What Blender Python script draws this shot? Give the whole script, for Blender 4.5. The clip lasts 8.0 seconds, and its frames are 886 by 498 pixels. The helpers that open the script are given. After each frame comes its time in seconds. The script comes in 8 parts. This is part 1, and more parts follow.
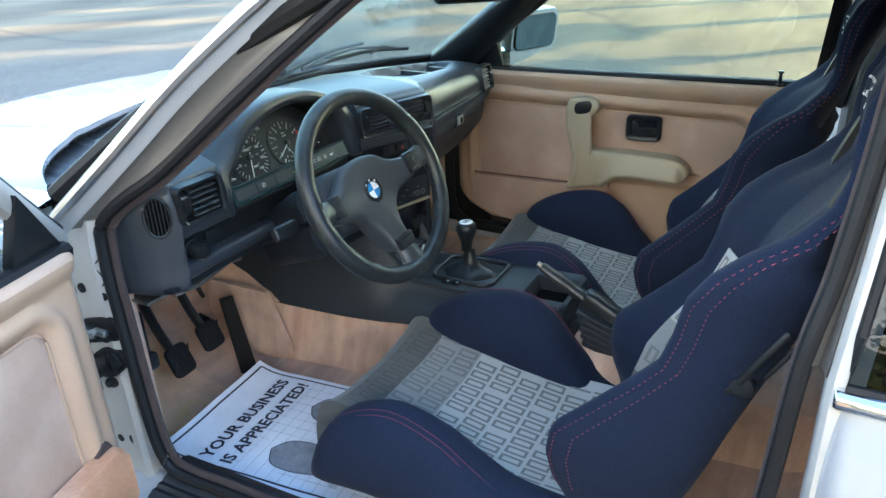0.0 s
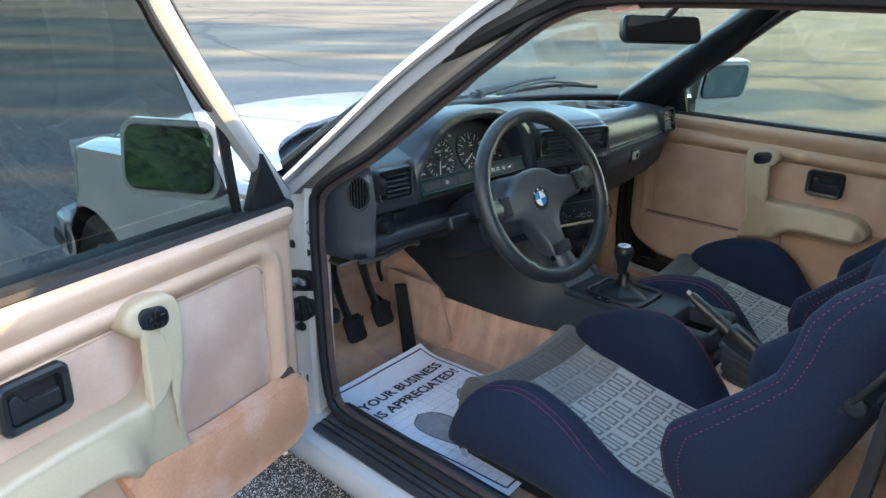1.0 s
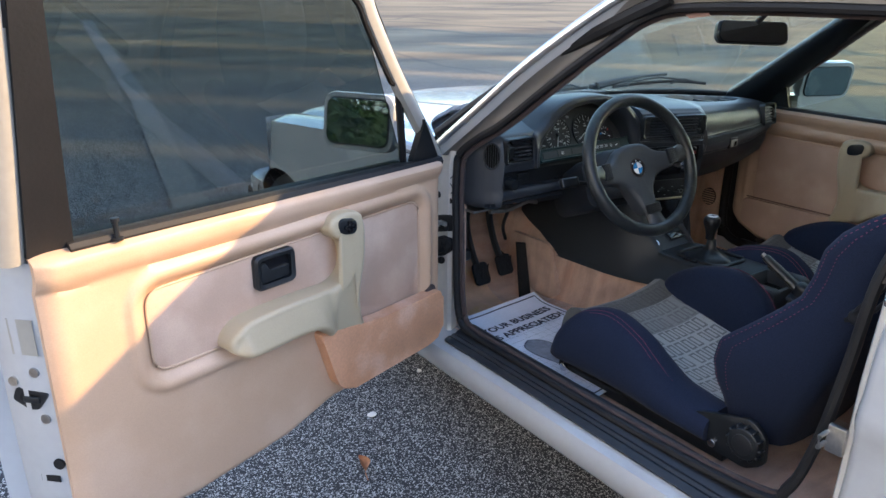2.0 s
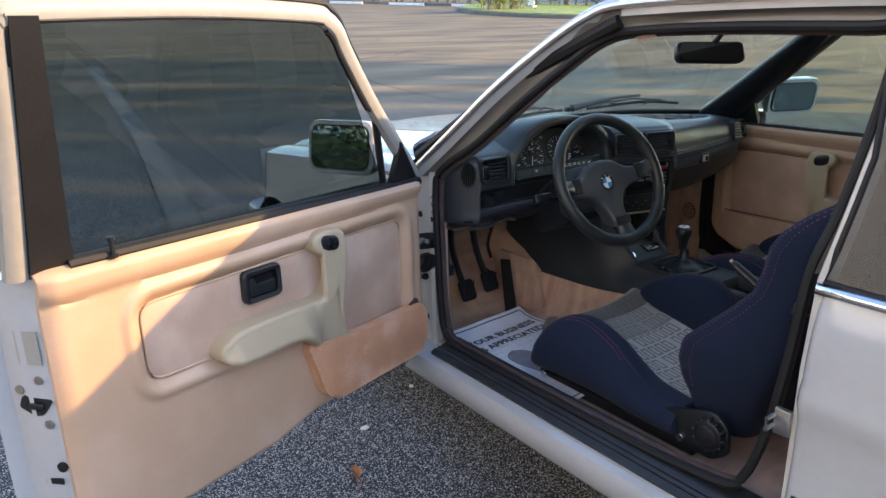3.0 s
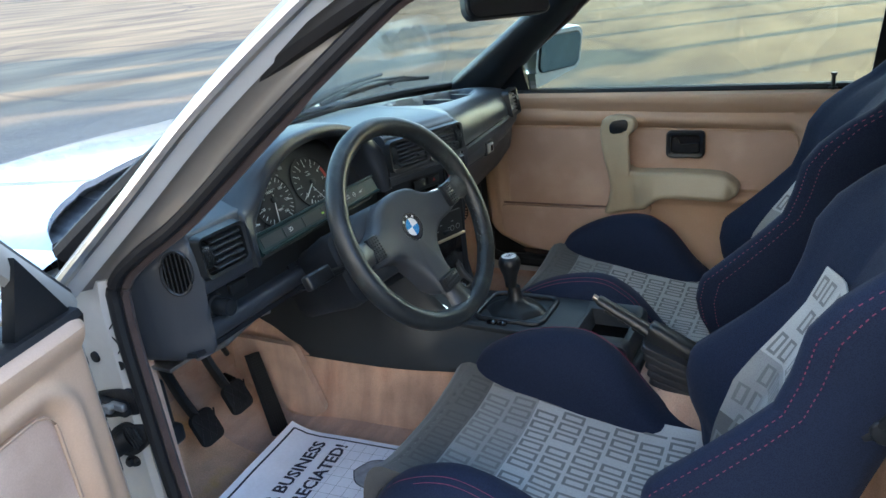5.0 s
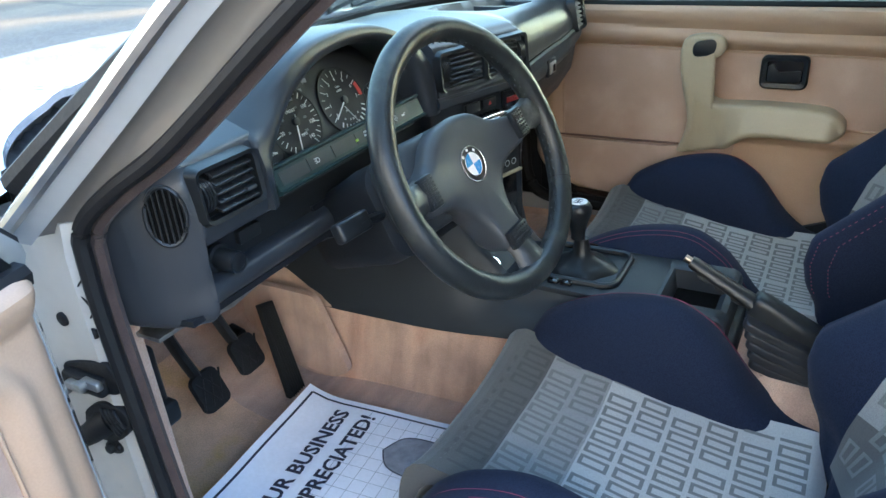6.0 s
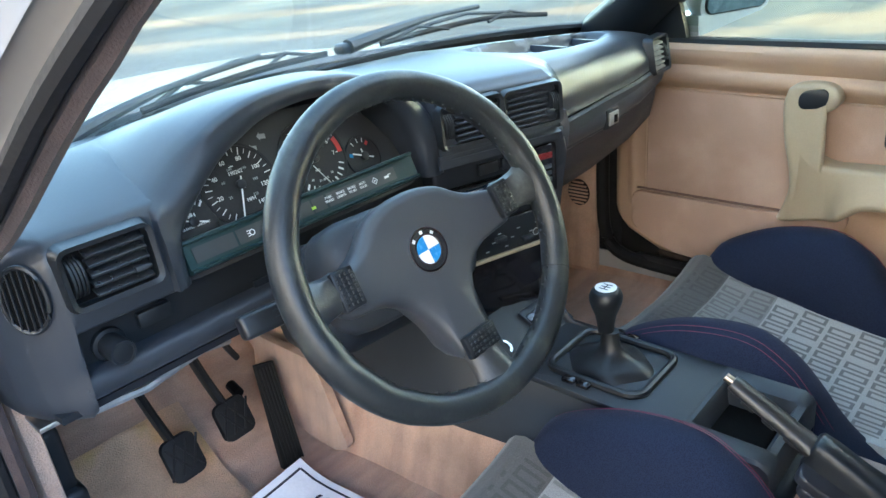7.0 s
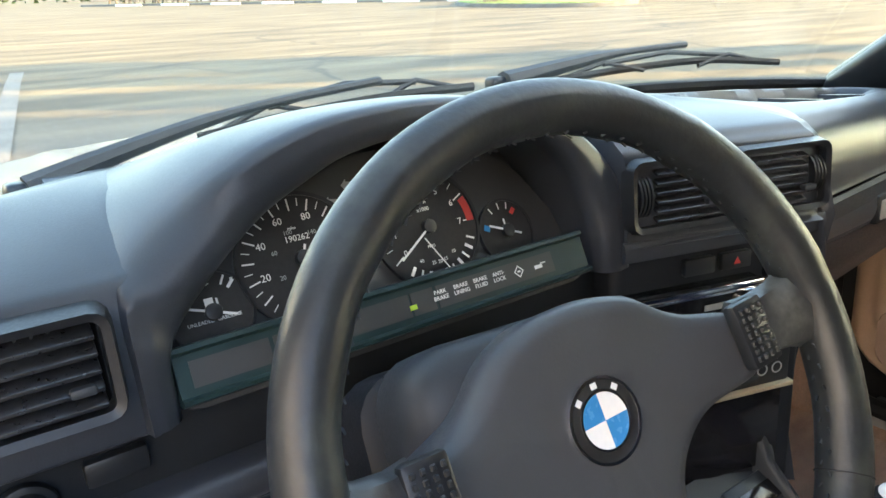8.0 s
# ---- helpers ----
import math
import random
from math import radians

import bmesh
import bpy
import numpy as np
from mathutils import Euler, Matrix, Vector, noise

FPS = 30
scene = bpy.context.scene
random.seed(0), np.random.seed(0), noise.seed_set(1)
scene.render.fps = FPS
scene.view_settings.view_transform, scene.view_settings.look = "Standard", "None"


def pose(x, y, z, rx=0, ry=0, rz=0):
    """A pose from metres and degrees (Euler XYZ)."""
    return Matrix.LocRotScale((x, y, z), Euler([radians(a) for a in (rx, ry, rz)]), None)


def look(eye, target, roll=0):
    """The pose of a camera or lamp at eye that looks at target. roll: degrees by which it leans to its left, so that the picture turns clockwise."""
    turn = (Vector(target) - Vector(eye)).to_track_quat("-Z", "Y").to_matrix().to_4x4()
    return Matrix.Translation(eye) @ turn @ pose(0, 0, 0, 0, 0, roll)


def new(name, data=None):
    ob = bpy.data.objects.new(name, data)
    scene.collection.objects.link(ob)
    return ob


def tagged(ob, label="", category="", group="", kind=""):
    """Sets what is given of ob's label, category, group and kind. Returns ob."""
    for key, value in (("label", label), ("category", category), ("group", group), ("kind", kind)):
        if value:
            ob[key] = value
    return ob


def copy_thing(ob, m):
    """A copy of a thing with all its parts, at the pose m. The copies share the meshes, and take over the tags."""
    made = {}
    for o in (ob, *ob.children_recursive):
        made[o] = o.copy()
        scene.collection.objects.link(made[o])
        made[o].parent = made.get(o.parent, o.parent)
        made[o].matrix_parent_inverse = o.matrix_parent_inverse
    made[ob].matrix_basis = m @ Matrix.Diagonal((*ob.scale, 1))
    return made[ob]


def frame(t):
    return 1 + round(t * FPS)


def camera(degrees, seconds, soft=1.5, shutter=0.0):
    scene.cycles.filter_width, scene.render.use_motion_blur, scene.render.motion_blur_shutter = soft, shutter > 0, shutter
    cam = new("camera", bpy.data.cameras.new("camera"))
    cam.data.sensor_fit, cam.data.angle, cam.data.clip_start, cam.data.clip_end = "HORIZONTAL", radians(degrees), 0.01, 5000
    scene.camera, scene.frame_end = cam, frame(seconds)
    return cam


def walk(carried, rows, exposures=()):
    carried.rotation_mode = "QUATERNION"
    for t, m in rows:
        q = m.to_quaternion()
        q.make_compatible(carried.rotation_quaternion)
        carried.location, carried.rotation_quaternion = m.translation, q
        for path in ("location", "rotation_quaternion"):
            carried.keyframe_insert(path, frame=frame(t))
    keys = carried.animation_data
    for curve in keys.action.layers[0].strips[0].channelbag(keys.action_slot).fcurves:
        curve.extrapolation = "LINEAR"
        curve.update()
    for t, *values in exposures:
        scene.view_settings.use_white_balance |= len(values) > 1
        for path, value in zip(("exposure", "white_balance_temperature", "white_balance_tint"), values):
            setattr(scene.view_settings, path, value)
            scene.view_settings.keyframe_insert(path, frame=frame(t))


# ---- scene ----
EXPOSURES = [(0.0, 4.04, 5800, 0), (1.0, 3.73, 5880, 3), (1.5, 3.43, 5880, 7), (3.0, 2.87, 6350, 12), (3.5, 2.92, 6020, 9), (4.5, 3.44, 5900, 6), (5.8, 4.1, 5860, 2), (6.5, 4.51, 5830, 1), (7.0, 4.7, 6060, 5), (7.5, 4.65, 6530, 7), (8.0, 4.36, 7230, 13)]
cam = camera(63.5, 8.0, soft=1.5)
# The car leans nose down on its springs: its own axes are turned by this into the level world.
CAR = Matrix.Translation((0, 0.5, 0)) @ Matrix.Rotation(radians(-3.9), 4, "X") @ Matrix.Translation((0, -0.5, 0))
PATH = [
    (0, (-1.368, -0.599, 1.264), (0.24, 0.217, 0.4), 1.2),
    (0.5, (-1.406, -0.663, 1.248), (0.115, 0.356, 0.444), 3.6),
    (1, (-1.505, -0.736, 1.247), (-0.139, 0.51, 0.484), 3.5),
    (1.5, (-1.679, -0.885, 1.238), (-0.465, 0.518, 0.492), 3.4),
    (1.7, (-1.734, -0.957, 1.275), (-0.581, 0.484, 0.504), 3.6),
    (2.8, (-1.837, -1.235, 1.288), (-0.767, 0.298, 0.579), 1.5),
    (3, (-1.799, -1.198, 1.283), (-0.694, 0.32, 0.594), 0.8),
    (3.5, (-1.714, -1.027, 1.297), (-0.45, 0.367, 0.62), -0.5),
    (4, (-1.561, -0.862, 1.267), (-0.126, 0.356, 0.589), -1.7),
    (4.5, (-1.383, -0.674, 1.246), (0.193, 0.341, 0.549), -2.3),
    (4.7, (-1.335, -0.6, 1.231), (0.29, 0.329, 0.526), -2.6),
    (5.8, (-1.152, -0.302, 1.154), (0.445, 0.478, 0.237), -0.9),
    (6, (-1.093, -0.302, 1.131), (0.443, 0.553, 0.177), -1.0),
    (6.5, (-0.925, -0.374, 1.105), (0.472, 0.667, 0.124), -1.6),
    (7, (-0.802, -0.384, 1.124), (0.521, 0.819, 0.228), -2.7),
    (7.5, (-0.719, -0.313, 1.1), (0.538, 1.03, 0.316), -2.9),
    (8, (-0.572, -0.137, 1.01), (0.51, 1.394, 0.315), -1.5),
]
walk(cam, [(t, look(eye, target, roll)) for t, eye, target, roll in PATH], exposures=EXPOSURES)

# ---- sky and sun ----
SUN_AZIMUTH, SUN_HEIGHT = radians(124.0), radians(27.8)
to_sun = Vector((math.sin(SUN_AZIMUTH) * math.cos(SUN_HEIGHT), math.cos(SUN_AZIMUTH) * math.cos(SUN_HEIGHT), math.sin(SUN_HEIGHT)))
world = bpy.data.worlds.new("sky")
scene.world = world
world.use_nodes = True
sky = world.node_tree.nodes.new("ShaderNodeTexSky")
sky.sky_type = "NISHITA"
sky.sun_disc = False
sky.sun_elevation, sky.sun_rotation = SUN_HEIGHT, SUN_AZIMUTH
backing = world.node_tree.nodes["Background"]
backing.inputs["Strength"].default_value = 0.095
world.node_tree.links.new(sky.outputs["Color"], backing.inputs["Color"])
sun = new("sun", bpy.data.lights.new("sun", "SUN"))
sun.data.energy, sun.data.angle, sun.data.color = 1.32, radians(0.6), (1.0, 0.62, 0.27)
sun.matrix_world = look((0, 0, 30), Vector((0, 0, 30)) - to_sun)


# ---- materials ----
def pbr(name, colour, rough=0.5, metal=0.0, var=0.12, coarse=6.0, fine=90.0, bump=0.1, other=None, mix=0.0, spec=0.5, coat=0.0, sheen=0.0, rough_var=0.1, dist=0.002):
    """A principled material whose colour, gloss and relief vary at a coarse and a fine scale; other: a second colour that shows in patches."""
    m = bpy.data.materials.new(name)
    m.use_nodes = True
    nt = m.node_tree
    p = nt.nodes["Principled BSDF"]
    add, link = nt.nodes.new, nt.links.new
    where = add("ShaderNodeTexCoord")

    def noisy(scale, detail=4.0):
        n = add("ShaderNodeTexNoise")
        n.inputs["Scale"].default_value, n.inputs["Detail"].default_value = scale, detail
        link(where.outputs["Object"], n.inputs["Vector"])
        return n.outputs["Fac"]

    def mapped(fac, a, b, c, d):
        r = add("ShaderNodeMapRange")
        for key, value in zip(("From Min", "From Max", "To Min", "To Max"), (a, b, c, d)):
            r.inputs[key].default_value = value
        link(fac, r.inputs["Value"])
        return r.outputs["Result"]

    def blend(kind, fac, a, b):
        n = add("ShaderNodeMix")
        n.data_type, n.blend_type = "RGBA", kind
        for socket, value in ((n.inputs[0], fac), (n.inputs[6], a), (n.inputs[7], b)):
            if isinstance(value, (int, float)):
                socket.default_value = value
            elif isinstance(value, tuple):
                socket.default_value = (*value, 1)
            else:
                link(value, socket)
        return n.outputs[2]

    big, small = noisy(coarse), noisy(fine, 6.0)
    base = colour
    if other:
        base = blend("MIX", mapped(big, 0.5 - 0.3 * mix, 0.72 - 0.3 * mix, 0.0, 1.0), colour, other)
    shade = add("ShaderNodeMath")
    shade.operation = "MULTIPLY"
    link(mapped(big, 0.25, 0.75, 1 - var, 1 + var), shade.inputs[0])
    link(mapped(small, 0.2, 0.8, 1 - var, 1 + var), shade.inputs[1])
    grey = add("ShaderNodeCombineColor")
    for n in range(3):
        link(shade.outputs[0], grey.inputs[n])
    link(blend("MULTIPLY", 1.0, base, grey.outputs[0]), p.inputs["Base Color"])
    link(mapped(small, 0.2, 0.8, max(0.02, rough - rough_var), min(1, rough + rough_var)), p.inputs["Roughness"])
    p.inputs["Metallic"].default_value = metal
    p.inputs["Specular IOR Level"].default_value = spec
    p.inputs["Coat Weight"].default_value = coat
    p.inputs["Coat Roughness"].default_value = 0.04
    p.inputs["Sheen Weight"].default_value = sheen
    if bump:
        b = add("ShaderNodeBump")
        b.inputs["Strength"].default_value, b.inputs["Distance"].default_value = bump, dist
        link(small, b.inputs["Height"])
        link(b.outputs["Normal"], p.inputs["Normal"])
    return m


def clear_glass(name, tint, rough=0.0):
    m = bpy.data.materials.new(name)
    m.use_nodes = True
    p = m.node_tree.nodes["Principled BSDF"]
    p.inputs["Base Color"].default_value = (*tint, 1)
    p.inputs["Transmission Weight"].default_value = 1.0
    p.inputs["Roughness"].default_value = rough
    p.inputs["IOR"].default_value = 1.45
    return m


def woven(name, colour, light, pitch=0.0016, rough=0.85, sheen=0.3):
    """A knitted cloth: a fine lattice of threads over the plain material."""
    m = pbr(name, colour, rough, var=0.14, coarse=9, fine=160, bump=0.15, sheen=sheen, spec=0.10)
    nt = m.node_tree
    p = nt.nodes["Principled BSDF"]
    where = nt.nodes.new("ShaderNodeTexCoord")
    v = nt.nodes.new("ShaderNodeTexVoronoi")
    v.inputs["Scale"].default_value = 1 / pitch
    nt.links.new(where.outputs["Object"], v.inputs["Vector"])
    ramp = nt.nodes.new("ShaderNodeMapRange")
    for key, value in zip(("From Min", "From Max", "To Min", "To Max"), (0.15, 0.6, 0.0, 1.0)):
        ramp.inputs[key].default_value = value
    nt.links.new(v.outputs["Distance"], ramp.inputs["Value"])
    mixer = nt.nodes.new("ShaderNodeMix")
    mixer.data_type = "RGBA"
    old = p.inputs["Base Color"].links[0].from_socket
    nt.links.new(ramp.outputs["Result"], mixer.inputs[0])
    nt.links.new(old, mixer.inputs[6])
    mixer.inputs[7].default_value = (*light, 1)
    nt.links.new(mixer.outputs[2], p.inputs["Base Color"])
    bump = nt.nodes.new("ShaderNodeBump")
    bump.inputs["Strength"].default_value, bump.inputs["Distance"].default_value = 0.35, 0.0006
    nt.links.new(v.outputs["Distance"], bump.inputs["Height"])
    nt.links.new(bump.outputs["Normal"], p.inputs["Normal"])
    return m


white_paint = pbr("white_paint", (0.41, 0.415, 0.42), 0.16, var=0.03, coarse=3, fine=60, bump=0.01, coat=1.0, rough_var=0.05)
jamb_paint = pbr("jamb_paint", (0.48, 0.465, 0.435), 0.35, var=0.05, coarse=9, fine=70, bump=0.04, coat=0.3, other=(0.55, 0.49, 0.40), mix=-0.2)
# darker, bluer copy of white_paint; its blotches stand in for reflections
shaded_bonnet_paint = pbr("shaded_bonnet_paint", (0.235, 0.25, 0.28), 0.18, var=0.10, coarse=7, fine=60, bump=0.02, coat=0.5, rough_var=0.12, other=(0.165, 0.19, 0.235), mix=0.15)
# the white body paint again, darkened for the shade in the door channels
shaded_channel_paint = pbr("shaded_channel_paint", (0.125, 0.115, 0.105), 0.40, var=0.04, coarse=9, fine=90, bump=0.05, coat=0.3)
cream_paint = pbr("cream_paint", (0.30, 0.285, 0.255), 0.4, var=0.05, coarse=10, fine=80, bump=0.04)
chrome = pbr("chrome", (0.75, 0.76, 0.78), 0.12, 1.0, var=0.05, fine=40, bump=0.02, rough_var=0.05)
bright_trim = pbr("bright_trim", (0.60, 0.59, 0.57), 0.34, 1.0, var=0.08, fine=60, bump=0.02, rough_var=0.05)
steel = pbr("steel", (0.45, 0.44, 0.42), 0.4, 1.0, var=0.2, fine=120, bump=0.1, other=(0.25, 0.18, 0.12), mix=-0.2)
black_rubber = pbr("black_rubber", (0.010, 0.010, 0.011), 0.6, spec=0.3, var=0.2, coarse=12, fine=180, bump=0.15)
black_plastic = pbr("black_plastic", (0.010, 0.012, 0.0145), 0.40, spec=0.42, var=0.15, coarse=10, fine=400, bump=0.12, dist=0.0006)
# near-black for recess floors and seams, painted in place of their shade
recess_shade_black = pbr("recess_shade_black", (0.004, 0.004, 0.004), 0.9, var=0.1, fine=200, bump=0.0, spec=0.05)
vent_black = pbr("vent_black", (0.015, 0.017, 0.020), 0.32, spec=0.6, var=0.1, coarse=12, fine=300, bump=0.05)
# lit copy of the black slats: reflected light put into the colour
lit_slat = pbr("lit_slat", (0.30, 0.285, 0.25), 0.4, var=0.08, coarse=20, fine=200, bump=0.05)
gloss_black = pbr("gloss_black", (0.010, 0.010, 0.012), 0.12, var=0.1, fine=200, bump=0.0)
sill_black = pbr("sill_black", (0.014, 0.015, 0.018), 0.45, var=0.25, coarse=14, fine=160, bump=0.12, other=(0.028, 0.027, 0.026), mix=-0.3)
dash_vinyl = pbr("dash_vinyl", (0.0240, 0.0285, 0.036), 0.40, var=0.10, coarse=7, fine=700, bump=0.18, dist=0.0006, rough_var=0.06, spec=0.5)
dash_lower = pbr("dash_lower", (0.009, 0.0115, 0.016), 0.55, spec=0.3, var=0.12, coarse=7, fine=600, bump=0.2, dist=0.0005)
console_grey = pbr("console_grey", (0.025, 0.030, 0.036), 0.5, spec=0.35, var=0.1, coarse=8, fine=500, bump=0.2, dist=0.0005)
wheel_leather = pbr("wheel_leather", (0.026, 0.028, 0.030), 0.42, var=0.25, coarse=22, fine=260, bump=0.3, other=(0.085, 0.092, 0.080), mix=-0.24, dist=0.0008)
rim_leather = pbr("rim_leather", (0.015, 0.018, 0.020), 0.40, spec=0.42, var=0.18, coarse=24, fine=260, bump=0.25, other=(0.036, 0.041, 0.037), mix=-0.10, dist=0.0008)
grip_plastic = pbr("grip_plastic", (0.020, 0.021, 0.022), 0.38, var=0.2, coarse=20, fine=350, bump=0.25, dist=0.0006)
pleat_rubber = pbr("pleat_rubber", (0.020, 0.021, 0.025), 0.40, var=0.15, coarse=14, fine=180, bump=0.1)
pad_rubber = pbr("pad_rubber", (0.036, 0.040, 0.046), 0.5, var=0.1, coarse=12, fine=420, bump=0.15, dist=0.0006)
tan_vinyl = pbr("tan_vinyl", (0.475, 0.32, 0.215), 0.42, var=0.07, coarse=5, fine=420, bump=0.18, dist=0.0006, other=(0.50, 0.35, 0.25), mix=0.1)
tan_cloth = pbr("tan_cloth", (0.46, 0.315, 0.235), 0.8, var=0.10, coarse=7, fine=500, bump=0.25, dist=0.0008, sheen=0.05, spec=0.25, other=(0.52, 0.375, 0.29), mix=0.1)
pocket_vinyl = pbr("pocket_vinyl", (0.56, 0.29, 0.165), 0.45, var=0.14, coarse=9, fine=200, bump=0.15, other=(0.62, 0.40, 0.30), mix=0.05, dist=0.001)
armrest_plastic = pbr("armrest_plastic", (0.41, 0.335, 0.225), 0.42, var=0.05, coarse=8, fine=300, bump=0.1, dist=0.0006)
carpet = pbr("carpet", (0.56, 0.37, 0.27), 0.95, var=0.22, coarse=14, fine=520, bump=0.9, sheen=0.3, other=(0.44, 0.26, 0.18), mix=-0.05, dist=0.003, spec=0.1)


def brushed(m, scale, low, high):
    """Streaks in a carpet's pile, drawn out one way."""
    nt = m.node_tree
    p = nt.nodes["Principled BSDF"]
    where, turn, n = nt.nodes.new("ShaderNodeTexCoord"), nt.nodes.new("ShaderNodeMapping"), nt.nodes.new("ShaderNodeTexNoise")
    turn.inputs["Scale"].default_value = scale
    n.inputs["Scale"].default_value, n.inputs["Detail"].default_value = 1.0, 3.0
    nt.links.new(where.outputs["Object"], turn.inputs["Vector"])
    nt.links.new(turn.outputs["Vector"], n.inputs["Vector"])
    ramp = nt.nodes.new("ShaderNodeMapRange")
    for key, value in zip(("From Min", "From Max", "To Min", "To Max"), (0.38, 0.62, low, high)):
        ramp.inputs[key].default_value = value
    nt.links.new(n.outputs["Fac"], ramp.inputs["Value"])
    mixer = nt.nodes.new("ShaderNodeMix")
    mixer.data_type, mixer.blend_type = "RGBA", "MULTIPLY"
    mixer.inputs[0].default_value = 1.0
    nt.links.new(p.inputs["Base Color"].links[0].from_socket, mixer.inputs[6])
    nt.links.new(ramp.outputs["Result"], mixer.inputs[7])
    nt.links.new(mixer.outputs[2], p.inputs["Base Color"])


brushed(carpet, (5, 26, 4), 0.84, 1.10)
carpet_worn = pbr("carpet_worn", (0.70, 0.45, 0.29), 0.95, var=0.24, coarse=11, fine=480, bump=0.9, sheen=0.2, other=(0.55, 0.35, 0.12), mix=-0.05, dist=0.003, spec=0.1)
brown_trim = pbr("brown_trim", (0.045, 0.029, 0.026), 0.9, var=0.25, coarse=30, fine=500, bump=0.5, sheen=0.08)
# brown for the shadow lines painted along the far map pocket
pocket_shade_brown = pbr("pocket_shade_brown", (0.16, 0.095, 0.070), 0.8, var=0.15, coarse=12, fine=300, bump=0.1)
headlining = pbr("headlining", (0.34, 0.22, 0.19), 0.9, var=0.1, coarse=10, fine=500, bump=0.3)
navy_cloth = woven("navy_cloth", (0.0056, 0.0092, 0.0215), (0.0140, 0.0205, 0.043), sheen=0.04)
grey_dark = woven("grey_dark", (0.062, 0.062, 0.060), (0.092, 0.092, 0.089), 0.0013)
grey_middle = woven("grey_middle", (0.18, 0.182, 0.178), (0.25, 0.252, 0.248), 0.0013)
grey_light = woven("grey_light", (0.30, 0.30, 0.29), (0.41, 0.41, 0.40), 0.0013)
word_dark = woven("word_dark", (0.047, 0.047, 0.046), (0.070, 0.070, 0.068), 0.0013)
word_faint = woven("word_faint", (0.120, 0.121, 0.118), (0.165, 0.166, 0.162), 0.0013)
word_middle = woven("word_middle", (0.12, 0.122, 0.12), (0.16, 0.162, 0.16), 0.0013)
red_thread = pbr("red_thread", (0.16, 0.022, 0.055), 0.7, var=0.2, fine=900, bump=0.2)
white_print = pbr("white_print", (0.70, 0.70, 0.70), 0.6, var=0.05, fine=200, bump=0.0)
dim_print = pbr("dim_print", (0.30, 0.32, 0.32), 0.6, var=0.05, fine=200, bump=0.0)
red_print = pbr("red_print", (0.42, 0.025, 0.022), 0.5, var=0.05, fine=200, bump=0.0)
blue_print = pbr("blue_print", (0.03, 0.20, 0.45), 0.25, var=0.03, fine=200, bump=0.0)
display_red = pbr("display_red", (0.16, 0.012, 0.012), 0.3, var=0.05, fine=200, bump=0.0)
green_lamp = pbr("green_lamp", (0.35, 0.55, 0.05), 0.4, var=0.05, fine=200, bump=0.0)
paper = pbr("paper", (0.82, 0.83, 0.90), 0.8, var=0.05, coarse=14, fine=150, bump=0.25)
ink = pbr("ink", (0.03, 0.03, 0.05), 0.8, var=0.2, fine=300, bump=0.0)
ink_grey = pbr("ink_grey", (0.25, 0.26, 0.30), 0.8, var=0.25, coarse=60, fine=900, bump=0.0)
dial_face = pbr("dial_face", (0.005, 0.005, 0.006), 0.6, var=0.1, fine=300, bump=0.0)
cluster_grey = pbr("cluster_grey", (0.024, 0.026, 0.028), 0.55, var=0.08, fine=300, bump=0.05)
strip_teal = pbr("strip_teal", (0.010, 0.026, 0.028), 0.45, spec=0.25, rough_var=0.01, var=0.03, fine=200, bump=0.02)
tyre_rubber = pbr("tyre_rubber", (0.020, 0.020, 0.021), 0.85, var=0.2, fine=200, bump=0.3)
alloy = pbr("alloy", (0.40, 0.41, 0.42), 0.35, 0.9, var=0.1, fine=90, bump=0.05)
mirror_silver = pbr("mirror_silver", (0.32, 0.43, 0.47), 0.02, 1.0, var=0.01, fine=20, bump=0.0, rough_var=0.01)
wiper_grey = pbr("wiper_grey", (0.013, 0.015, 0.017), 0.6, var=0.2, coarse=14, fine=200, bump=0.1)
windscreen_glass = clear_glass("windscreen_glass", (0.88, 0.965, 0.87))
side_glass = clear_glass("side_glass", (0.59, 0.67, 0.56))
door_glass = clear_glass("door_glass", (0.23, 0.275, 0.27))
dark_glass = clear_glass("dark_glass", (0.09, 0.10, 0.11))
dark_concrete = pbr("dark_concrete", (0.13, 0.12, 0.11), 0.9, var=0.2, coarse=2, fine=40, bump=0.3)
concrete = pbr("concrete", (0.42, 0.40, 0.37), 0.85, var=0.15, coarse=3, fine=60, bump=0.3)
white_concrete = pbr("white_concrete", (0.66, 0.65, 0.62), 0.8, var=0.15, coarse=3, fine=40, bump=0.3)
grass_green = pbr("grass_green", (0.10, 0.17, 0.025), 0.8, var=0.3, coarse=2, fine=40, bump=0.5, other=(0.20, 0.24, 0.04), mix=0.2)
leaf_green = pbr("leaf_green", (0.032, 0.060, 0.017), 0.6, var=0.3, coarse=4, fine=20, bump=0.0)
leaf_bright = pbr("leaf_bright", (0.15, 0.22, 0.03), 0.6, var=0.3, coarse=4, fine=20, bump=0.0)
bark = pbr("bark", (0.20, 0.16, 0.12), 0.9, var=0.3, coarse=5, fine=50, bump=0.6)
dead_leaf = pbr("dead_leaf", (0.32, 0.13, 0.05), 0.7, var=0.25, coarse=30, fine=200, bump=0.3)

# ---- building helpers ----
def thing(name, label, category, base, group="", kind=""):
    """An empty at the base of a thing, which parents its parts."""
    ob = new(name)
    ob.location = Vector(base)
    ob.empty_display_size = 0.05
    return tagged(ob, label, category, group, kind)


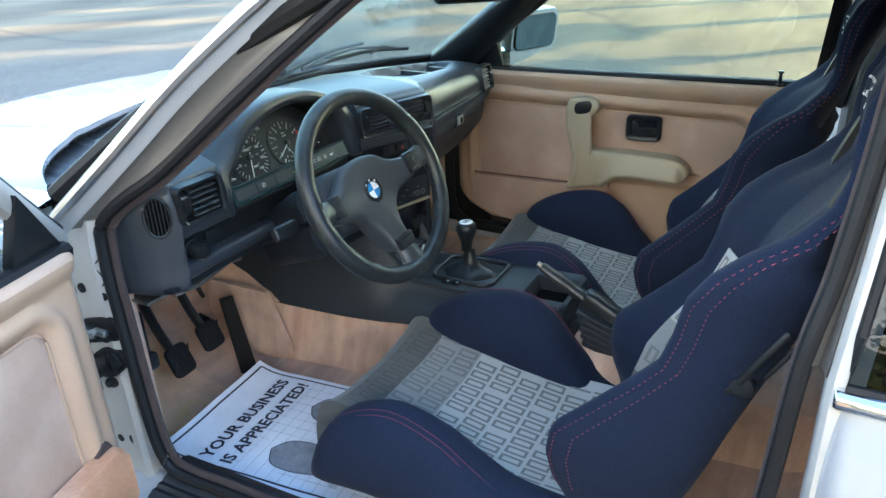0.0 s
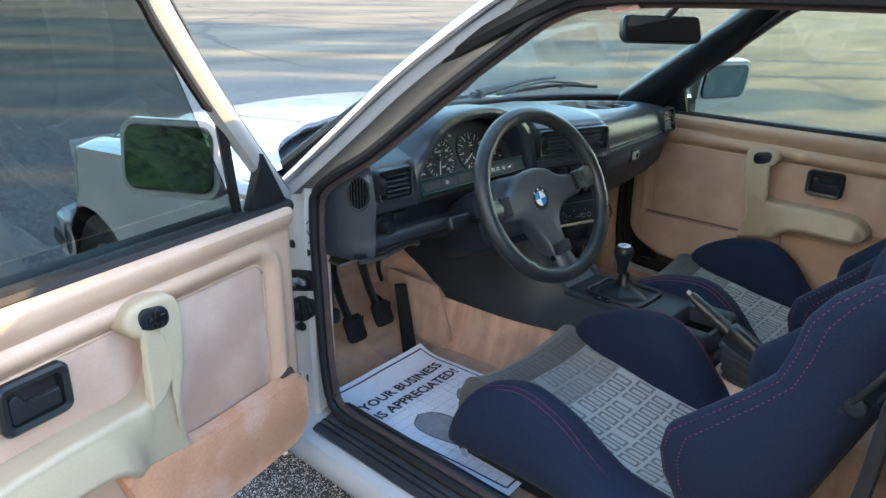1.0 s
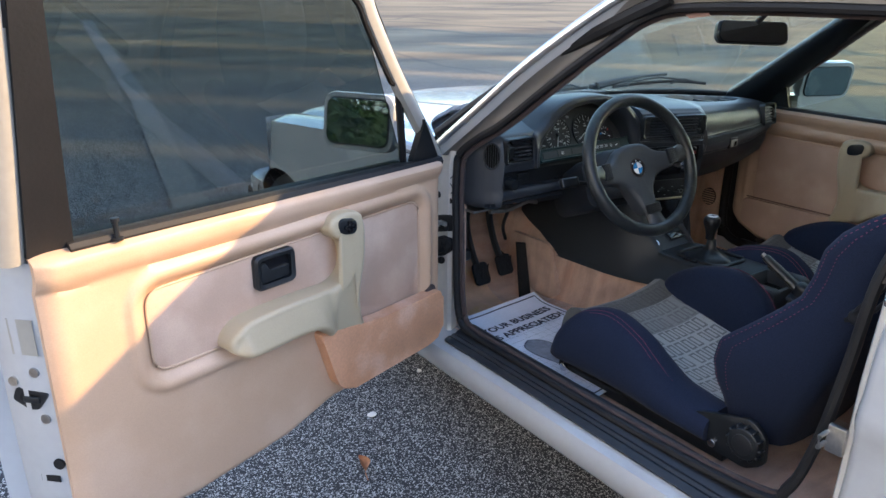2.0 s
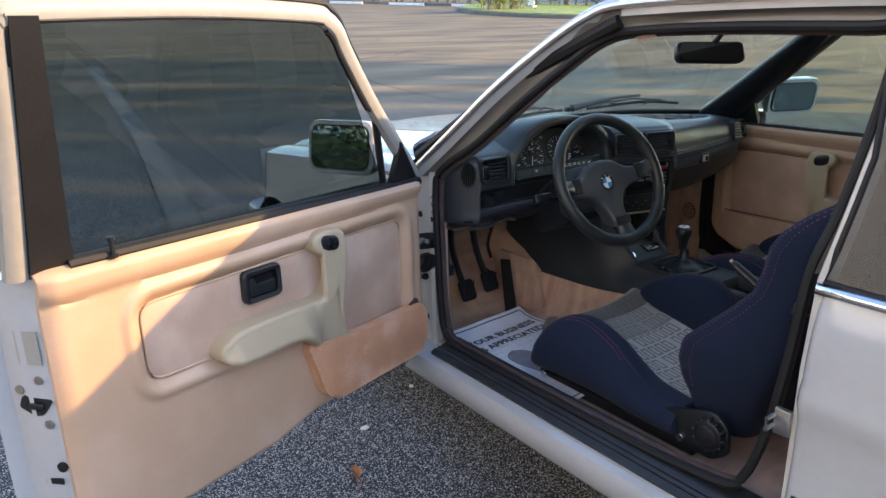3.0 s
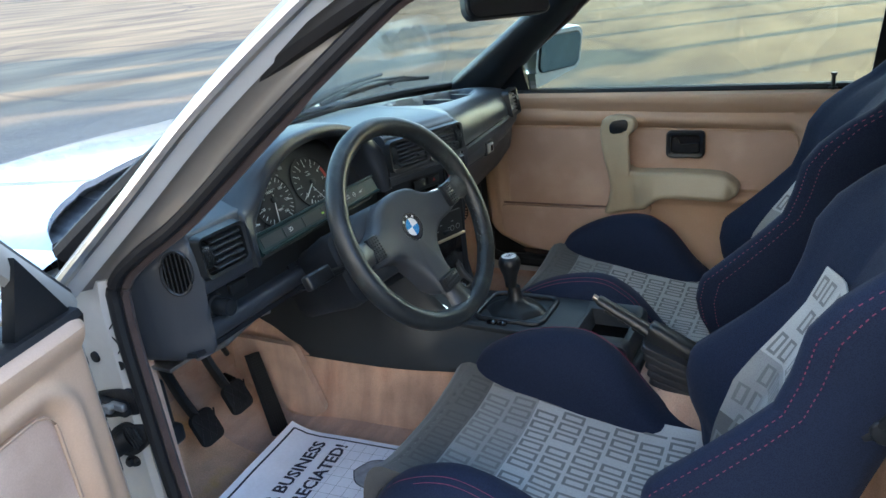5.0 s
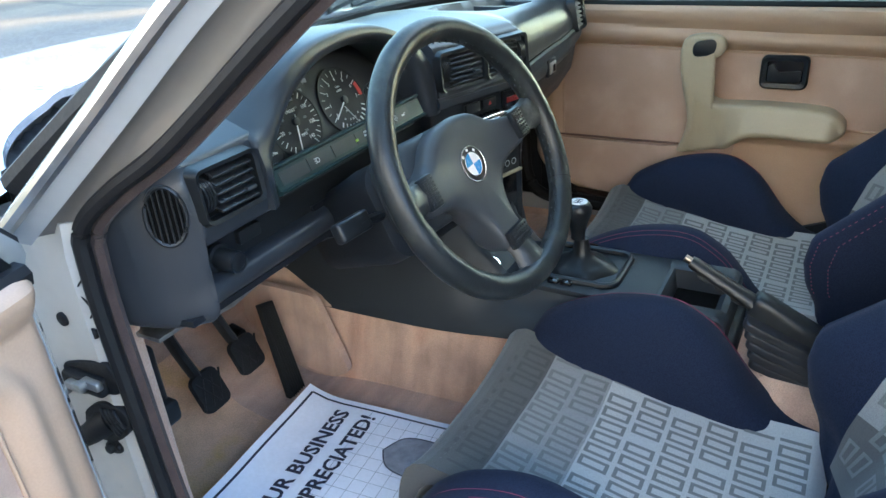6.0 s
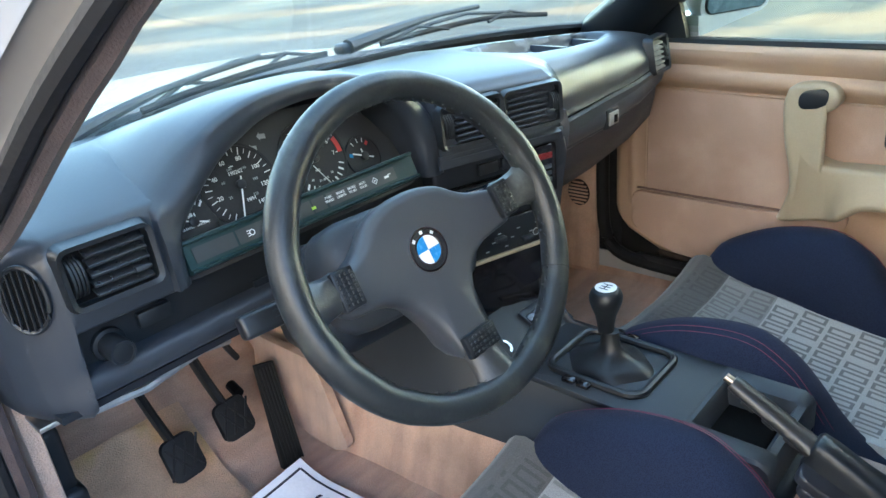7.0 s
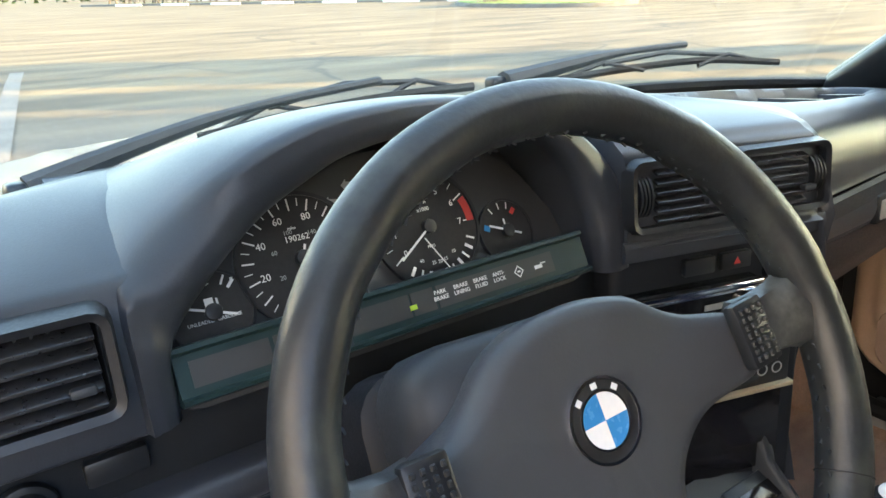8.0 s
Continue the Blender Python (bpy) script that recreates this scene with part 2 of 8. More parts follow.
def finish(bm, angle=35.0):
    bmesh.ops.recalc_face_normals(bm, faces=bm.faces)
    me = bpy.data.meshes.new("mesh")
    bm.to_mesh(me)
    bm.free()
    for p in me.polygons:
        p.use_smooth = True
    me.set_sharp_from_angle(angle=radians(angle))
    return me


origins = {}


def part(name, bm, material, parent=None, label="", car=True, angle=35.0):
    """One mesh object, from places in the car's axes (car) or in the world, under its thing or part."""
    if car:
        bm.transform(CAR)
    base = Vector((0, 0, 0))
    up = parent
    while up is not None:
        base += up.location
        up = up.parent
    bm.transform(Matrix.Translation(-base))
    me = finish(bm, angle)
    me.name = name
    for m in material if isinstance(material, (list, tuple)) else [material]:
        me.materials.append(m)
    ob = new(name, me)
    ob.parent = parent
    if label:
        ob["label"] = label
    return ob


def joined(*many):
    """One bmesh out of several."""
    out = bmesh.new()
    for n, bm in enumerate(many):
        me = bpy.data.meshes.new("piece")
        bm.to_mesh(me)
        bm.free()
        out.from_mesh(me)
        bpy.data.meshes.remove(me)
    return out


def painted(bm, index):
    for f in bm.faces:
        f.material_index = index
    return bm


def box(size, at=(0, 0, 0), bevel=0.0, segs=2, m=None):
    bm = bmesh.new()
    bmesh.ops.create_cube(bm, size=1.0)
    bmesh.ops.scale(bm, vec=Vector(size), verts=bm.verts)
    if bevel:
        bmesh.ops.bevel(bm, geom=bm.edges[:], offset=bevel, segments=segs, profile=0.5, affect="EDGES", clamp_overlap=True)
    bmesh.ops.translate(bm, vec=Vector(at), verts=bm.verts)
    if m is not None:
        bm.transform(m)
    return bm


def prism(outline, depth, m=None, bevel=0.0, segs=2):
    """An outline in x, y pushed along z from 0 to depth, then laid by m."""
    bm = bmesh.new()
    low = [bm.verts.new((x, y, 0)) for x, y in outline]
    high = [bm.verts.new((x, y, depth)) for x, y in outline]
    bm.faces.new(low[::-1])
    bm.faces.new(high)
    for i in range(len(low)):
        j = (i + 1) % len(low)
        bm.faces.new((low[i], low[j], high[j], high[i]))
    if bevel:
        top = [e for e in bm.edges if all(v in high for v in e.verts)]
        bmesh.ops.bevel(bm, geom=top, offset=bevel, segments=segs, profile=0.5, affect="EDGES", clamp_overlap=True)
    if m is not None:
        bm.transform(m)
    return bm


def loft(rings, closed=True, caps=True):
    """A skin over rings with equal numbers of places."""
    bm = bmesh.new()
    made = [[bm.verts.new(p) for p in ring] for ring in rings]
    n = len(made[0])
    for a, b in zip(made, made[1:]):
        for i in range(n if closed else n - 1):
            j = (i + 1) % n
            bm.faces.new((a[i], a[j], b[j], b[i]))
    if caps and closed:
        bm.faces.new(made[0][::-1])
        bm.faces.new(made[-1])
    return bm


def smooth_line(points, steps=6):
    """A soft line through the places given."""
    p = [Vector(q) for q in points]
    out = []
    for i in range(len(p) - 1):
        a, b, c, d = p[max(i - 1, 0)], p[i], p[i + 1], p[min(i + 2, len(p) - 1)]
        for k in range(steps):
            t = k / steps
            out.append(0.5 * (2 * b + (c - a) * t + (2 * a - 5 * b + 4 * c - d) * t * t + (3 * b - a - 3 * c + d) * t ** 3))
    return out + [p[-1]]


def tube(points, radius, sides=8, flat=1.0, around=None, closed=False):
    """A round or flattened rod along places; radius may be a list."""
    pts = [Vector(q) for q in points]
    rings = []
    for i, q in enumerate(pts):
        if closed:
            ahead = pts[(i + 1) % len(pts)] - pts[i - 1]
        else:
            ahead = pts[min(i + 1, len(pts) - 1)] - pts[max(i - 1, 0)]
        ahead.normalize()
        ref = Vector(around) if around is not None else (Vector((0, 0, 1)) if abs(ahead.z) < 0.9 else Vector((1, 0, 0)))
        side = ahead.cross(ref).normalized()
        up = side.cross(ahead)
        r = radius[i] if isinstance(radius, (list, tuple)) else radius
        rings.append([q + r * (math.cos(a) * side + flat * math.sin(a) * up) for a in [2 * math.pi * k / sides for k in range(sides)]])
    if closed:
        rings.append(rings[0])
        bm = loft(rings, True, False)
        bmesh.ops.remove_doubles(bm, verts=bm.verts, dist=1e-6)
        return bm
    return loft(rings)


def sheet(f, us, vs, thick=0.0, way=None):
    """A surface f(u, v), with a thickness along way or along its normals."""
    bm = bmesh.new()
    g = [[bm.verts.new(f(u, v)) for v in vs] for u in us]
    for i in range(len(us) - 1):
        for j in range(len(vs) - 1):
            bm.faces.new((g[i][j], g[i + 1][j], g[i + 1][j + 1], g[i][j + 1]))
    if thick:
        bm.normal_update()
        far = {v: bm.verts.new(v.co + (Vector(way) if way is not None else v.normal) * thick) for row in g for v in row}
        faces = bm.faces[:]
        rim = [e for e in bm.edges if len(e.link_faces) == 1]
        for e in rim:
            a, b = e.verts
            bm.faces.new((a, b, far[b], far[a]))
        for q in faces:
            bm.faces.new([far[v] for v in reversed(q.verts)])
    return bm


def span(a, b, n):
    return [a + (b - a) * i / n for i in range(n + 1)]


def between(table, x):
    """Rows of x, a, b, ...: the values at x, softly between the rows."""
    if x <= table[0][0]:
        return list(table[0][1:])
    for p, q in zip(table, table[1:]):
        if x <= q[0]:
            t = (x - p[0]) / (q[0] - p[0])
            return [u + (v - u) * t for u, v in zip(p[1:], q[1:])]
    return list(table[-1][1:])


def soft_rect(w, h, r, n=4):
    """A rectangle with round corners about the origin."""
    out = []
    for cx, cy, a in ((w / 2 - r, h / 2 - r, 0), (-w / 2 + r, h / 2 - r, 90), (-w / 2 + r, -h / 2 + r, 180), (w / 2 - r, -h / 2 + r, 270)):
        for k in range(n + 1):
            t = radians(a + 90 * k / n)
            out.append((cx + r * math.cos(t), cy + r * math.sin(t)))
    return out


def soft_outline(points, r, n=4):
    """A closed outline with its corners rounded by about r."""
    out = []
    count = len(points)
    for i in range(count):
        a, b, c = Vector(points[i - 1]), Vector(points[i]), Vector(points[(i + 1) % count])
        d = min(r, 0.45 * (a - b).length, 0.45 * (c - b).length)
        p, q = b + (a - b).normalized() * d, b + (c - b).normalized() * d
        for k in range(n + 1):
            t = k / n
            out.append(tuple((1 - t) ** 2 * p + 2 * t * (1 - t) * b + t * t * q))
    return out


def axes(at, right, up):
    """A pose with x along right, y along up and z out of their plane."""
    x = Vector(right).normalized()
    z = x.cross(Vector(up)).normalized()
    y = z.cross(x)
    return Matrix.Translation(at) @ Matrix((x, y, z)).transposed().to_4x4()


def lettering(text, size, m, depth=0.0006, align="CENTER", bold=0.0):
    """Words in the built-in font as a mesh laid by m."""
    data = bpy.data.curves.new("words", "FONT")
    data.body, data.size, data.align_x, data.align_y, data.extrude = text, size, align, "CENTER", depth / 2
    data.resolution_u = 2
    data.offset = bold
    ob = bpy.data.objects.new("words", data)
    me = bpy.data.meshes.new_from_object(ob)
    bm = bmesh.new()
    bm.from_mesh(me)
    bpy.data.objects.remove(ob)
    bpy.data.curves.remove(data)
    bpy.data.meshes.remove(me)
    bm.transform(m)
    return bm


def disc(r, depth, m, sides=32, bevel=0.0):
    return prism([(r * math.cos(2 * math.pi * k / sides), r * math.sin(2 * math.pi * k / sides)) for k in range(sides)], depth, m, bevel)


def ring_band(r0, r1, depth, m, sides=40, a0=0.0, a1=360.0):
    """A flat ring, or a piece of one, from angle a0 to a1."""
    n = max(2, int(sides * abs(a1 - a0) / 360))
    bm = bmesh.new()
    rows = []
    for k in range(n + 1):
        t = radians(a0 + (a1 - a0) * k / n)
        c, s = math.cos(t), math.sin(t)
        rows.append([bm.verts.new((r * c, r * s, z)) for r, z in ((r0, 0), (r1, 0), (r1, depth), (r0, depth))])
    for a, b in zip(rows, rows[1:]):
        for i in range(4):
            j = (i + 1) % 4
            bm.faces.new((a[i], a[j], b[j], b[i]))
    if abs(a1 - a0) < 359:
        bm.faces.new(rows[0][::-1])
        bm.faces.new(rows[-1])
    else:
        bmesh.ops.remove_doubles(bm, verts=bm.verts, dist=1e-7)
    bm.transform(m)
    return bm

# ---- the car's body ----
car = thing("car", "white two-door saloon car with its driver's door wide open", "car", (0, 0.3, 0))
GUTTER = [(-0.738, 0.365, 0.785), (-0.700, 0.225, 0.905), (-0.660, 0.096, 1.020), (-0.612, -0.035, 1.122), (-0.578, -0.125, 1.180), (-0.557, -0.205, 1.203), (-0.546, -0.440, 1.207), (-0.542, -0.750, 1.202), (-0.545, -1.150, 1.178), (-0.560, -1.420, 1.110), (-0.620, -1.720, 0.930)]
SEAL = [(-0.694, 0.304, 0.772), (-0.690, 0.288, 0.800), (-0.680, 0.240, 0.836), (-0.662, 0.165, 0.884), (-0.630, 0.027, 0.995), (-0.580, -0.095, 1.095), (-0.556, -0.150, 1.134), (-0.540, -0.220, 1.152), (-0.532, -0.440, 1.157), (-0.530, -0.700, 1.152), (-0.535, -0.748, 1.148)]
gutter_line, seal_top = smooth_line(GUTTER), smooth_line(SEAL)


def mirrored(points):
    """The far side; its windscreen pillar stands a little further forward at the foot."""
    return [Vector((-q[0], q[1] + (0.060 * max(0.0, min(1.0, (q[1] + 0.20) / 0.35)) if q[2] > 0.76 and q[1] < 0.5 else 0.0), q[2])) for q in points]


def roof_at(u, v):
    """u from 0 (left gutter) to 1 (right), v along the gutter's top."""
    a = smooth_line(GUTTER[5:])[v]
    x = a.x * (1 - 2 * u)
    bow = 1 - (2 * u - 1) ** 2
    return Vector((x, a.y + (0.07 * bow if v == 0 else 0.07 * bow * max(0, 1 - v / 6)), a.z + 0.055 * bow))


part("roof", sheet(roof_at, span(0, 1, 16), range(len(smooth_line(GUTTER[5:]))), 0.02, (0, 0, -1)), white_paint, car)
for flip in (False, True):
    fix = mirrored if flip else (lambda q: [Vector(p) for p in q])
    part("drip_rail", tube(fix([p + Vector((-0.004, 0, 0.002)) for p in gutter_line]), 0.0085, 8), bright_trim, car, "bright metal drip moulding")
    # the painted outer face of the windscreen pillar, ahead of the drip moulding
    outer = [p for p in gutter_line if p.y > -0.21]
    n = len(outer)
    skins = []
    for i, p in enumerate(outer):
        t = i / (n - 1)
        ahead = Vector((0.013 + 0.008 * t, 0.015 + 0.002 * t, 0.011 + 0.009 * t))
        skins.append([p, p + 0.35 * ahead + Vector((-0.004, 0.003, 0.004)), p + 0.75 * ahead + Vector((-0.002, 0.003, 0.004)), p + ahead, p + ahead + Vector((0.012, -0.010, -0.012)), p + Vector((0.02, -0.012, -0.014))])
    part("windscreen_pillar", loft([fix(r) for r in skins], True, True), white_paint, car)
    # the door rebate between moulding and seal, its shade put into the paint colour
    k = min(len(gutter_line), len(seal_top))
    rebate = []
    for i in range(k):
        g, s = gutter_line[i], seal_top[i]
        rebate.append([g + Vector((0.004, 0, -0.003)), g * 0.8 + s * 0.2 + Vector((0.014, 0, -0.004)), g * 0.5 + s * 0.5 + Vector((0.020, 0, 0)), g * 0.2 + s * 0.8 + Vector((0.012, 0, 0)), s + Vector((0.004, 0, 0)), s + Vector((0.03, 0, 0.004)), g + Vector((0.035, 0, 0.0))])
    part("door_rebate", loft([fix(smooth_line(r[:5], 3) + r[5:]) for r in rebate], True, True), shaded_channel_paint, car, angle=70)
    # rubber seal all round the opening, and the cloth edge inside it
    loop = SEAL + [(-0.560, -0.745, 1.020), (-0.602, -0.727, 0.860), (-0.633, -0.708, 0.757), (-0.648, -0.697, 0.600), (-0.664, -0.681, 0.450), (-0.674, -0.652, 0.345), (-0.683, -0.600, 0.312), (-0.690, -0.300, 0.300), (-0.692, 0.120, 0.302), (-0.696, 0.225, 0.306), (-0.700, 0.272, 0.330), (-0.702, 0.288, 0.420), (-0.700, 0.298, 0.600), (-0.697, 0.305, 0.700)]
    ring = smooth_line(loop + loop[:1], 5)[:-1]
    part("door_seal", tube(fix(ring), 0.0095, 8, closed=True), black_rubber, car, "black rubber door seal")
    part("edge_trim", tube(fix([q + Vector((0.017, -0.002 if q.y > 0 else 0.004, 0.002 if q.z < 0.5 else -0.008)) for q in ring]), 0.0085, 6, closed=True), brown_trim, car, "worn brown cloth edge trim")
    # the post that carries the door
    post = []
    for z, lean in ((0.215, 0.0), (0.33, 0.004), (0.5, 0.004), (0.68, 0.002), (0.755, 0.0), (0.792, -0.006)):
        post.append([(-0.672 - lean, 0.322, z), (-0.698 - lean, 0.312, z), (-0.705 - lean, 0.322, z), (-0.701 - lean, 0.345, z), (-0.699 - lean, 0.372, z), (-0.701 - lean, 0.396, z), (-0.715, 0.418, z), (-0.768, 0.424, z), (-0.768, 0.445, z), (-0.672, 0.445, z)])
    part("hinge_post", loft([fix(r) for r in post]), jamb_paint, car)
    # sill: painted rocker and black tread plate
    rocker = [[(-0.660, y, 0.20), (-0.745, y, 0.175), (-0.768, y, 0.205), (-0.772, y, 0.245), (-0.764, y, 0.262), (-0.738, y, 0.270), (-0.700, y, 0.284), (-0.660, y, 0.288)] for y in (0.405, 0.0, -0.4, -0.775)]
    part("rocker_panel", loft([fix(r) for r in rocker]), white_paint, car)
    tread = [[(-0.741, y, 0.272), (-0.744, y, 0.279), (-0.730, y, 0.2865), (-0.722, y, 0.2845), (-0.716, y, 0.2895), (-0.708, y, 0.2875), (-0.702, y, 0.292), (-0.690, y, 0.296), (-0.655, y, 0.303), (-0.640, y, 0.296), (-0.640, y, 0.285), (-0.690, y, 0.285)] for y in (0.285, 0.28, 0.0, -0.4, -0.73, -0.745)]
    part("sill_tread", loft([fix(r) for r in tread]), sill_black, car, "scuffed black plastic sill cover with ribs")
    # front wing with its wheel arch
    AXLE, ARCH = 1.235, 0.318

    def wing_at(u, v):
        y = u
        low = 0.20
        if abs(y - AXLE) < ARCH:
            low = max(low, 0.262 + math.sqrt(max(0.0, ARCH * ARCH - (y - AXLE) ** 2)))
        top = 0.800 - 0.068 * (y - 0.4) - 0.02 * max(0, y - 1.35) * 5 * max(0, y - 1.35)
        z = low + (top - low) * min(1, v / 0.72)
        x = -0.778 + 0.02 * max(0, y - 1.2) ** 2 * 5 + 0.03 * (max(0, z - 0.52) / 0.3) ** 2 + 0.012 * max(0, 0.45 - z) / 0.2
        if abs(y - AXLE) < ARCH + 0.06 and z < 0.65:
            x -= 0.012 * max(0, 1 - abs(math.hypot(y - AXLE, z - 0.262) - ARCH) / 0.06)
        if v > 0.72:
            t = (v - 0.72) / 0.28
            x += 0.09 * t
            z += 0.022 * math.sin(t * 1.5)
        if y > 1.32:
            x += 0.15 * ((y - 1.32) / 0.23) ** 2
            z -= 0.05 * ((y - 1.32) / 0.23) ** 2 * max(0, (z - 0.45) / 0.3)
        return (-x if flip else x, y, z)

    part("front_wing", sheet(wing_at, span(0.405, 1.55, 46), span(0, 1, 18), 0.015, (0.015 if not flip else -0.015, 0, -0.004)), white_paint, car)
    part("arch_liner", joined(*[ring_band(ARCH + 0.004, ARCH + 0.012, 0.30, axes(((-0.76 if not flip else 0.46), AXLE, 0.262), (0, 1, 0), (0, 0, 1)), 32, -10, 190)]), black_rubber, car, "black wheel-arch liner")

    # rear side panel with its crease, belt moulding and quarter window; the body draws in behind the door
    def side_at(u, v):
        y = u
        z = 0.20 + 0.540 * v
        x = -0.705 + 0.032 * max(0, (v - 0.70) / 0.30) ** 2 - 0.050 * max(0, 0.45 - v)
        x -= 0.010 * max(0, 1 - abs(v - 0.66) / 0.07)
        if y > -0.762:
            x += 0.032 * ((y + 0.762) / 0.025) ** 2
        return (-x if flip else x, y, z)

    part("rear_side_panel", sheet(side_at, [-0.737, -0.741, -0.746, -0.751, -0.756, -0.762] + span(-0.785, -2.15, 15), span(0, 1, 26), 0.012, (0.012 if not flip else -0.012, 0, 0)), white_paint, car)
    part("belt_moulding", loft([fix([(x - 0.002, y, 0.735), (x - 0.011, y, 0.739), (x - 0.013, y, 0.746), (x - 0.009, y, 0.753), (x + 0.004, y, 0.757), (x + 0.012, y, 0.752), (x + 0.010, y, 0.738)]) for x, y in ((-0.664, -0.739), (-0.668, -0.742), (-0.672, -0.80), (-0.676, -1.2), (-0.670, -1.9))]), chrome, car, "bright chrome belt moulding", angle=60)
    part("side_moulding", loft([fix([(-0.715, y, 0.335), (-0.727, y, 0.345), (-0.729, y, 0.372), (-0.715, y, 0.385), (-0.707, y, 0.36)]) for y in (-0.765, -1.2, -2.1)]), black_plastic, car, "black rubbing strip")
    pane = [(-0.665, -0.748, 0.757), (-0.600, -0.768, 0.955), (-0.540, -0.780, 1.165), (-0.545, -1.12, 1.150), (-0.580, -1.36, 1.05), (-0.668, -1.50, 0.775)]
    glassbm = bmesh.new()
    inner = [glassbm.verts.new(p) for p in fix(pane)]
    outer_ring = [glassbm.verts.new(p + Vector(((0.004 if not flip else -0.004), 0, 0))) for p in fix(pane)]
    glassbm.faces.new(inner)
    glassbm.faces.new(outer_ring[::-1])
    for i in range(6):
        j = (i + 1) % 6
        glassbm.faces.new((inner[i], inner[j], outer_ring[j], outer_ring[i]))
    quarter = part("quarter_window", glassbm, dark_glass, car, "dark tinted quarter window")
    quarter.visible_shadow = False
    part("frame", tube(fix(smooth_line(pane + pane[:1], 3)[:-1]), 0.0055, 6, closed=True), black_rubber, quarter)
    # centre post: a bright lip at the glass, then the sunken channel up to the seal
    lines = [(0.22, -0.700, -0.745, -0.690, -0.655), (0.45, -0.690, -0.744, -0.664, -0.681), (0.60, -0.682, -0.742, -0.648, -0.697), (0.757, -0.666, -0.744, -0.633, -0.708), (0.86, -0.632, -0.755, -0.602, -0.727), (1.02, -0.580, -0.770, -0.560, -0.745), (1.15, -0.545, -0.778, -0.535, -0.748)]
    part("centre_post", loft([fix([(cx + 0.030, yp + 0.014, z), (cx + 0.010, yp + 0.012, z), (cx + 0.001, yp + 0.007, z), (cx + 0.004, yp - 0.020, z), (cx + 0.07, yp - 0.030, z), (cx + 0.07, yp, z)]) for z, cx, yp, sx, sy in lines]), jamb_paint, car)
    sunk = []
    for z, cx, yp, sx, sy in lines[3:]:
        sunk.append([(sx, sy, z), (sx - 0.004, sy - 0.008, z), (sx + 0.004, sy - 0.015, z), (cx + 0.022, yp + 0.016, z), (cx + 0.012, yp + 0.014, z), (cx + 0.030, yp + 0.006, z), (sx + 0.03, sy - 0.02, z)])
    part("post_channel", loft([fix(r) for r in sunk]), shaded_channel_paint, car, angle=70)
    # behind the quarter window, the closing roof pillar
    cpost = [[(-0.60, -1.42, 1.10), (-0.57, -1.15, 1.165), (-0.55, -1.2, 1.18), (-0.56, -1.45, 1.11)], [(-0.67, -1.50, 0.775), (-0.67, -1.49, 0.765), (-0.66, -2.0, 0.78), (-0.64, -1.95, 0.79)]]
    part("rear_pillar", loft([fix(r) for r in cpost]), white_paint, car)

part("door_catch", joined(box((0.012, 0.030, 0.05), (-0.690, -0.722, 0.498), 0.003), tube([(-0.696, -0.708, 0.508), (-0.719, -0.708, 0.508), (-0.719, -0.708, 0.488), (-0.696, -0.708, 0.488)], 0.004)), steel, car, "steel door catch on the post")


# bonnet and scuttle
def bonnet_at(u, v):
    y = 0.80 + 0.73 * v - (0.25 * u * u + 0.12 * u ** 8) * (1 - v) ** 2
    half = 0.675 - 0.030 * v - 0.10 * max(0, v - 0.72) ** 2 / 0.0784
    x = half * u
    z = 0.830 - 0.068 * (y - 0.4) - 1.1 * max(0, y - 1.32) ** 2 + 0.040 * (1 - u * u) + 0.006 * max(0, 1 - abs(abs(u) - 0.62) / 0.05)
    y -= 0.02 * u * u * v
    if v > 0.96:
        z -= 0.03 * ((v - 0.96) / 0.04) ** 2
    z -= 0.010 * max(0, abs(u) - 0.95) / 0.05
    return (x, y, z)


# shade and blotchy reflections are put into the bonnet's colour
part("bonnet", sheet(bonnet_at, span(-1, 1, 56), span(0, 1, 30), 0.012, (0, 0, -1)), shaded_bonnet_paint, car, "white bonnet with shade and reflection patches painted in")


def screen_base(x):
    return Vector((x, 0.480 - 0.17 * x * x, 0.868 - 0.080 * x * x))


def screen_top(x):
    return Vector((x * 0.80, -0.130 - 0.13 * x * x, 1.205 - 0.06 * x * x))


def screen_at(u, v):
    a, b = screen_base(u), screen_top(u)
    return a.lerp(b, v) + Vector((0, 0.02, 0.03)) * (math.sin(v * math.pi) * 0.6)


windscreen = part("windscreen", sheet(screen_at, span(-0.69, 0.69, 24), span(0, 1, 10), 0.005, (0, 0.6, 0.8)), windscreen_glass, car, "clear curved windscreen")
windscreen.visible_shadow = False
part("gasket", tube([screen_at(u, 0) for u in span(-0.69, 0.69, 24)], 0.013, 8), black_rubber, windscreen, "black rubber screen gasket")
for u in (-0.69, 0.69):
    part("side_gasket", tube([screen_at(u, v) + Vector((0, -0.006, -0.004)) for v in span(0, 1, 10)], 0.016, 8), black_rubber, windscreen, "black rubber along the windscreen pillar")


def scuttle_at(u, v):
    a = screen_base(u) + Vector((0, 0.012, -0.010))
    b = Vector(bonnet_at(u / 0.69, 0)) + Vector((0, 0.02, -0.03))
    p = a.lerp(b, v)
    return p + Vector((0, 0, -0.02 * math.sin(v * math.pi) + (0.004 if int(u * 60) % 2 else 0)))


part("scuttle_grille", sheet(scuttle_at, span(-0.69, 0.69, 90), span(0, 1, 6), 0.01, (0, 0, -1)), black_plastic, car, "black slatted air intake below the windscreen")
# front bumper and nose
nose = [[(x, 1.50 + 0.05 * (1 - (x / 0.74) ** 4), z) for x in span(-0.72, 0.72, 16)] for z in (0.25, 0.45, 0.60, 0.725)]
